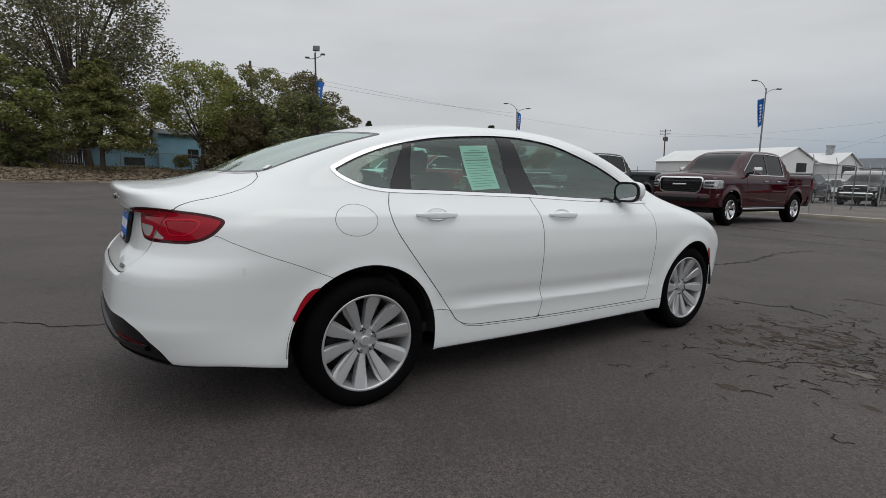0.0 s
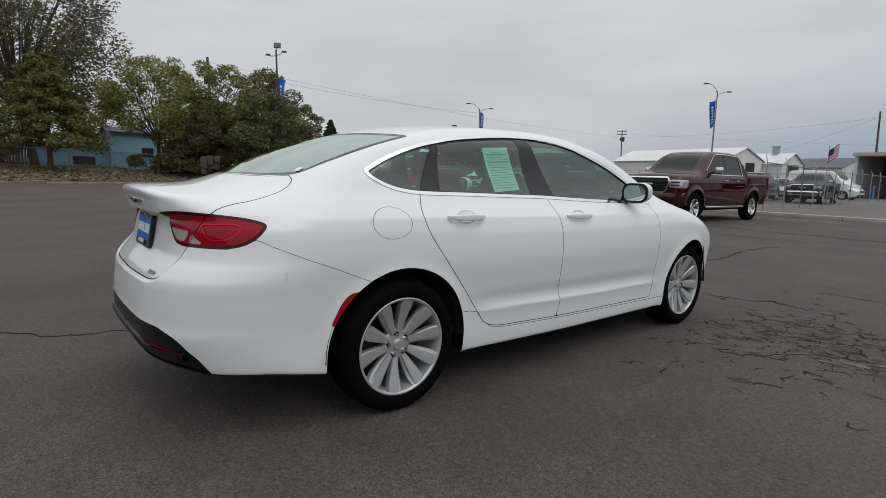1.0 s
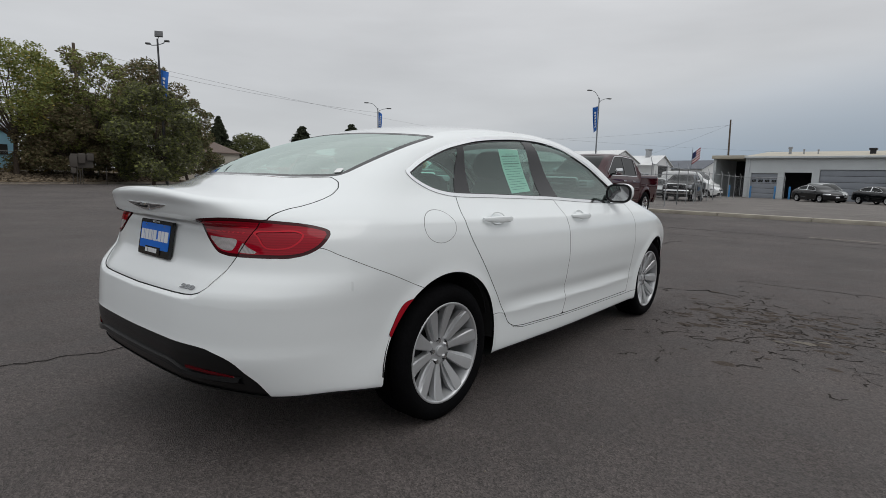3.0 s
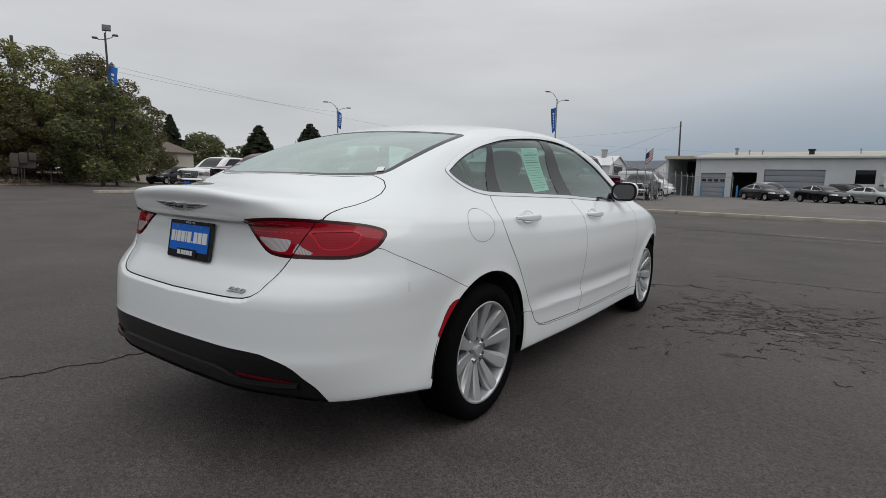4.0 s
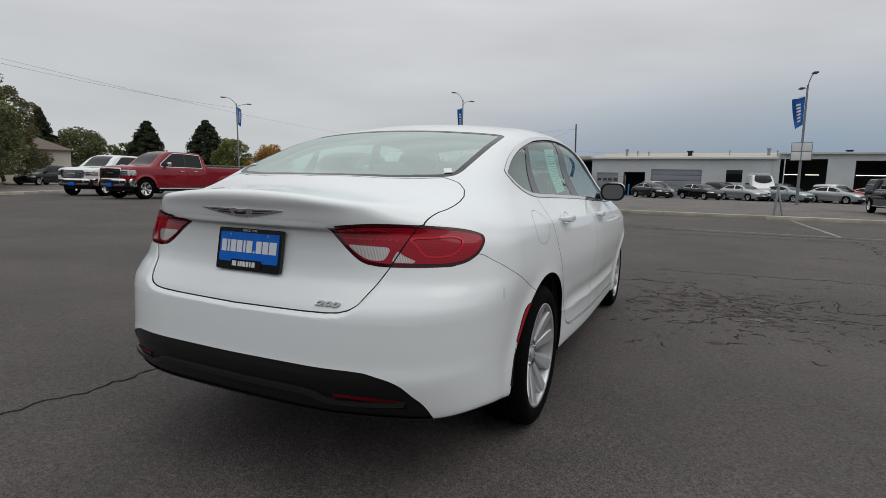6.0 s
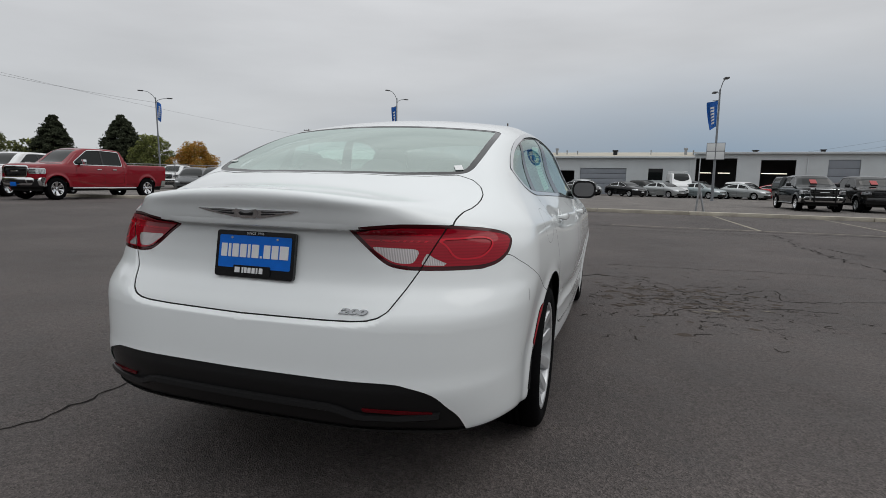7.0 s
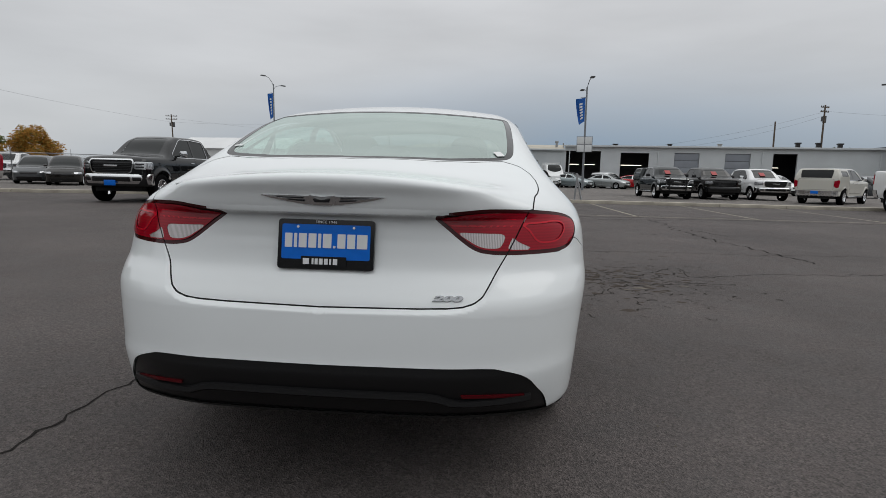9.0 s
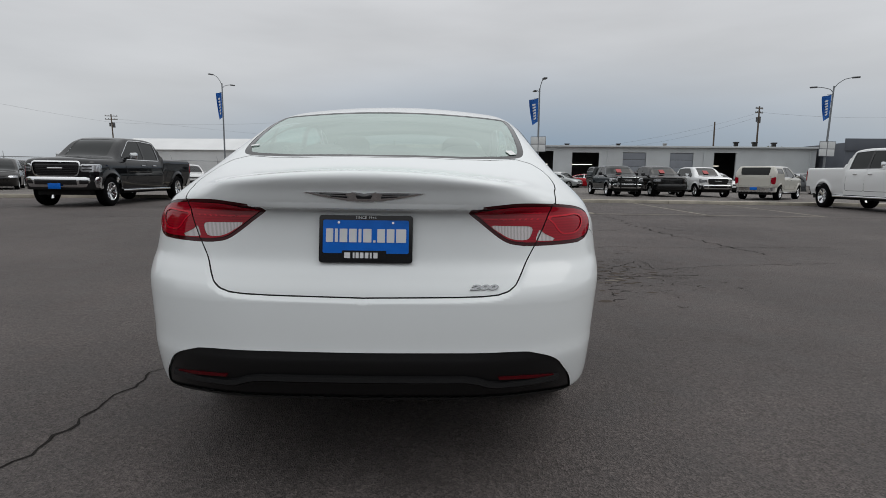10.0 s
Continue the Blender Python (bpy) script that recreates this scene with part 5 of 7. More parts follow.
    rd = on_side(corners((w0 - 0.06, 0.62, 0.10), (w0 - 0.06, 1.32, 0.02), (w0 + 0.90, 1.32, 0.01), (w0 + 0.90, 0.62, 0.05)))
    fd = on_side(corners((w0 + 0.90, 0.62, 0.05), (w0 + 0.90, 1.32, 0.01), (w0 + 2.16, 1.30, 0.03), (w0 + 2.18, 1.05, 0.1), (w0 + 2.02, 0.62, 0.08)))
    for d, nm in ((rd, "rear_door"), (fd, "front_door")):
        sk.cut(nm, more(d, -0.006))
    for d in (rd, fd):
        sk.cut("seam", more(d, 0.006))
    sk.cut("seam", lambda x, y, z: np.where((x > 0.5) & (z < 1.36), 0.010 - np.abs(y - cab + 0.03), -1))

    def nose(x, z):
        """Where the nose stands at a width and a height."""
        ys = np.linspace(f + 0.05, f - 0.7, 400)
        d = sk.depth(np.stack([np.full_like(ys, abs(x)), ys, np.full_like(ys, z)], -1))
        return float(ys[int(np.argmax(d < 0))])

    def add(name, regions, mat, inset=0.0, both=True, parent=None, label=""):
        got = sk.panel(regions, inset, both)
        return part(name, mesh_of(name, got[0], got[1], mat, True, got[2]), parent or car, label) if got else None

    add("body", "skin", body)
    for side in (False, "left"):
        for door, glass in (("rear_door", "rear_glass"), ("front_door", "front_glass")):
            d = add(door, door, body, 0, side)
            add("window", glass, CAR_GLASS, 0.012, side, d)
            z, y1 = 1.16, (w0 + 0.66 if door == "rear_door" else w0 + 1.16)
            sx = 1 if side is False else -1
            hb = (0.985, 1.015) if sx > 0 else (-1.015, -0.985)
            strip("door_handle", car, trim, (*hb, y1 - 0.34 if door == "rear_door" else y1 - 0.10, y1 - 0.14 if door == "rear_door" else y1 + 0.10, z - 0.018, z + 0.018), parent=d)
        hl = add("headlight", "headlight", HEADLAMP, 0.004, side, label="headlamp in a chrome bezel")
        add("bezel", "bezel", trim, -0.006, side, hl)
        sx = 1 if side is False else -1
        for z in (1.005, 1.085):
            bowed("light_bar", LAMP_DARK, sx * 0.70, sx * 0.90, z - 0.020, z + 0.020, lambda x, z=z: nose(x, z) + 0.004, 0.03, hl, 6)
        add("window_surround", "surround", trim, -0.004, side)
        add("window_pillar", "pillar", GLOSS_BLACK, 0.004, side)
        add("tail_light", "tail_lamp", RED_LENS, -0.006, side)
        if cap:
            add("cap_window", "cap_glass", CAR_GLASS, 0.01, side)
    add("windshield", "windshield", CAR_GLASS, 0.006)
    add("rear_window", "gate_glass" if cap else "back_glass", CAR_GLASS, 0.006)
    add("tailgate", "tailgate", body)
    add("panel_seam", "seam", GAP, 0.008)
    add("underbody", "under", GAP)
    g = add("grille", "grille", GLOSS_BLACK, 0.03)
    add("grille_frame", "grille_frame", trim, -0.012, parent=g)
    add("valance", "bumper", BLACK_PLASTIC if bumper == CHROME else bumper, -0.004)
    swept = lambda x: f + 0.055 - 0.15 * x * x - 2.2 * max(0.0, abs(x) - 0.70) ** 2
    fb = bowed("front_bumper", bumper, -0.99, 0.99, 0.50, 0.82, swept, 0.16, car, 24, 0.05, 0.07)
    add("rear_bumper", "rear_bumper", bumper, -0.02)
    if not cap:
        add("bed_floor", "bed", BLACK_PLASTIC, 0.45)
    # grille bars, the bar across their middle, lower intake, fog lamps
    for k in range(7 if hi else 4):
        z = 0.875 + k * (0.28 / (6 if hi else 3))
        bowed("grille_bar", bars or DARK_METAL, -0.57, 0.57, z - 0.007, z + 0.007, lambda x, z=z: nose(x, z) - 0.012, 0.02, g, 10)
    bowed("grille_badge", trim, -0.20, 0.20, 1.005, 1.055, lambda x: nose(x, 1.03) + 0.008, 0.03, g, 8, 0.012)
    bowed("lower_intake", GLOSS_BLACK, -0.56, 0.56, 0.60, 0.74, lambda x: swept(x) + 0.004, 0.05, fb, 12, 0.02)
    for sx in (1, -1):
        bowed("fog_lamp", GLOSS_BLACK, sx * 0.63, sx * 0.83, 0.62, 0.73, lambda x: swept(x) + 0.004, 0.05, fb, 6, 0.02)
        a, b = sorted((sx * 0.99, sx * 1.22))
        mir = strip("door_mirror", car, trim if not guard else BLACK_PLASTIC, (a, b, w0 + 1.88, w0 + 1.99, 1.33, 1.53), bevel=0.045)
        strip("mirror_arm", car, BLACK_PLASTIC, (min(sx * 0.90, sx * 1.03), max(sx * 0.90, sx * 1.03), w0 + 1.93, w0 + 1.99, 1.34, 1.39), parent=mir)
        strip("running_board", car, trim, (min(sx * 0.88, sx * 1.0), max(sx * 0.88, sx * 1.02), 0.62, wb - 0.62, 0.40, 0.46), bevel=0.025)
    for yw in (0.0, wb):
        strip("axle", car, GAP, (-0.75, 0.75, yw - 0.42, yw + 0.42, 0.42, 0.86), (-0.62, 0.62, yw - 0.1, yw + 0.1, 0.3, 0.5))
    strip("chassis", car, GAP, (-0.70, 0.70, -1.0, f - 0.3, 0.32, 0.60))
    if plate == "rear":
        strip("dealer_plate", car, PLATE_BLUE, (-0.17, 0.17, -1.225, -1.205, 0.58, 0.74), label="blue dealer plate")
    elif plate:
        strip("dealer_plate", car, PLATE_BLUE, (-0.17, 0.17, f + 0.062, f + 0.076, 0.49, 0.64), label="blue dealer plate")
    if guard:
        bm = bmesh.new()
        for x in (-0.45, 0.45):
            rod(bm, (x, f + 0.10, 0.5), (x, f + 0.10, 1.25), 0.035)
        for z in (0.75, 0.95, 1.18):
            rod(bm, (-0.85, f + 0.08, z), (0.85, f + 0.08, z), 0.025)
        part("brush_guard", bm_mesh("brush_guard", bm, BLACK_PLASTIC), car, "black brush guard")
    if card:
        bm = bmesh.new()
        box(bm, -0.15, 0.15, -0.19, 0.19, -0.006, 0.006)
        part("price_card", bm_mesh("price_card", bm, CARD_RED), car, "red price card on the windshield", pose(0.10, cab + 2.405, 1.626, -34, 0, 0))
    wheel_set(car, style, wb, 0.86, 0.41)
    car.matrix_world = m
    return car


def low_car(label, body, style, m, spec=None, kind="car", group="parked cars", lights=True, stretch=(1, 1, 1), name="car"):
    """A saloon or estate in a far row."""
    car = thing(name, label, kind, group)
    sk = Shell(spec or SEDAN).grid(52, 18, 62, 14)
    for yw in (0.0, AXLE_F):
        sk.cut("hole", arch(yw, 0.385))
    sk.cut("under", lambda x, y, z: np.where(z < 0.4, -sk.normals(np.stack([x, y, z], -1))[:, 2] - 0.5, -1))
    boxy = spec is not None
    sk.cut("rear_glass", on_top(BACKLIGHT, -0.8, 0.9, 1.08) if not boxy else (lambda x, y, z: np.where(y < -0.6, np.minimum(0.60 - x, 0.19 - np.abs(z - 1.30)), -1)))
    sk.cut("wind_glass", on_top(WINDSHIELD, 1.4, 2.9, 0.9))
    dlo = on_side(DLO if not boxy else corners((-0.85, 1.08, 0.1), (-0.70, 1.46, 0.1), (1.2, 1.52, 0.1), (1.62, 1.43, 0.2), (2.15, 1.06, 0.04)), 0.3)
    sk.cut("glass", lambda x, y, z: np.minimum(dlo(x, y, z) - 0.015, np.abs(y - 1.06) - 0.05))
    sk.cut("trim", dlo)
    fa = lambda x, y: np.degrees(np.arctan2(x, y - 2.7))
    sk.cut("headlight", lambda x, y, z: np.where(y > 2.9, np.minimum(0.055 - np.abs(z - 0.70), np.minimum(fa(x, y) - 30, 64 - fa(x, y)) * 0.014), -1))
    sk.cut("grille", lambda x, y, z: np.where(y > 3.2, np.minimum(0.07 - np.abs(z - 0.64), 0.42 - x), -1))
    sk.cut("grille", lambda x, y, z: np.where(y > 3.2, np.minimum(0.07 - np.abs(z - 0.36), 0.60 - x), -1))
    sk.cut("tail_light", tail)
    rd, fd = on_side(REAR_DOOR_LOOP), on_side(FRONT_DOOR_LOOP)
    sk.cut("rear_door", more(rd, -0.006))
    sk.cut("front_door", more(fd, -0.006))
    sk.cut("seam", more(rd, 0.004))
    sk.cut("seam", more(fd, 0.004))
    for nm, reg, mat, ins, side in (("body", "skin", body, 0, True), ("windshield", "wind_glass", CAR_GLASS, 0.004, True), ("rear_window", "rear_glass", CAR_GLASS, 0.004, True),
                                    ("window_trim", "trim", GLOSS_BLACK if boxy else CHROME, 0.002, True), ("panel_seam", "seam", GAP, 0.006, True), ("underbody", "under", GAP, 0, True), ("grille", "grille", GLOSS_BLACK, 0.01, True),
                                    *[(n, r, mt, i, s) for s in (False, "left") for n, r, mt, i in (("side_window", "glass", CAR_GLASS, 0.006), ("rear_door", "rear_door", body, 0), ("front_door", "front_door", body, 0),
                                                                                                   ("headlight", "headlight", HEADLAMP, -0.002), ("tail_light", "tail_light", RED_LENS, -0.003))]):
        got = sk.panel(reg, ins, side)
        if got:
            part(nm, mesh_of(nm, got[0], got[1], mat, True, got[2]), car)
    for sx in (1, -1):
        a, b = sorted((sx * 0.86, sx * 1.06))
        strip("door_mirror", car, body, (a, b, 1.98, 2.08, 1.03, 1.15), bevel=0.03)
    if not boxy:
        # pale sheet lying against the front door's glass, a chrome bar and a plate on the nose
        strip("window_paper", car, WHITE_INK, (-0.76, -0.735, 1.25, 1.52, 1.16, 1.30), bevel=0)
        strip("nose_bar", car, CHROME, (-0.36, 0.36, 3.64, 3.665, 0.645, 0.665), bevel=0.005)
        strip("front_plate", car, WHITE_INK, (-0.16, 0.16, 3.69, 3.71, 0.42, 0.53), bevel=0.005)
    for yw in (0, AXLE_F):
        strip("axle", car, GAP, (-0.78, 0.78, yw - 0.37, yw + 0.37, 0.30, 0.68))
    wheel_set(car, style, AXLE_F, 0.77, WHEEL_R)
    car.matrix_world = m @ Matrix.Diagonal((*stretch, 1))
    return car


LAMP_DARK = material("dark_headlamp_glass", (0.02, 0.021, 0.023), 0.08, 0.0, coat=1.0, grain=0.5, grain_scale=14)
HEADLAMP = material("headlamp_glass", (0.48, 0.49, 0.51), 0.08, 0.5, coat=1.0, grain=0.5, grain_scale=14)
CARD_RED = material("price_card_red", (0.36, 0.055, 0.055), 0.6, stain=0.1)
MAROON = paint("maroon_paint", (0.034, 0.0025, 0.006), 0.0, 0.28)
RED_PAINT = paint("red_paint", (0.21, 0.006, 0.014), 0.0, 0.3)
CHARCOAL = paint("charcoal_paint", (0.006, 0.0065, 0.0075), 0.0, 0.3)
GREEN_BLACK = paint("black_green_paint", (0.004, 0.008, 0.009), 0.0, 0.3)
GREY_BROWN = paint("dark_grey_paint", (0.012, 0.011, 0.010), 0.0, 0.3)
SILVER_PAINT = paint("silver_paint", (0.36, 0.38, 0.38), 0.5, 0.3)
GREY_PAINT = paint("mid_grey_paint", (0.085, 0.09, 0.095), 0.2, 0.3)
BRIGHT_WHITE = paint("bright_white_paint", (0.72, 0.73, 0.73))
TAN_PAINT = paint("pale_cream_paint", (0.52, 0.51, 0.46))
BLUE_SILVER = paint("pale_blue_silver_paint", (0.28, 0.33, 0.34), 0.5, 0.3)
HOT_RED = paint("bright_red_paint", (0.38, 0.012, 0.018))

truck_wheel = alloy_wheel(0.41, 0.27, 0.250, 6, 0.06, 0.135, CHROME, "chrome six-spoke truck wheel")
dark_wheel = alloy_wheel(0.41, 0.27, 0.245, 5, 0.05, 0.10, SILVER, "silver five-spoke truck wheel")
car_wheel = alloy_wheel(WHEEL_R, 0.205, 0.222, 5, 0.05, 0.11, SILVER, "silver five-spoke car wheel")

pickup("maroon crew-cab pickup with chrome grille parked before the kerb", MAROON, truck_wheel, pose(-5.55, 16.98, 0, 0, 0, 180) @ Matrix.Diagonal((1, 1, 1.06, 1)), bumper=MAROON, plate=False)
pickup("charcoal long-bed pickup with chrome grille and blue dealer plate", CHARCOAL, truck_wheel, pose(-11.69, 17.89, 0, 0, 0, 184.2) @ Matrix.Diagonal((1.05, 1.06, 1.10, 1)), wb=4.29, cab=1.16, plate=True)
pickup("red long-bed crew-cab pickup with chrome bumper", RED_PAINT, truck_wheel, pose(-22.25, 17.4, 0, 0, 0, 182.5) @ Matrix.Diagonal((1.02, 1.05, 1.12, 1)), wb=4.29, cab=1.16, plate=True)
pickup("white heavy-duty pickup with chrome bumper beside the red pickup", BRIGHT_WHITE, truck_wheel, pose(-27.3, 17.1, 0, 0, 0, 198) @ Matrix.Diagonal((1, 1, 1.04, 1)), wb=4.0, cab=0.9, plate=True, bars=CHROME)

# far row of pickups and the cars before the workshop
pickup("black-green pickup with canopy and brush guard in the row", GREEN_BLACK, truck_wheel, pose(10.24, 33.1, 0, 0, 0, 181) @ Matrix.Diagonal((1, 1, 0.94, 1)), cap=True, guard=True, hi=False, card=True)
pickup("dark grey pickup with black grille in the row", GREY_BROWN, dark_wheel, pose(13.10, 33.8, 0, 0, 0, 181) @ Matrix.Diagonal((1, 1, 0.94, 1)), trim=GLOSS_BLACK, bumper=CHARCOAL, hi=False, card=True)
pickup("white pickup with chrome grille in the row", BRIGHT_WHITE, truck_wheel, pose(16.12, 34.5, 0, 0, 0, 181) @ Matrix.Diagonal((1, 1, 0.94, 1)), hi=False, card=True)
pickup("cream pickup with matching canopy, seen from behind", TAN_PAINT, truck_wheel, pose(17.3, 27.4, 0, 0, 0, -45) @ Matrix.Diagonal((1, 1, 0.95, 1)), cap=True, hi=False, plate="rear")
pickup("white heavy-duty pickup parked across the lot", BRIGHT_WHITE, truck_wheel, pose(16.5, 19.6, 0, 0, 0, 180) @ Matrix.Diagonal((1.06, 1.0, 1.17, 1)), wb=4.29, cab=1.16)
pickup("dark pickup behind the chain-link fence", GREY_BROWN, dark_wheel, pose(-10.4, 41.5, 0, 0, 0, 186), hi=False)
pickup("black pickup at the fence corner", CHARCOAL, dark_wheel, pose(-13.4, 37.6, 0, 0, 0, 8), hi=False)
pickup("white pickup behind the far fence", BRIGHT_WHITE, dark_wheel, pose(-37.0, 35.5, 0, 0, 0, 205), hi=False)

SUV = {k: v for k, v in SEDAN.items() if k != "ledge"}
SUV["top"] = curve((-1.10, 1.45), (-0.85, 1.60), (-0.4, 1.68), (0.6, 1.72), (1.3, 1.70), (1.7, 1.58), (2.1, 1.36), (2.5, 1.10), (2.72, 1.04), (3.2, 0.97), (3.5, 0.86), (3.8, 0.66), soft=0.10)
SUV["rear"] = curve((0.10, -0.80), (0.25, -1.0), (0.5, -1.08), (0.9, -1.05), (1.2, -0.98), (1.6, -0.80), soft=0.05)
SUV["crown"] = flat(0.10)
SUV["r_top"] = flat(0.11)
SUV["side"] = curve((0.10, 0.80), (0.20, 0.878), (0.42, 0.906), (0.74, 0.920), (0.95, 0.89), (1.05, 0.84), (1.35, 0.76), (1.65, 0.66), (1.8, 0.6), soft=0.03)

CAR_ROW = (
    ("black saloon car before the workshop doors", CHARCOAL, -4.5, 55.3, 223, None),
    ("black saloon car in the row by the workshop", CHARCOAL, -0.1, 54.8, 223, None),
    ("silver saloon car in the row by the workshop", SILVER_PAINT, 3.5, 55.9, 223, None),
    ("pale blue-silver saloon car in the row", BLUE_SILVER, 6.9, 55.7, 225, None),
    ("silver hatchback in the row by the workshop", SILVER_PAINT, 10.7, 56.3, 227, None),
    ("bright red car in the row by the workshop", HOT_RED, 13.6, 57.0, 244, None),
    ("silver estate car in the back row", SILVER_PAINT, -4.2, 59.6, 215, SUV),
    ("dark estate car in the back row", GREY_BROWN, 2.0, 59.6, 220, SUV),
    ("grey people carrier in the back row", GREY_PAINT, 7.2, 59.1, 215, SUV),
    ("white estate car in the back row", BRIGHT_WHITE, 11.2, 58.0, 215, SUV),
    ("dark red estate car behind the pickups", MAROON, 17.0, 47.0, 200, SUV),
    ("dark estate car behind the pickups", CHARCOAL, 19.8, 45.5, 200, SUV),
    ("white estate car behind the pickups", BRIGHT_WHITE, 22.6, 46.0, 200, SUV),
    ("charcoal estate car behind the pickups", GREY_BROWN, 25.8, 44.5, 200, SUV),
    ("grey estate car behind the pickups", GREY_PAINT, 28.6, 43.5, 200, SUV),
    ("dark grey estate car behind the pickups", CHARCOAL, 31.8, 42.5, 200, SUV),
    ("silver estate car behind the chain-link fence", SILVER_PAINT, -14.9, 47.5, 200, SUV),
    ("dark estate car by the kerbed island", CHARCOAL, -49.5, 23.9, 205, SUV),
    ("white estate car behind the dark one", BRIGHT_WHITE, -53.5, 29.0, 230, SUV),
    ("silver estate car behind the far fence", GREY_PAINT, -33.8, 34.5, 210, SUV),
    ("charcoal estate car behind the far fence", CHARCOAL, -29.6, 33.4, 212, SUV),
    ("white people carrier behind the far fence", BRIGHT_WHITE, -22.6, 42.2, 215, SUV),
    ("grey estate car behind the far fence", GREY_PAINT, -19.2, 44.0, 215, SUV),
    ("dark estate car behind the far fence", GREY_BROWN, -25.8, 27.4, 215, SUV),
    ("mid-grey estate car behind the far fence", GREY_PAINT, -28.6, 28.4, 212, SUV),
)
for text, colour, cx, cy, turn, spec in CAR_ROW:
    low_car(text, colour, car_wheel, pose(cx, cy, 0, 0, 0, turn), spec, "car" if spec is None else "estate car", name="saloon_car" if spec is None else "estate_car")

# white cargo vans
WHITE_METAL_RACK = material("white_rack_steel", (0.62, 0.63, 0.63), 0.5, stain=0.08, stain_scale=4)
VAN = dict(SUV)
VAN["top"] = curve((-1.10, 2.05), (-0.8, 2.15), (0.6, 2.2), (1.9, 2.15), (2.25, 1.95), (2.75, 1.36), (2.95, 1.24), (3.45, 1.06), (3.8, 0.9), soft=0.08)
VAN["crown"], VAN["r_top"], VAN["rear_bow"], VAN["front_bow"] = flat(0.03), flat(0.07), 0.03, 0.16
VAN["rear"] = curve((0.10, -0.9), (0.25, -1.08), (1.5, -1.05), (2.3, -1.0))
VAN["side"] = curve((0.10, 0.80), (0.20, 0.90), (0.8, 0.95), (1.4, 0.92), (2.0, 0.82), (2.3, 0.76), soft=0.03)
for text, cx, cy, turn, st in (("white cargo van with roof rack by the workshop", 5.7, 58.2, 188, (1.0, 1.0, 1.12)), ("white cargo van behind the chain-link fence", -15.8, 55.0, 262, (1.05, 1.25, 1.15))):
    van = low_car(text, BRIGHT_WHITE, car_wheel, pose(cx, cy, 0, 0, 0, turn), VAN, "van", stretch=st, name="cargo_van")
    if "rack" in text:
        for y in (-0.6, 0.1, 0.8, 1.5):
            strip("rack_bar", van, WHITE_METAL_RACK, (-0.70, 0.70, y - 0.02, y + 0.02, 2.29, 2.33), (-0.70, -0.66, y - 0.02, y + 0.02, 2.12, 2.31), (0.66, 0.70, y - 0.02, y + 0.02, 2.12, 2.31), bevel=0.005)
        for x in (-0.68, 0.68):
            strip("rack_rail", van, WHITE_METAL_RACK, (x - 0.02, x + 0.02, -0.7, 1.7, 2.33, 2.37), bevel=0.005)

for template in (truck_wheel, dark_wheel, car_wheel):
    for o in (*template.children_recursive, template):
        bpy.data.objects.remove(o)

# ---- workshop building ----
METAL_WALL = material("pale_grey_metal_siding", (0.52, 0.55, 0.56), 0.55, stain=0.07, stain_scale=0.5, grain=0.05, grain_scale=30)
ROOF_TAN = material("tan_metal_roof", (0.40, 0.37, 0.30), 0.6, stain=0.12, stain_scale=0.4)
DOOR_GREY = material("grey_roller_door", (0.24, 0.26, 0.29), 0.5, stain=0.06)
# near-black base colour holds the shade of rooms and openings
SHADE_DARK = material("painted_inside_shade", (0.03, 0.03, 0.032), 0.9, stain=0.4, stain_scale=0.6)
WHITE_METAL = material("white_metal_siding", (0.66, 0.67, 0.67), 0.5, stain=0.08, stain_scale=0.3)
GALV = material("galvanised_steel", (0.33, 0.34, 0.35), 0.45, 0.7, stain=0.15, stain_scale=3)
POLE_GREY = material("grey_painted_pole", (0.20, 0.215, 0.23), 0.5, 0.3, stain=0.15, stain_scale=2)
POLE_DARK = material("dark_painted_pole", (0.05, 0.052, 0.056), 0.5, 0.2, stain=0.15, stain_scale=2)
WOOD_POLE = material("weathered_wood_pole", (0.10, 0.075, 0.055), 0.85, grain=0.35, grain_scale=12, stain=0.2)
CONCRETE = material("kerb_concrete", (0.36, 0.33, 0.275), 0.85, grain=0.15, grain_scale=60, stain=0.25, stain_scale=1.5, vary=0.12, bump=0.3, bump_scale=80)
LAMP_HEAD = material("lamp_head_grey", (0.07, 0.072, 0.076), 0.5)
BOARD = material("pale_sign_board", (0.66, 0.68, 0.68), 0.6, stain=0.06)
BANNER = material("blue_banner_cloth", (0.010, 0.11, 0.42), 0.75, stain=0.12, stain_scale=1.5)
BLUE_POST = material("blue_bollard_paint", (0.03, 0.20, 0.45), 0.5, stain=0.15, stain_scale=4)
GLOW_TUBE = bpy.data.materials.new("lit_tube_lamp")
GLOW_TUBE.use_nodes = True
GLOW_TUBE.node_tree.nodes["Principled BSDF"].inputs["Emission Color"].default_value = (1.0, 0.93, 0.78, 1)
GLOW_TUBE.node_tree.nodes["Principled BSDF"].inputs["Emission Strength"].default_value = 1.6

TURN = math.degrees(math.atan(-0.085))          # the front wall runs along y = 62.95 - 0.085 x
COS = math.cos(math.radians(TURN))


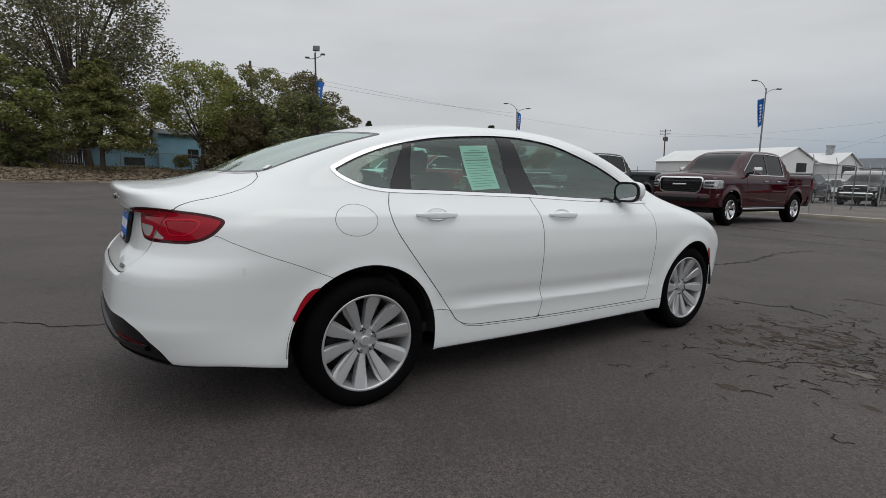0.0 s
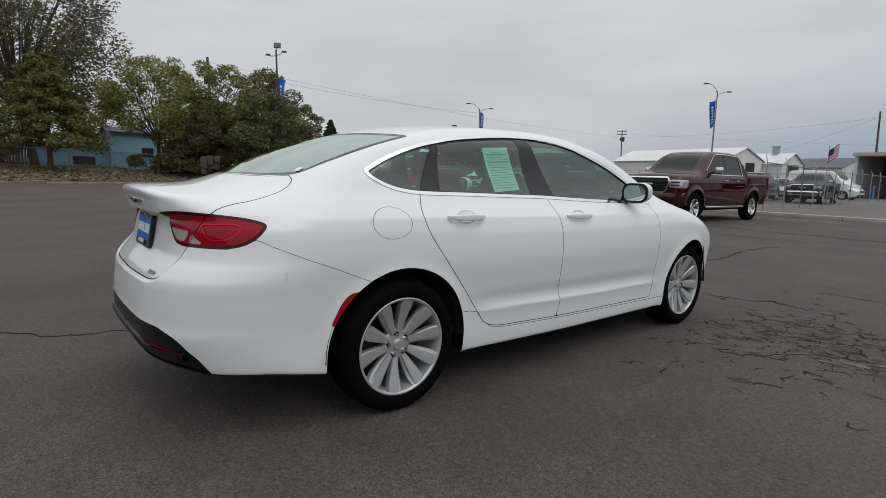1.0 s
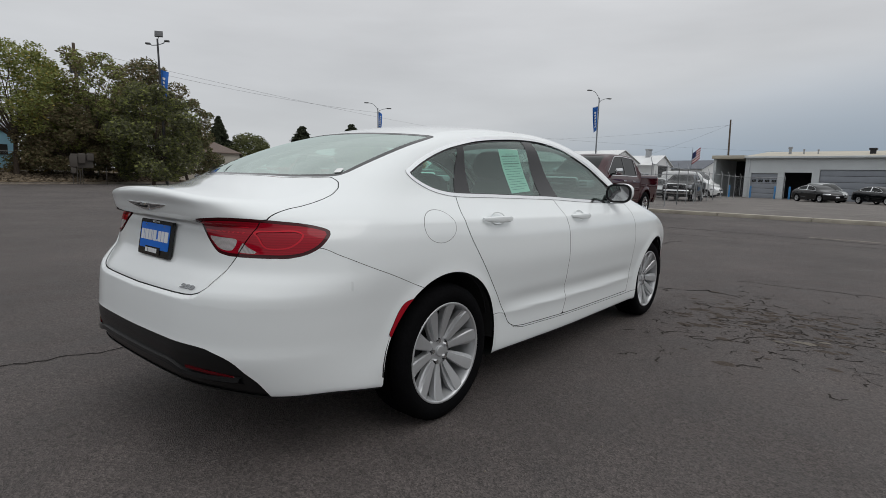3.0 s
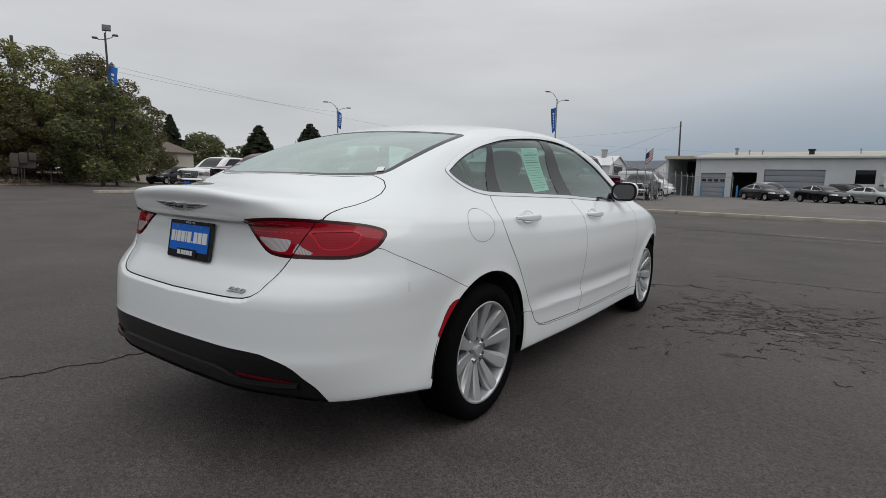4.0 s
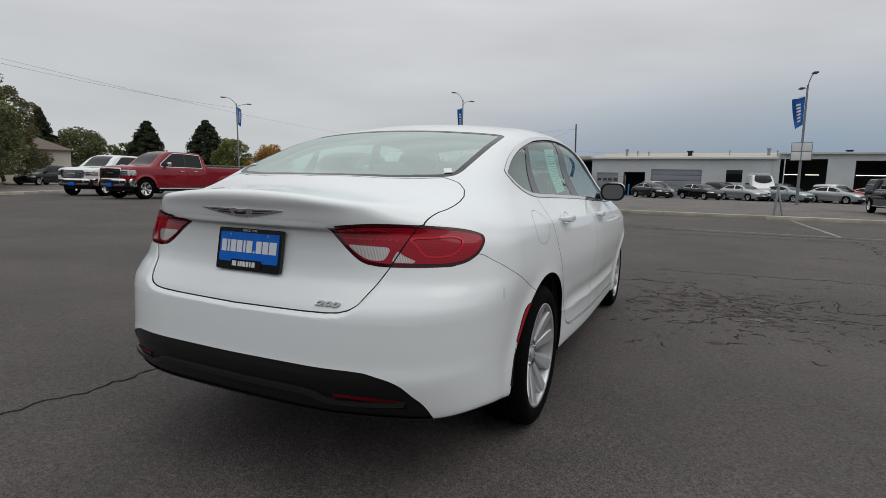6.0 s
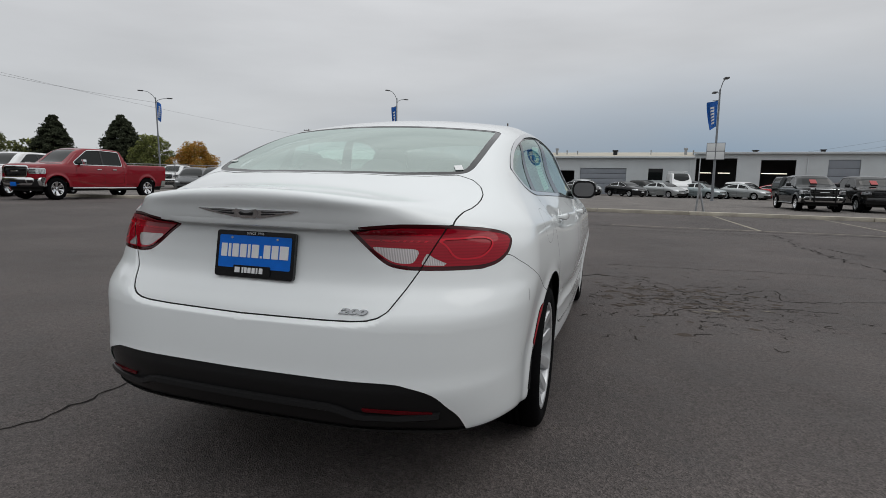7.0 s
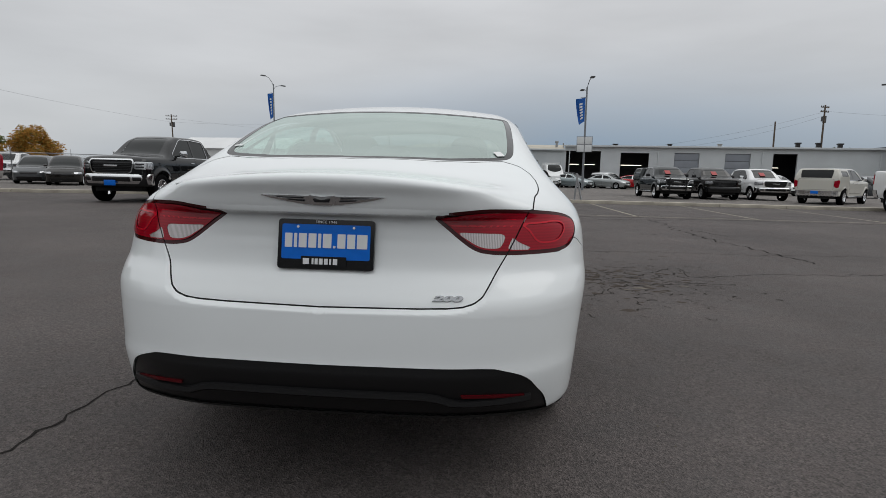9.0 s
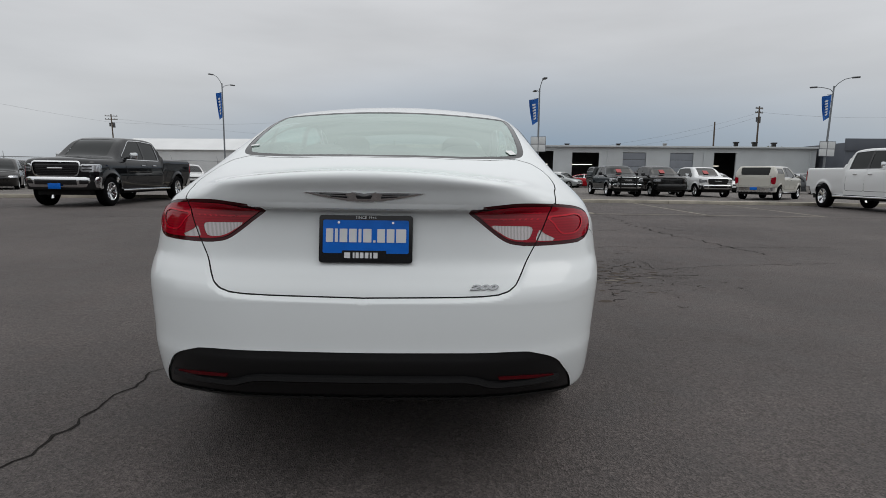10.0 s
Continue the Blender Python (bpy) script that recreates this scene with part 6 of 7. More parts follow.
def workshop():
    """Local x runs along the front wall from where it crosses x = 0; local y goes into the building."""
    b = thing("workshop_building", "long pale grey metal workshop with roller doors and tan roof", "building", m=pose(0, 62.95, 0, 0, 0, TURN) @ Matrix.Diagonal((1, 1, 1.055, 1)))
    s = 1 / COS

    def wall(x0, x1, h, holes, thick=0.25):
        """Wall pieces round the openings."""
        xs, last = sorted(holes), x0
        n = 0
        for a, c, lo, hi in xs:
            for q in ((last, a, 0, h), (a, c, hi, h), (a, c, 0, lo)):
                if q[1] - q[0] > 0.02 and q[3] - q[2] > 0.02:
                    bm = bmesh.new()
                    box(bm, q[0], q[1], 0, thick, q[2], q[3])
                    part("wall", bm_mesh("wall", bm, METAL_WALL), b)
            last = c
        bm = bmesh.new()
        box(bm, last, x1, 0, thick, 0, h)
        part("wall", bm_mesh("wall", bm, METAL_WALL), b)

    left = [(-10.77 * s, -8.23 * s, 0, 2.5), (-7.64 * s, -5.21 * s, 0, 2.6), (-4.56 * s, 0.71 * s, 0, 2.9), (3.08 * s, 4.61 * s, 1.65, 2.9)]
    right = [(7.91 * s, 11.88 * s, 0, 4.0), (14.09 * s, 17.23 * s, 0, 3.85), (19.96 * s, 22.61 * s, 0, 3.9), (25.31 * s, 27.92 * s, 0, 3.9), (30.20 * s, 32.63 * s, 0, 3.95)]
    wall(-11.40 * s, 7.75 * s, 4.15, left)
    wall(7.75 * s, 41.26 * s, 4.6, right)
    # roller doors
    for (a, c, lo, hi), lights in ((left[0], True), (left[2], False), (right[2], False), (right[3], False)):
        d = None
        for k in range(5):
            z0, z1 = lo + (hi - lo) * k / 5, lo + (hi - lo) * (k + 1) / 5 - 0.03
            bm = bmesh.new()
            box(bm, a + 0.02, c - 0.02, 0.12, 0.17, z0, z1)
            me = bm_mesh("door_panel", bm, DOOR_GREY, bevel=0.012)
            if d is None:
                d = part("roller_door", me, b)
            else:
                part("door_panel", me, d)
            if lights and k == 3:
                for q in range(4):
                    x = a + (c - a) * (q + 0.5) / 4
                    strip("door_light", b, CAR_GLASS, (x - 0.22, x + 0.22, 0.105, 0.13, z0 + 0.10, z1 - 0.10), parent=d)
    # the half-open wide door: lower panels show a dark strip with panes
    bm = bmesh.new()
    box(bm, 3.08 * s, 4.61 * s, 0.10, 0.14, 1.65, 2.9)
    part("window", bm_mesh("window", bm, CAR_GLASS), b)
    # inside painted near-black to stand for its shade, with lit tubes
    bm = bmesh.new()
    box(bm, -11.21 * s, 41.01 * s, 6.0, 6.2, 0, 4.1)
    part("back_wall", bm_mesh("back_wall", bm, SHADE_DARK), b)
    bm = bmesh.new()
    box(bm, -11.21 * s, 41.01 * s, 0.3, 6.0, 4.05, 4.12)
    part("inner_ceiling", bm_mesh("inner_ceiling", bm, SHADE_DARK), b)
    for x in (9.0, 10.9, 15.2, 16.4, 31.5):
        strip("tube_lamp", b, GLOW_TUBE, (x * s - 0.6, x * s + 0.6, 3.5, 3.6, 2.55, 2.62), bevel=0)
    # roofs, fascia and gutters
    for x0, x1, h, rise in ((-11.79 * s, 7.75 * s, 4.15, 0.95), (7.75 * s, 41.65 * s, 4.6, 0.55)):
        bm = bmesh.new()
        V = [bm.verts.new(p) for p in ((x0, -0.35, h), (x1, -0.35, h), (x1, 9.0, h + rise), (x0, 9.0, h + rise), (x0, -0.35, h - 0.10), (x1, -0.35, h - 0.10), (x1, 9.0, h + rise - 0.1), (x0, 9.0, h + rise - 0.1))]
        for f in ((0, 1, 2, 3), (7, 6, 5, 4), (0, 4, 5, 1), (1, 5, 6, 2), (2, 6, 7, 3), (3, 7, 4, 0)):
            bm.faces.new([V[i] for i in f])
        part("roof", bm_mesh("roof", bm, ROOF_TAN), b)
        strip("gutter", b, METAL_WALL, (x0, x1, -0.45, -0.33, h - 0.16, h + 0.03), bevel=0.02)
        bm = bmesh.new()
        x = x0 + 0.6
        while x < x1:
            box(bm, x - 0.03, x + 0.03, -0.3, 8.9, h + 0.06 + rise * 0.0, h + 0.07)
            x += 2.4
        bm.free()
    for x in (7.4, 8.3, 18.2, 29.1, 40.6, -11.0):
        strip("downspout", b, METAL_WALL, (x * s - 0.05, x * s + 0.05, -0.12, -0.02, 0.1, 4.05), bevel=0.01)
    # roof vents
    for x, yy, w, h in ((-8.3, 4, 0.25, 0.75), (-7.0, 4, 0.12, 0.5), (-5.7, 4, 0.12, 0.45), (-1.0, 3.0, 0.45, 0.55), (3.0, 4, 0.10, 0.5), (6.8, 3.5, 0.3, 0.75), (7.6, 3.5, 0.12, 0.5), (13.9, 4, 0.5, 0.2), (20.2, 4, 0.4, 0.25),
                        (25.8, 4, 0.35, 0.3), (35.0, 6, 0.4, 0.55), (37.2, 6, 0.4, 0.55), (39.5, 6, 0.4, 0.5)):
        z0 = (4.15 + 0.95 * (yy + 0.35) / 9.35) if x < 7.8 else (4.6 + 0.55 * (yy + 0.35) / 9.35)
        strip("roof_vent", b, GALV if w < 0.4 else DARK_METAL, (x * s - w / 2, x * s + w / 2, yy, yy + w, z0 - 0.1, z0 + h * 0.7), (x * s - w * 0.7, x * s + w * 0.7, yy - w * 0.2, yy + w * 1.2, z0 + h * 0.7, z0 + h), bevel=0.01)
    # open bay at the end
    bay = thing("open_bay", "open vehicle bay with a flat metal roof", "shelter", m=pose(0, 62.95, 0, 0, 0, TURN) @ Matrix.Diagonal((1, 1, 1.055, 1)))
    strip("roof", bay, ROOF_TAN, (-14.75 * s, -11.45 * s, -0.6, 7.0, 3.95, 4.3), bevel=0.02)
    strip("side_wall", bay, METAL_WALL, (-14.65 * s, -14.37 * s, -0.2, 7.0, 0, 3.95), bevel=0)
    # the bay's inner shade is painted on its back wall
    strip("back_wall", bay, SHADE_DARK, (-14.37 * s, -11.45 * s, 6.6, 6.9, 0, 3.95), bevel=0)
    # dark office block at the far end
    off = thing("office_block", "dark slate flat-roofed office beyond the workshop", "building", m=pose(0, 62.95, 0, 0, 0, TURN) @ Matrix.Diagonal((1, 1, 1.055, 1)))
    strip("wall", off, SLATE, (41.90 * s, 77.48 * s, -4.0, 6.0, 0, 4.9), bevel=0.02)
    strip("parapet", off, SLATE, (41.77 * s, 77.48 * s, -4.15, -4.0, 4.1, 5.3), bevel=0.01)


SLATE = material("slate_cladding", (0.09, 0.10, 0.12), 0.6, stain=0.1, stain_scale=0.8)
workshop()


# ---- gabled metal halls behind the fence ----
def gable_hall(label, x0, x1, y0, y1, eave, ridge, rot, at, wall_mat, roof_mat, category="building", doors=(), end_windows=(), hip=0.0):
    """Ridge along local x; its gable ends at x0 and x1."""
    h = thing("gabled_hall", label, category, m=pose(*at, 0, 0, 0, rot))
    bm = bmesh.new()
    my = (y0 + y1) / 2
    V = {}
    for i, x in enumerate((x0, x1)):
        V[i] = [bm.verts.new(p) for p in ((x, y0, 0), (x, y1, 0), (x, y1, eave), (x, my, eave if hip else ridge), (x, y0, eave))]
        bm.faces.new(V[i])
    bm.faces.new((V[0][0], V[1][0], V[1][4], V[0][4]))
    bm.faces.new((V[0][1], V[1][1], V[1][2], V[0][2]))
    part("wall", bm_mesh("wall", bm, wall_mat), h)
    for ya, yb in ((y0 - 0.3, my), (y1 + 0.3, my)):
        bm = bmesh.new()
        k = (ridge - eave) / (my - y0)
        za = eave - 0.3 * k
        P = [(x0 - 0.25, ya, za + 0.05), (x1 + 0.25, ya, za + 0.05), (x1 + 0.25 - hip, yb, ridge + 0.05), (x0 - 0.25 + hip, yb, ridge + 0.05)]
        top = [bm.verts.new((p[0], p[1], p[2] + 0.08)) for p in P]
        low = [bm.verts.new(p) for p in P]
        bm.faces.new(top)
        bm.faces.new(low[::-1])
        for i in range(4):
            bm.faces.new((top[i], low[i], low[(i + 1) % 4], top[(i + 1) % 4]))
        part("roof", bm_mesh("roof", bm, roof_mat), h)
    if hip:
        k = (ridge - eave) / (my - y0)
        za = eave - 0.3 * k + 0.05
        for xe, xr in ((x0 - 0.25, x0 - 0.25 + hip), (x1 + 0.25, x1 + 0.25 - hip)):
            bm = bmesh.new()
            bm.faces.new([bm.verts.new(p) for p in ((xe, y0 - 0.3, za + 0.08), (xe, y1 + 0.3, za + 0.08), (xr, my, ridge + 0.13))])
            bm.faces.new([bm.verts.new(p) for p in ((xe, y0 - 0.3, za), (xe, y1 + 0.3, za), (xe, y1 + 0.3, za + 0.08), (xe, y0 - 0.3, za + 0.08))])
            part("roof", bm_mesh("roof", bm, roof_mat), h)
    # solid near-black slabs on the wall stand for shaded openings
    for x, y, w, z0, z1 in doors:
        strip("opening", h, SHADE_DARK, (x - w / 2, x + w / 2, y0 - 0.06, y0 + 0.05, z0, z1), bevel=0)
    for y, w, z0, z1 in end_windows:
        strip("opening", h, SHADE_DARK, (x1 - 0.05, x1 + 0.06, y - w / 2, y + w / 2, z0, z1), bevel=0)
    return h


gable_hall("long white metal hall with shallow roof behind the lot", -18.5, 0, -4.2, 4.2, 4.1, 5.75, -8, (-29.0, 73.0), WHITE_METAL, WHITE_METAL, end_windows=((1.2, 2.0, 2.4, 3.9),))
gable_hall("small white gabled shed behind the fence", -6, 0, -3.0, 3.0, 3.9, 5.3, -4, (-25.8, 80.0), WHITE_METAL, WHITE_METAL, end_windows=((0.0, 3.2, 2.2, 3.8),))
gable_hall("white shed with dark shingle roof", -8, 0, -3.5, 3.5, 3.6, 4.9, -12, (-20.5, 87.0), WHITE_METAL, SLATE, doors=((-2.2, 0, 1.2, 2.3, 3.2),))
chimney = strip("roof_chimney", thing("chimney", "grey metal chimney over the shed roofs", "chimney", m=pose(-28.0, 79.8, 0)), GALV, (-0.34, 0.34, -0.34, 0.34, 0.0, 6.4), (-0.4, 0.4, -0.4, 0.4, 6.15, 6.4))


# ---- poles ----
def banner_cloth(parent, x0, z0, z1, width, sway, bars=True):
    """A flag hung along a pole, twisted and gathered towards its foot, with a column of plain bars in the cloth."""
    def at(u, w, out=0.0):
        gather = 1 - 0.45 * (1 - w) ** 1.5
        fold = sway * u * math.sin(4.2 * u + 3.4 * w) + 0.10 * u * math.sin(9 * u - 5 * w)
        return (x0 + width * u * gather, fold + out, z0 + (z1 - z0) * w - 0.30 * u * (1 - w) - 0.16 * u * w)

    def patch(u0, u1, w0, w1, nx, nz, out=0.0):
        V = [at(u0 + (u1 - u0) * i / nx, w0 + (w1 - w0) * k / nz, out) for i in range(nx + 1) for k in range(nz + 1)]
        n = nz + 1
        return V, [(i * n + k, (i + 1) * n + k, (i + 1) * n + k + 1, i * n + k + 1) for i in range(nx) for k in range(nz)]

    cloth = part("banner", mesh_of("banner", *patch(0, 1, 0, 1, 14, 22), BANNER), parent, "blue cloth banner")
    if bars:
        for k in range(6):
            w = 0.16 + k * 0.115
            for side in (-1, 1):
                part("letter_bar", mesh_of("letter_bar", *patch(0.30, 0.66, w, w + 0.07, 5, 2, side * 0.012), WHITE_INK), cloth)
    return cloth


def lot_lamp(x, y, h, turn, lean=(0, 0), banner=(0.0, 0.0), flag=0.0, wide=0.8, boards=False, flood=False):
    """A tall lamp pole with two curved arms, a banner and, on one, two square boards."""
    lamp = thing("lot_lamp", "tall grey lamp pole with two arms and a blue banner", "street lamp", "lamps round the lot")
    bm = bmesh.new()
    rod(bm, (0, 0, 0), (0, 0, h * 0.97), 0.11, 0.065, 14)
    rod(bm, (0, 0, 0), (0, 0, 0.04), 0.2, 0.2, 14)
    part("pole", bm_mesh("pole", bm, POLE_GREY if not flood else POLE_DARK, True), lamp)
    head = 0.34 if flood else 0.58
    for sx in (1, -1):
        bm = bmesh.new()
        if flood:
            pts = [(0, 0, h * 0.93), (sx * 0.42, 0, h * (0.945 if sx > 0 else 0.925)), (sx * 0.48, 0, h * (0.96 if sx > 0 else 0.935))]
        else:
            up = 0.035 if sx > 0 else -0.03
            pts = [(0, 0, h * (0.93 + up * 0.5)), (sx * 0.25, 0, h * (0.965 + up * 0.7)), (sx * 0.7, 0, h * (0.99 + up)), (sx * 1.2, 0, h * (1.0 + up))]
        for a, b in zip(pts, pts[1:]):
            rod(bm, a, b, 0.035, 0.03, 8)
        arm = part("lamp_arm", bm_mesh("lamp_arm", bm, POLE_GREY, True), lamp)
        e = pts[-1]
        strip("lamp_head", lamp, LAMP_HEAD, (min(e[0], e[0] + sx * head), max(e[0], e[0] + sx * head), -0.16, 0.16, e[2] - 0.06, e[2] + 0.05), bevel=0.03, parent=arm)
    if flood:
        bm = bmesh.new()
        box(bm, -0.28, 0.28, -0.06, 0.06, -0.24, 0.24)
        part("flood_lamp", bm_mesh("flood_lamp", bm, LAMP_HEAD, bevel=0.02), lamp, m=pose(0.12, -0.05, h * 1.0, -25, 0, 0))
        bm = bmesh.new()
        rod(bm, (0, 0, h * 0.96), (0.12, 0, h * 0.99), 0.03)
        part("flood_stem", bm_mesh("flood_stem", bm, LAMP_HEAD), lamp)
    if banner[1]:
        banner_cloth(lamp, 0.09, banner[0], banner[1], wide, 0.22)
        for z in banner:
            bm = bmesh.new()
            rod(bm, (0, 0, z), (0.6 * wide, 0, z), 0.018)
            part("banner_rod", bm_mesh("banner_rod", bm, POLE_GREY), lamp)
    if boards:
        for sb in (-0.33, 0.33):
            for z in (3.62, 4.28):
                bm = bmesh.new()
                box(bm, sb - 0.30, sb + 0.30, -0.16, -0.13, z - 0.31, z + 0.31)
                brd = part("sign_board", bm_mesh("sign_board", bm, BOARD, bevel=0.01), lamp, m=pose(0, 0, 0, 0, 0, -turn - 6))
                bm = bmesh.new()
                for q in ((sb - 0.32, sb + 0.32, z - 0.33, z - 0.30), (sb - 0.32, sb + 0.32, z + 0.30, z + 0.33), (sb - 0.33, sb - 0.30, z - 0.33, z + 0.33), (sb + 0.30, sb + 0.33, z - 0.33, z + 0.33)):
                    box(bm, q[0], q[1], -0.17, -0.12, q[2], q[3])
                part("board_frame", bm_mesh("board_frame", bm, POLE_GREY), brd)
    for o in lamp.children:
        if o.name.startswith("banner"):
            o.matrix_local = pose(0, 0, 0, 0, 0, flag - turn) @ o.matrix_local
    lamp.matrix_world = pose(x, y, 0, lean[0], lean[1], turn)
    return lamp


lot_lamp(-27.7, 61.2, 11.9, 243, (0, 0), (7.6, 10.5), 200, 0.62)
lot_lamp(-51.7, 46.4, 10.4, 230, (0, 1.2), (7.6, 9.6), 70, 0.55)
lot_lamp(7.5, 45.0, 9.0, -83, (0.6, 0.2), (5.9, 7.9), 174, 0.8, boards=True)
lot_lamp(33.4, 46.4, 9.7, -35, (0, 0.8), (6.7, 8.7), 145, 0.7, boards=True)
lot_lamp(-41.3, 15.1, 11.3, 62, (0, -1.4), (6.2, 8.7), 40, 0.55, flood=True)


def utility_pole(x, y, h, turn, gear=True, label="weathered wooden utility pole with cross-arms"):
    p = thing("utility_pole", label, "utility pole", "utility poles")
    bm = bmesh.new()
    rod(bm, (0, 0, 0), (0, 0, h), 0.17, 0.11, 10)
    part("pole", bm_mesh("pole", bm, WOOD_POLE, True), p)
    if gear:
        for z in (h - 0.35, h - 1.0) if gear is True else ():
            strip("cross_arm", p, WOOD_POLE, (-1.1, 1.1, -0.06, 0.06, z - 0.06, z + 0.06), bevel=0.01)
            for q in (-1.0, -0.5, 0.5, 1.0):
                strip("insulator", p, LAMP_HEAD, (q - 0.05, q + 0.05, -0.05, 0.05, z + 0.06, z + 0.22), bevel=0.015)
        bm = bmesh.new()
        rod(bm, (0.35, 0.1, h - 2.6), (0.35, 0.1, h - 1.6), 0.24, 0.24, 12)
        rod(bm, (-0.3, 0.1, h - 2.4), (-0.3, 0.1, h - 1.7), 0.16, 0.16, 12)
        part("transformer", bm_mesh("transformer", bm, LAMP_HEAD, True), p)
    p.matrix_world = pose(x, y, 0, 0, -1.5, turn)


utility_pole(-69.5, 105.0, 12.4, 30)
utility_pole(-19.4, 90.5, 11.4, 0, False, "dark plain wooden pole above the bay roof")
utility_pole(48.4, 84.8, 12.7, 35)
utility_pole(43.4, 88.6, 10.6, 20, False, "thin far wooden pole")
utility_pole(-50.3, 12.0, 11.3, 60, "small", "weathered wooden pole with a transformer among the trees")


WIRE = material("grey_wire", (0.09, 0.09, 0.095), 0.6)


def wire(a, b, sag, r=0.010):
    cu = bpy.data.curves.new("overhead_wire", "CURVE")
    cu.dimensions, cu.bevel_depth, cu.bevel_resolution = "3D", r, 1
    sp = cu.splines.new("POLY")
    n = 24
    sp.points.add(n)
    for i in range(n + 1):
        u = i / n
        p = Vector(a).lerp(Vector(b), u)
        sp.points[i].co = (p.x, p.y, p.z - sag * 4 * u * (1 - u), 1)
    cu.materials.append(WIRE)
    return tagged(new("overhead_wire", cu), "thin dark overhead wire between poles", "wire", "overhead wires")


wire((-50.3, 12.0, 10.8), (-69.5, 105.0, 10.8), 0.9)
wire((-50.3, 12.0, 10.4), (-51.7, 46.4, 9.5), 0.5)
wire((-69.5, 105.0, 11.6), (30.0, 120.0, 6.5), 1.2)
wire((-69.5, 105.0, 10.8), (-19.4, 90.5, 10.6), 0.7)
wire((-19.4, 90.5, 10.8), (-36.0, 92.0, 5.2), 0.3)
wire((48.4, 84.8, 11.8), (20.0, 72.0, 5.4), 0.5)
wire((48.4, 84.8, 11.2), (24.0, 72.0, 5.4), 0.5)
wire((48.4, 84.8, 11.8), (84.0, 76.0, 12.0), 1.2)


# striped flag on a staff
flag = thing("flag", "red, white and blue striped flag on a leaning staff", "flag", m=pose(-19.6, 72.4, 0) @ Matrix.Diagonal((0.8, 0.8, 1.0, 1)))
bm = bmesh.new()
rod(bm, (0, 0, 0), (0.1, 0, 5.9), 0.05, 0.04)
part("staff", bm_mesh("staff", bm, POLE_GREY), flag)
FLAG_RED = material("flag_red", (0.30, 0.03, 0.04), 0.8)
FLAG_NAVY = material("flag_navy", (0.02, 0.03, 0.10), 0.8)
for k in range(9):
    z = 4.2 + k * 0.16
    V, F = [], []
    for i in range(9):
        u = i / 8
        for dz in (0, 0.16):
            V.append((0.1 + 1.5 * u * 0.82, 0.12 * math.sin(5 * u + 0.4), z + dz + 0.75 * u - 0.35))
    F = [(2 * i, 2 * i + 2, 2 * i + 3, 2 * i + 1) for i in range(8)]
    part("flag_stripe", mesh_of("flag_stripe", V, F, FLAG_RED if k % 2 == 0 else WHITE_INK), flag)
V = [(0.1 + 1.5 * u * 0.82 * 0.45, 0.12 * math.sin(5 * u * 0.45 + 0.4) - 0.03, 4.84 + dz + 0.75 * u * 0.45 - 0.35) for u in (0, 0.5, 1) for dz in (0, 0.8)]
part("flag_canton", mesh_of("flag_canton", V, [(0, 2, 3, 1), (2, 4, 5, 3)], FLAG_NAVY), flag)


# ---- kerbs ----
DUSTY = material("dusty_kerb", (0.215, 0.185, 0.15), 0.9, grain=0.2, grain_scale=40, stain=0.3, stain_scale=1.5, vary=0.2)


def kerb(points, label, width=0.34, high=0.14, piece=3.0, stone=None):
    k = tagged(new("kerb"), label, "kerb", kind="structure")
    for (ax, ay), (bx, by) in zip(points, points[1:]):
        a, b = Vector((ax, ay, 0)), Vector((bx, by, 0))
        L = (b - a).length
        n = max(1, round(L / piece))
        ang = math.degrees(math.atan2(by - ay, bx - ax))
        bm = bmesh.new()
        box(bm, 0.008, L / n - 0.008, -width / 2, width / 2, -0.05, high)
        me = bm_mesh("kerb_stone", bm, stone or CONCRETE, bevel=0.025)
        for i in range(n):
            p = a.lerp(b, i / n)
            part("kerb_stone", me, k, m=pose(p.x, p.y, 0, 0, 0, ang))
    return k


kerb([(-24.5, 15.0), (-19.0, 16.7), (-6.0, 20.3), (0.0, 20.6), (7.0, 20.9), (15.0, 21.0), (30.0, 21.6)], "weathered concrete kerb between the two lots")
kerb([(-33.2, -14.0), (-36.0, -4.0), (-38.2, 2.0), (-41.0, 8.0), (-44.5, 14.0), (-47.0, 19.0)], "dusty brown kerb below the stone slope", 0.22, 0.11, 3.0, DUSTY)
kerb([(-27.4, 8.6), (-27.8, 9.2), (-28.4, 11.5), (-31.5, 15.5), (-36.0, 18.5)], "rounded concrete kerb of a small island")

# plain unseen walls, added behind the camera to dim skylight and reflections
PLAIN = material("plain_dark_wall", (0.17, 0.17, 0.17), 0.8, stain=0.2, stain_scale=0.3)
for nm, b in (("wall_south", (-70, 60, -18.5, -18, 0, 4.6)), ("wall_east", (48, 48.5, -18, 30, 0, 4.2))):
    bm = bmesh.new()
    box(bm, *b)
    tagged(new(nm, bm_mesh(nm, bm, PLAIN)), "plain dark unseen wall added to dim skylight and reflections", "wall", kind="structure")

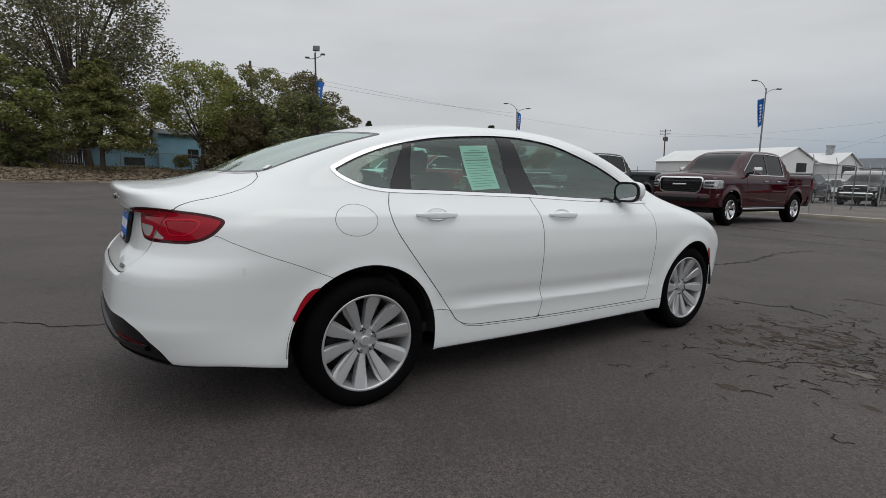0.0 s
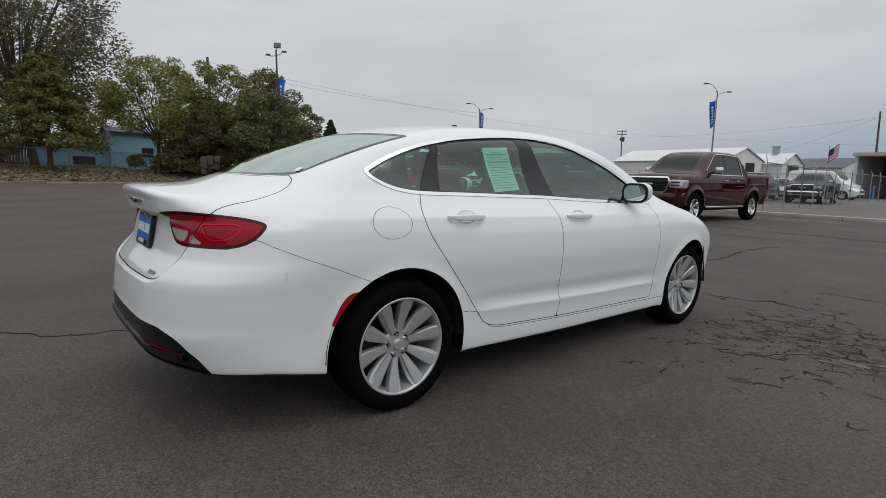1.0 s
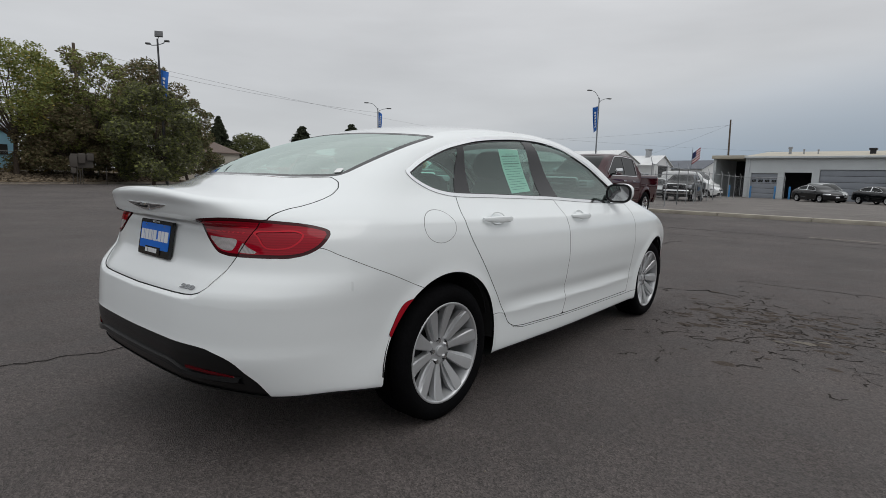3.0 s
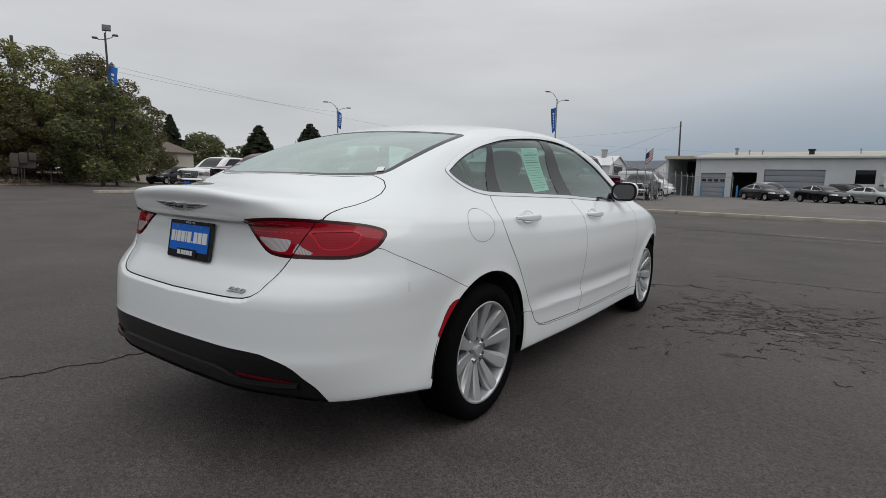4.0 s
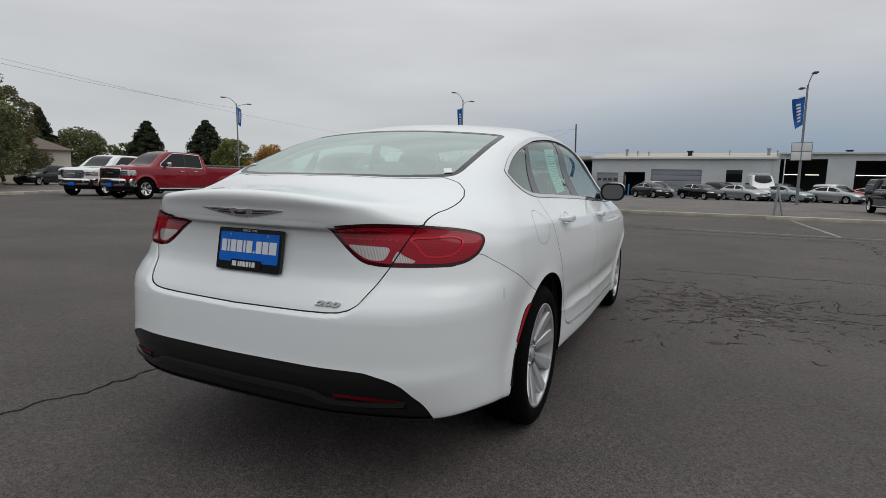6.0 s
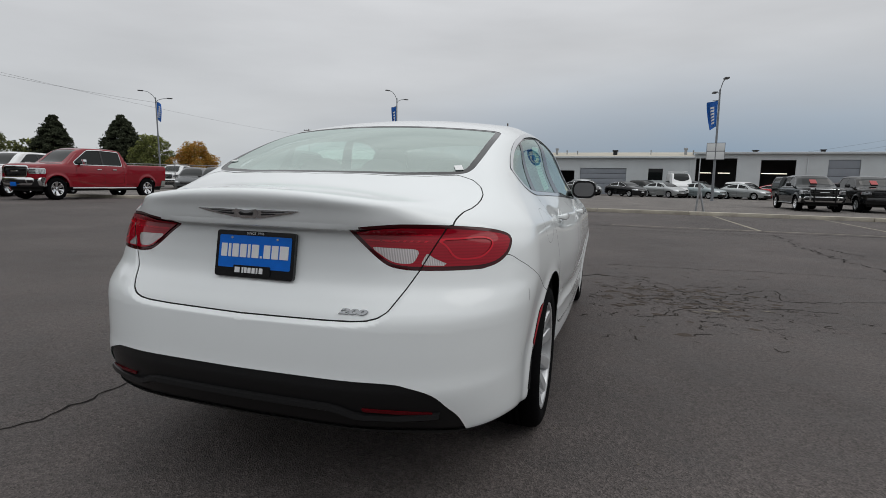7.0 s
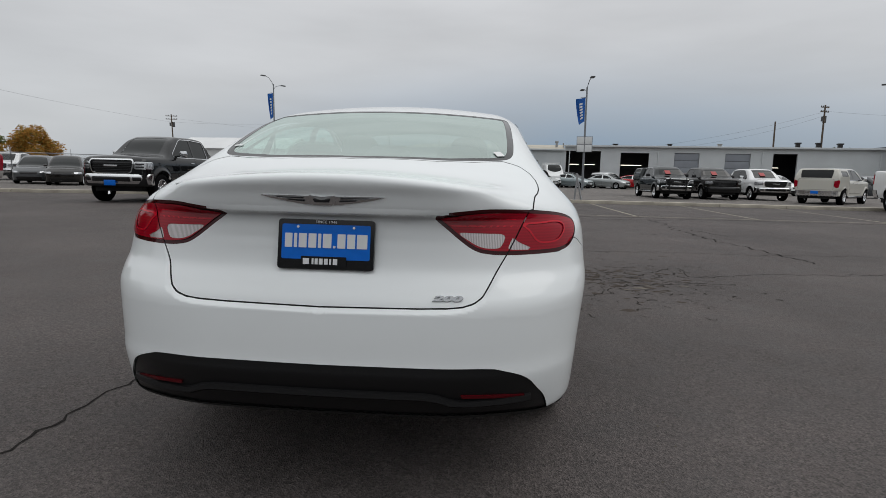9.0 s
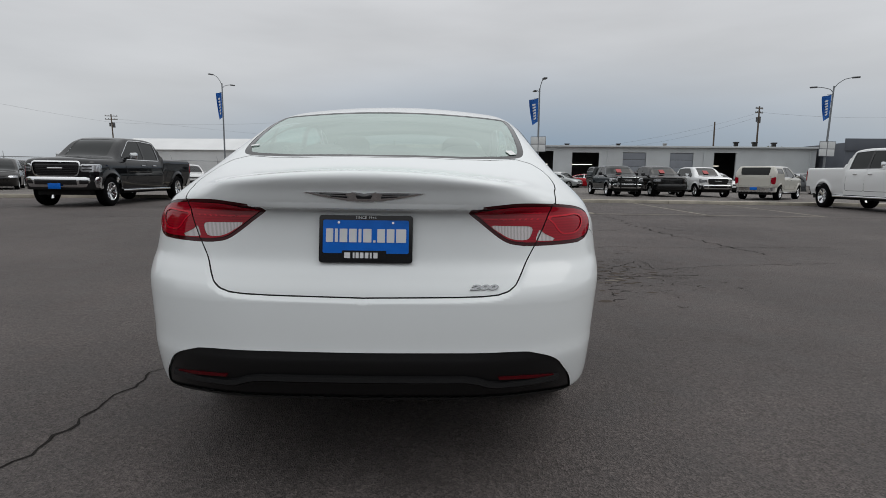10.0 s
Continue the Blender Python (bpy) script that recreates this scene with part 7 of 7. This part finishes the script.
# ---- trees, slope, fences ----
def leaf_material(name, dark, light, through_):
    m = bpy.data.materials.new(name)
    m.use_nodes = True
    nt = m.node_tree
    nt.nodes.clear()
    N, L = nt.nodes.new, nt.links.new
    out, dif, tra, mix = N("ShaderNodeOutputMaterial"), N("ShaderNodeBsdfDiffuse"), N("ShaderNodeBsdfTranslucent"), N("ShaderNodeMixShader")
    geo, ramp = N("ShaderNodeNewGeometry"), N("ShaderNodeValToRGB")
    ramp.color_ramp.elements[0].color, ramp.color_ramp.elements[1].color = (*dark, 1), (*light, 1)
    L(geo.outputs["Random Per Island"], ramp.inputs[0])
    L(ramp.outputs[0], dif.inputs[0])
    L(ramp.outputs[0], tra.inputs[0])
    mix.inputs[0].default_value = through_
    L(dif.outputs[0], mix.inputs[1])
    L(tra.outputs[0], mix.inputs[2])
    L(mix.outputs[0], out.inputs[0])
    return m


LEAF_DARK = leaf_material("dark_olive_leaves", (0.076, 0.086, 0.042), (0.215, 0.226, 0.110), 0.35)
LEAF_DEEP = leaf_material("deep_green_leaves", (0.075, 0.080, 0.050), (0.215, 0.220, 0.130), 0.40)
LEAF_GREEN = leaf_material("green_autumn_leaves", (0.125, 0.150, 0.050), (0.360, 0.385, 0.140), 0.4)
LEAF_YELLOW = leaf_material("yellowing_leaves", (0.16, 0.14, 0.04), (0.42, 0.34, 0.10), 0.4)
LEAF_ORANGE = leaf_material("orange_leaves", (0.30, 0.15, 0.03), (0.60, 0.34, 0.09), 0.4)
LEAF_BROWN = leaf_material("brown_green_leaves", (0.100, 0.086, 0.054), (0.265, 0.220, 0.130), 0.35)
NEEDLE = leaf_material("dark_spruce_needles", (0.034, 0.042, 0.028), (0.090, 0.102, 0.066), 0.2)
PINE = leaf_material("pine_needles", (0.090, 0.098, 0.040), (0.255, 0.255, 0.105), 0.3)
BARK = material("rough_bark", (0.070, 0.052, 0.040), 0.95, grain=0.4, grain_scale=14, stain=0.2, bump=0.6, bump_scale=25)


def leaves(points, size, rng, flat_=0.5):
    """One small bent leaf clump at each point: two triangles-pairs of uneven shape."""
    n = len(points)
    d = rng.normal(size=(n, 3))
    d[:, 2] *= flat_
    d /= np.linalg.norm(d, axis=1, keepdims=True) + 1e-9
    up = rng.normal(size=(n, 3))
    e = np.cross(d, up)
    e /= np.linalg.norm(e, axis=1, keepdims=True) + 1e-9
    s = size * 0.70 * rng.uniform(0.5, 1.4, (n, 1))
    bend = np.cross(d, e) * s * 0.25
    P = np.stack([points - d * s, points - e * s * 0.45 + bend, points + d * s, points + e * s * 0.45 + bend], 1).reshape(-1, 3)
    base = np.arange(n)[:, None] * 4
    F = np.concatenate([base + np.array([[0, 1, 2]]), base + np.array([[0, 2, 3]])])
    return P, F


def fast_mesh(name, P, F, mat):
    me = bpy.data.meshes.new(name)
    me.vertices.add(len(P))
    me.vertices.foreach_set("co", np.asarray(P, np.float32).ravel())
    me.loops.add(F.size)
    me.loops.foreach_set("vertex_index", F.astype(np.int32).ravel())
    me.polygons.add(len(F))
    me.polygons.foreach_set("loop_start", np.arange(0, F.size, 3, dtype=np.int32))
    me.polygons.foreach_set("loop_total", np.full(len(F), 3, np.int32))
    me.materials.append(mat)
    me.update()
    me.validate()
    return me


def broad_tree(label, x, y, z, height, spread, trunk_h, mats, seed, count=9000, size=0.20, lobes=26, low=0.25, name="tree", droop=0.0, puff=1.0):
    """Trunk, forked limbs, and a crown of leaf clumps gathered on uneven lobes with gaps between them."""
    rng = np.random.default_rng(seed)
    t = thing(name, label, "tree" if name == "tree" else "shrub", "trees round the lot")
    bm = bmesh.new()
    top = np.array([rng.normal() * 0.3, rng.normal() * 0.3, trunk_h])
    rod(bm, (0, 0, -0.3), tuple(top), 0.035 * height * 0.6, 0.022 * height * 0.6, 9)
    centres, radii = [], []
    for k in range(lobes):
        a = 2 * math.pi * (k * 0.618 + rng.uniform(-0.1, 0.1))
        w = (k + 0.5) / lobes
        h = height * (low + (1 - low) * w ** 0.85)
        reach = spread * math.sqrt(max(0.06, 1 - (abs(w - 0.38) / 0.66) ** 2)) * rng.uniform(0.55, 1.0)
        c = np.array([reach * math.cos(a), reach * math.sin(a), h - droop * reach])
        centres.append(c)
        radii.append(spread * puff * rng.uniform(0.22, 0.42) * (1.1 - 0.45 * w))
        mid = top * 0.5 + c * 0.5 + rng.normal(size=3) * 0.2
        mid[2] = min(mid[2], c[2])
        rod(bm, tuple(top * rng.uniform(0.75, 1.0)), tuple(mid), 0.012 * height * 0.5, 0.007 * height * 0.5, 5, False)
        rod(bm, tuple(mid), tuple(c), 0.007 * height * 0.5, 0.002 * height * 0.5, 4, False)
    part("trunk", bm_mesh("trunk", bm, BARK, True), t)
    share = np.array(radii) ** 2
    share = share / share.sum()
    for mat, frac in mats:
        n = int(count * 1.5 * frac)
        pick = rng.choice(lobes, n, p=share)
        d = rng.normal(size=(n, 3))
        d /= np.linalg.norm(d, axis=1, keepdims=True)
        r = np.array(radii)[pick] * rng.uniform(0.25, 1.12, n) ** 0.5
        P = np.array(centres)[pick] + d * r[:, None] * np.array([1, 1, 0.72])
        P = P[P[:, 2] > 0.15]
        V, F = leaves(P, size, rng)
        part("crown", fast_mesh("crown", V, F, mat), t)
    t.matrix_world = pose(x, y, z)
    return t


def conifer(label, x, y, z, height, spread, mat, seed, count=9000, size=0.22, low=0.06, power=0.85, ragged=0.2):
    """A spruce or pine: a straight trunk with whorls of boughs that shorten upwards."""
    rng = np.random.default_rng(seed)
    t = thing("conifer", label, "tree", "trees round the lot")
    bm = bmesh.new()
    rod(bm, (0, 0, -0.3), (0, 0, height * 0.97), 0.024 * height, 0.01, 8)
    P = []
    rows = int(height * (4.5 if ragged < 0.2 else 2.6))
    per = max(6, int(count * 1.5) // (rows * 9))
    for k in range(rows):
        w = low + (1 - low) * k / rows
        reach = spread * (1 - w) ** power
        for b in range(9):
            a = rng.uniform(0, 2 * math.pi)
            r = reach * rng.uniform(1 - 2 * ragged, 1.06)
            tip = np.array([r * math.cos(a), r * math.sin(a), height * w - 0.22 * r + rng.normal() * 0.12])
            if k % 3 == 0 and b < 4:
                rod(bm, (0, 0, height * w), tuple(tip * np.array([0.9, 0.9, 1.0])), 0.02, 0.006, 4, False)
            u = rng.uniform(0.25, 1.0, per) ** 0.7
            q = np.array([0, 0, height * w]) + (tip - np.array([0, 0, height * w])) * u[:, None]
            q += rng.normal(size=(per, 3)) * np.array([0.16, 0.16, 0.10]) * (0.4 + 0.25 * reach)
            P.append(q)
    part("trunk", bm_mesh("trunk", bm, BARK, True), t)
    V, F = leaves(np.concatenate(P), size, rng, 0.6)
    part("crown", fast_mesh("crown", V, F, mat), t)
    t.matrix_world = pose(x, y, z)


broad_tree("tall dark cottonwood with a wide airy crown", -50.5, -1.4, 1.2, 15.8, 6.6, 4.5, ((LEAF_DEEP, 0.75), (LEAF_BROWN, 0.25)), 3, 22000, 0.20, 90, 0.28)
broad_tree("low brown thicket under the tall trees", -49.5, -6.5, 1.0, 5.2, 4.2, 0.8, ((LEAF_BROWN, 0.6), (LEAF_DEEP, 0.4)), 6, 9000, 0.2, 34, 0.06)
conifer("bushy olive-green pine on the stone slope", -42.0, -0.6, 0.7, 7.8, 4.3, PINE, 5, 18000, 0.15, 0.29, 0.45, 0.3)
broad_tree("young green tree with thin yellowing crown", -43.6, 6.2, 0.9, 8.2, 3.3, 2.4, ((LEAF_GREEN, 0.85), (LEAF_YELLOW, 0.15)), 7, 10000, 0.15, 38, 0.36)
broad_tree("green and brown tree beside the utility pole", -45.2, 11.0, 0.9, 8.8, 3.4, 2.2, ((LEAF_GREEN, 0.55), (LEAF_BROWN, 0.45)), 11, 10000, 0.17, 34, 0.12)
broad_tree("brown-green tree behind the banner pole", -48.5, 16.4, 0.9, 9.4, 2.7, 3.0, ((LEAF_BROWN, 0.7), (LEAF_DARK, 0.3)), 13, 9000, 0.18, 36, 0.25, puff=1.2)
broad_tree("dense dark green broad bush by the lamp pole", -40.5, 13.8, 0.2, 6.9, 3.1, 1.2, ((LEAF_DEEP, 0.7), (LEAF_GREEN, 0.3)), 17, 15000, 0.18, 44, 0.04)
broad_tree("brown-green shrub mass below the trees", -44.0, 9.0, 0.8, 4.6, 2.9, 0.8, ((LEAF_BROWN, 0.8), (LEAF_DARK, 0.2)), 19, 8000, 0.16, 30, 0.08)
broad_tree("pale green tree behind the pine", -44.5, -6.2, 0.9, 7.2, 3.0, 2.0, ((LEAF_GREEN, 0.7), (LEAF_DARK, 0.3)), 23, 7000, 0.18, 28, 0.2)
broad_tree("dark rounded shrub under the trees", -43.6, -4.9, 0.8, 2.6, 1.4, 0.5, ((LEAF_DARK, 1.0),), 29, 3000, 0.13, 18, 0.05, "shrub")
broad_tree("yellow-leaved tree beyond the blue house", -57.0, 3.6, 1.0, 6.5, 2.6, 2.0, ((LEAF_YELLOW, 1.0),), 31, 3500, 0.2, 20, 0.2)
broad_tree("brown-green shrub beside the blue house", -47.5, 5.2, 1.0, 1.1, 0.7, 0.3, ((LEAF_YELLOW, 0.6), (LEAF_BROWN, 0.4)), 37, 2200, 0.07, 16, 0.05, "shrub", puff=1.5)
broad_tree("low dark thicket behind the meter cabinet", -45.6, 13.2, 0.8, 2.8, 2.4, 0.5, ((LEAF_BROWN, 0.5), (LEAF_DEEP, 0.5)), 45, 6000, 0.15, 26, 0.04, puff=1.3)
broad_tree("low brown thicket beside the young tree", -46.0, 8.6, 0.8, 2.2, 1.8, 0.5, ((LEAF_BROWN, 0.6), (LEAF_DEEP, 0.4)), 46, 4000, 0.14, 22, 0.04, puff=1.3)
broad_tree("dark bushy tree low beside the house", -48.5, 11.5, 0.9, 6.4, 2.6, 1.4, ((LEAF_DARK, 1.0),), 39, 7000, 0.2, 26, 0.1)
broad_tree("dark green tree at the end of the planting", -46.8, 19.0, 0.6, 6.6, 2.6, 1.8, ((LEAF_DARK, 0.5), (LEAF_BROWN, 0.5)), 40, 6000, 0.18, 24, 0.1)
conifer("dark spruce far behind the houses", -74.4, 35.4, 0, 9.2, 4.4, NEEDLE, 41, 30000, 0.2, 0.06, 0.95, 0.07)
conifer("dark spruce far behind the fence", -68.4, 45.6, 0, 8.4, 4.9, NEEDLE, 43, 36000, 0.2, 0.05, 0.80, 0.07)
conifer("dark full spruce far behind the red pickup", -63.9, 51.6, 0, 9.1, 5.6, NEEDLE, 47, 40000, 0.2, 0.04, 0.80, 0.07)
broad_tree("round green tree far behind the houses", -72.6, 38.9, 0, 6.2, 3.3, 1.2, ((LEAF_DARK, 1.0),), 53, 9000, 0.26, 34, 0.10, puff=1.5)
broad_tree("green tree far behind the fence", -56.5, 49.6, 0, 5.9, 2.1, 1.2, ((LEAF_GREEN, 0.6), (LEAF_DARK, 0.4)), 59, 9000, 0.2, 34, 0.10, puff=1.4)
broad_tree("orange autumn tree far behind the fence", -51.5, 51.5, 0, 5.0, 2.3, 1.2, ((LEAF_ORANGE, 0.8), (LEAF_YELLOW, 0.2)), 61, 9000, 0.18, 36, 0.12, puff=1.4)
broad_tree("yellow-green tree beside the spruce", -71.4, 47.4, 0, 5.2, 1.9, 1.2, ((LEAF_YELLOW, 0.5), (LEAF_DARK, 0.5)), 67, 7000, 0.24, 30, 0.10, puff=1.4)
for k, (x, y, h) in enumerate(((-95, 60, 6.5), (-88, 72, 6), (-82, 84, 5.5), (66, 92, 7.5), (74, 84, 7.0), (84, 74, 8.0), (60, 100, 7.0))):
    broad_tree("far dark green tree on the skyline", x, y, 0, h, h * 0.55, 1.0, ((LEAF_DARK, 0.7), (LEAF_GREEN, 0.3)), 70 + k, 1800, 0.45, 18, 0.1)

# stone slope behind the left kerb
STONE = leaf_material("slope_stones", (0.050, 0.040, 0.030), (0.235, 0.190, 0.140), 0.0)
SOIL = material("dry_soil", (0.16, 0.125, 0.085), 0.95, grain=0.3, grain_scale=30, stain=0.3, stain_scale=0.6, bump=0.5, bump_scale=20)
edge_x = curve((-60, -24.0), (-14.0, -33.4), (-4.0, -36.2), (2.0, -38.4), (8.0, -41.2), (14.0, -44.7), (22.0, -50.0), (60, -75))


def slope_z(x, y):
    """Height of the planted bank west of the kerb."""
    d = np.clip(edge_x(y) - x, 0, None)
    fade = np.clip((24.0 - y) / 8.0, 0, 1)
    return (0.10 + 1.0 * (1 - np.exp(-d / 6.0)) + 0.004 * d) * fade + 0.01


ys = np.linspace(-60, 30, 70)
ds = np.array([0.1, 0.8, 1.6, 2.6, 3.8, 5.2, 7, 9, 12, 16, 22, 30, 45])
V = np.array([(edge_x(y) - d, y, slope_z(edge_x(y) - d, y)) for y in ys for d in ds])
n = len(ds)
F = [(i * n + k, i * n + k + 1, (i + 1) * n + k + 1, (i + 1) * n + k) for i in range(len(ys) - 1) for k in range(n - 1)]
tagged(new("bank", mesh_of("bank", V, F, SOIL)), "dry planted bank rising behind the kerb", "ground", kind="structure")
rng = np.random.default_rng(8)
ico = bmesh.new()
bmesh.ops.create_icosphere(ico, subdivisions=1, radius=1)
iv = np.array([v.co[:] for v in ico.verts])
it = np.array([[v.index for v in f.verts] for f in ico.faces])
ico.free()
PP, FF = [], []
for k in range(5200):
    y = rng.uniform(-16, 20)
    d = rng.uniform(0.25, 5.6) ** 1.0
    x = float(edge_x(y)) - d
    s = rng.uniform(0.045, 0.11) * (1.9 if k % 11 == 0 else 1.0)
    q = iv * (s * rng.uniform(0.7, 1.3, 3)) * (1 + rng.normal(size=(12, 1)) * 0.16)
    q[:, 2] *= 0.65
    PP.append(q + np.array([x, y, float(slope_z(np.array(x), np.array(y))) + 0.03]))
    FF.append(it + 12 * k)
tagged(new("slope_stones", fast_mesh("slope_stones", np.concatenate(PP), np.concatenate(FF), STONE)), "loose tan and grey stones on the bank", "stones", kind="stuff")

# dry grass tufts on the bank
TUFT = leaf_material("dry_grass", (0.12, 0.095, 0.04), (0.28, 0.22, 0.10), 0.2)
P = []
for k in range(160):
    y = rng.uniform(-16, 22)
    x = float(edge_x(y)) - rng.uniform(4.5, 10)
    c = np.array([x, y, float(slope_z(np.array(x), np.array(y)))])
    P.append(c + rng.normal(size=(14, 3)) * np.array([0.22, 0.22, 0.10]) + np.array([0, 0, 0.12]))
V, F = leaves(np.concatenate(P), 0.16, rng, 2.0)
tagged(new("dry_grass", fast_mesh("dry_grass", V, F, TUFT)), "tufts of dry yellow grass on the bank", "grass", kind="stuff")

# blue house, its shed, and the brown-roofed house
BLUE_WALL = material("sky_blue_siding", (0.33, 0.62, 0.80), 0.7, stain=0.08, stain_scale=1.0, grain=0.05, grain_scale=20)
BEIGE = material("beige_siding", (0.52, 0.48, 0.42), 0.8, stain=0.08)
BROWN_ROOF = material("brown_shingle_roof", (0.125, 0.095, 0.08), 0.9, grain=0.25, grain_scale=8)
gable_hall("sky-blue sided house half hidden by trees", -3.9, 0.0, -4, 4, 4.0, 4.6, 90, (-55.0, 7.7), BLUE_WALL, SLATE, doors=((-1.1, 0, 0.9, 2.0, 2.8),))
blue_shed = thing("garden_shed", "low sky-blue shed beside the house", "shed", m=pose(-54.0, 1.6, 1.0, 0, 0, 88))
strip("wall", blue_shed, BLUE_WALL, (-3.4, 3.0, -1.5, 1.5, -0.3, 1.7), bevel=0.01)
strip("roof", blue_shed, SLATE, (-3.7, 3.3, -1.8, 1.8, 1.7, 1.9), bevel=0.02)
strip("door", blue_shed, SHADE_DARK, (-0.4, 1.2, -1.56, -1.5, 0.2, 0.9), bevel=0)
gable_hall("beige house with brown shingle roof behind the cars", -6, 2.6, -4, 4, 3.15, 4.6, 62, (-57.3, 26.6), BEIGE, BROWN_ROOF, doors=((0.2, 0, 1.4, 1.5, 2.4),), hip=3.6)

# meter cabinet on pipes before the shrubs
cab = thing("meter_cabinet", "dull brown meter cabinet on pipe legs before the shrubs", "cabinet", m=pose(-40.6, 9.6, 0.25, 0, 0, 74))
METER = material("meter_beige", (0.055, 0.047, 0.040), 0.6, stain=0.1)
strip("back_board", cab, METER, (-0.95, 0.35, 0, 0.06, 0.9, 1.85), bevel=0.01)
for a, b, z0, z1 in ((-1.0, -0.55, 0.95, 1.7), (-0.5, -0.1, 1.2, 1.9), (-0.95, -0.65, 0.5, 0.9), (0.0, 0.4, 1.4, 1.9)):
    strip("meter_box", cab, METER, (a, b, -0.2, 0.1, z0, z1), bevel=0.02)
for x in (-0.85, -0.6, -0.45, -0.3, 1.1):
    bm = bmesh.new()
    rod(bm, (x, 0, -0.25), (x, 0, 0.95), 0.03)
    part("pipe_leg", bm_mesh("pipe_leg", bm, METER), cab)


def chain_fence(points, label, high=1.9, gap=3.0, ground_z=None):
    """Posts, a top rail and a fine net of wire."""
    f = thing("chain_link_fence", label, "fence", "chain-link fences")
    for (ax, ay), (bx, by) in zip(points, points[1:]):
        a, b = Vector((ax, ay, 0)), Vector((bx, by, 0))
        n = max(1, round((b - a).length / gap))
        for q in (a, b):
            q.z = float(slope_z(np.array(q.x), np.array(q.y))) if ground_z else 0.0
        for i in range(n + 1):
            p = a.lerp(b, i / n)
            bm = bmesh.new()
            rod(bm, tuple(p - Vector((0, 0, 0.2))), tuple(p + Vector((0, 0, high))), 0.028, 0.028, 8)
            rod(bm, tuple(p + Vector((0, 0, high))), tuple(p + Vector((-0.12, 0.1, high + 0.3))), 0.02, 0.015, 6)
            part("fence_post", bm_mesh("fence_post", bm, GALV, True), f)
        bm = bmesh.new()
        rod(bm, tuple(a + Vector((0, 0, high - 0.03))), tuple(b + Vector((0, 0, high - 0.03))), 0.022, 0.022, 6)
        part("top_rail", bm_mesh("top_rail", bm, GALV, True), f)
        # diagonal wires as thin flat strips
        L = (b - a).length
        P, F = [], []
        step, w = 0.14, 0.004
        k = 0
        s = -high
        while s < L:
            for sg in (1, -1):
                u0, z0, u1, z1 = (s, 0.05, s + high, high) if sg > 0 else (s, high, s + high, 0.05)
                if u0 < 0:
                    z0 += (z1 - z0) * (-u0) / high
                    u0 = 0
                if u1 > L:
                    z1 -= (z1 - z0) * (u1 - L) / max(1e-6, u1 - u0)
                    u1 = L
                if u1 - u0 > 0.02:
                    p, q = a.lerp(b, u0 / L), a.lerp(b, u1 / L)
                    P += [(p.x, p.y, p.z + z0 - w), (q.x, q.y, q.z + z1 - w), (q.x, q.y, q.z + z1 + w), (p.x, p.y, p.z + z0 + w)]
                    F += [(4 * k, 4 * k + 1, 4 * k + 2), (4 * k, 4 * k + 2, 4 * k + 3)]
                    k += 1
            s += step
        net = part("wire_net", fast_mesh("wire_net", np.array(P), np.array(F), GALV), f)
        tagged(net, kind="stuff")
    return f


chain_fence([(-6.6, 23.0), (-7.6, 30.0), (-9.3, 44.0), (-10.0, 56.0), (-6.5, 57.0)], "grey chain-link fence along the storage yard", 2.1)
chain_fence([(-36.5, 24.0), (-30.0, 27.6), (-22.0, 32.5), (-14.0, 36.0), (-9.0, 38.5)], "grey chain-link fence behind the pickups", 1.9)
chain_fence([(-44.5, -16.0), (-46.5, -2.0), (-48.0, 6.0), (-46.8, 12.0)], "rusty chain-link fence on the bank", 1.4, ground_z=True)
chain_fence([(-63, 24), (-55, 33), (-47, 43)], "weathered fence behind the far cars", 2.0)

# blue bollards by the workshop doors and two bent posts on the kerb
for x, y in ((-10.2, 61.5), (-7.9, 61.0), (-6.6, 60.8), (-12.3, 61.9)):
    bm = bmesh.new()
    rod(bm, (0, 0, 0), (0, 0, 1.2), 0.085, 0.085, 12)
    bmesh.ops.create_uvsphere(bm, u_segments=12, v_segments=6, radius=0.085, matrix=Matrix.Translation((0, 0, 1.2)))
    ob = tagged(new("bollard", bm_mesh("bollard", bm, BLUE_POST, True)), "blue painted steel bollard by the workshop", "bollard", "blue bollards")
    ob.matrix_world = pose(x, y, 0)
posts = thing("bent_post", "two bent galvanised posts on the kerb", "post", m=pose(4.05, 23.6, 0))
for a, b in (((0, 0, 0), (0.10, 0, 1.25)), ((0.35, 0.1, 0), (0.05, 0.1, 1.3))):
    bm = bmesh.new()
    rod(bm, a, b, 0.045, 0.045, 10)
    part("post", bm_mesh("post", bm, GALV, True), posts)


# brown board fence under the tall trees
FENCE_BROWN = material("weathered_brown_boards", (0.060, 0.043, 0.034), 0.9, grain=0.3, grain_scale=9, stain=0.25, stain_scale=1.5, vary=0.3)
garden_fence = thing("board_fence", "weathered dark brown board fence under the trees", "fence", m=pose(-56.5, -22.0, 1.0, 0, 0, 86))
bm = bmesh.new()
box(bm, 0.0, 0.19, -0.012, 0.012, -0.4, 1.9)
board_mesh = bm_mesh("fence_board", bm, FENCE_BROWN)
for k in range(118):
    part("fence_board", board_mesh, garden_fence, m=pose(k * 0.205, 0.006 * (k % 2), 0.04 * math.sin(k * 1.7)))
for z in (0.2, 1.5):
    bm = bmesh.new()
    box(bm, 0, 24.2, 0.02, 0.07, z - 0.05, z + 0.05)
    part("fence_rail", bm_mesh("fence_rail", bm, FENCE_BROWN), garden_fence)
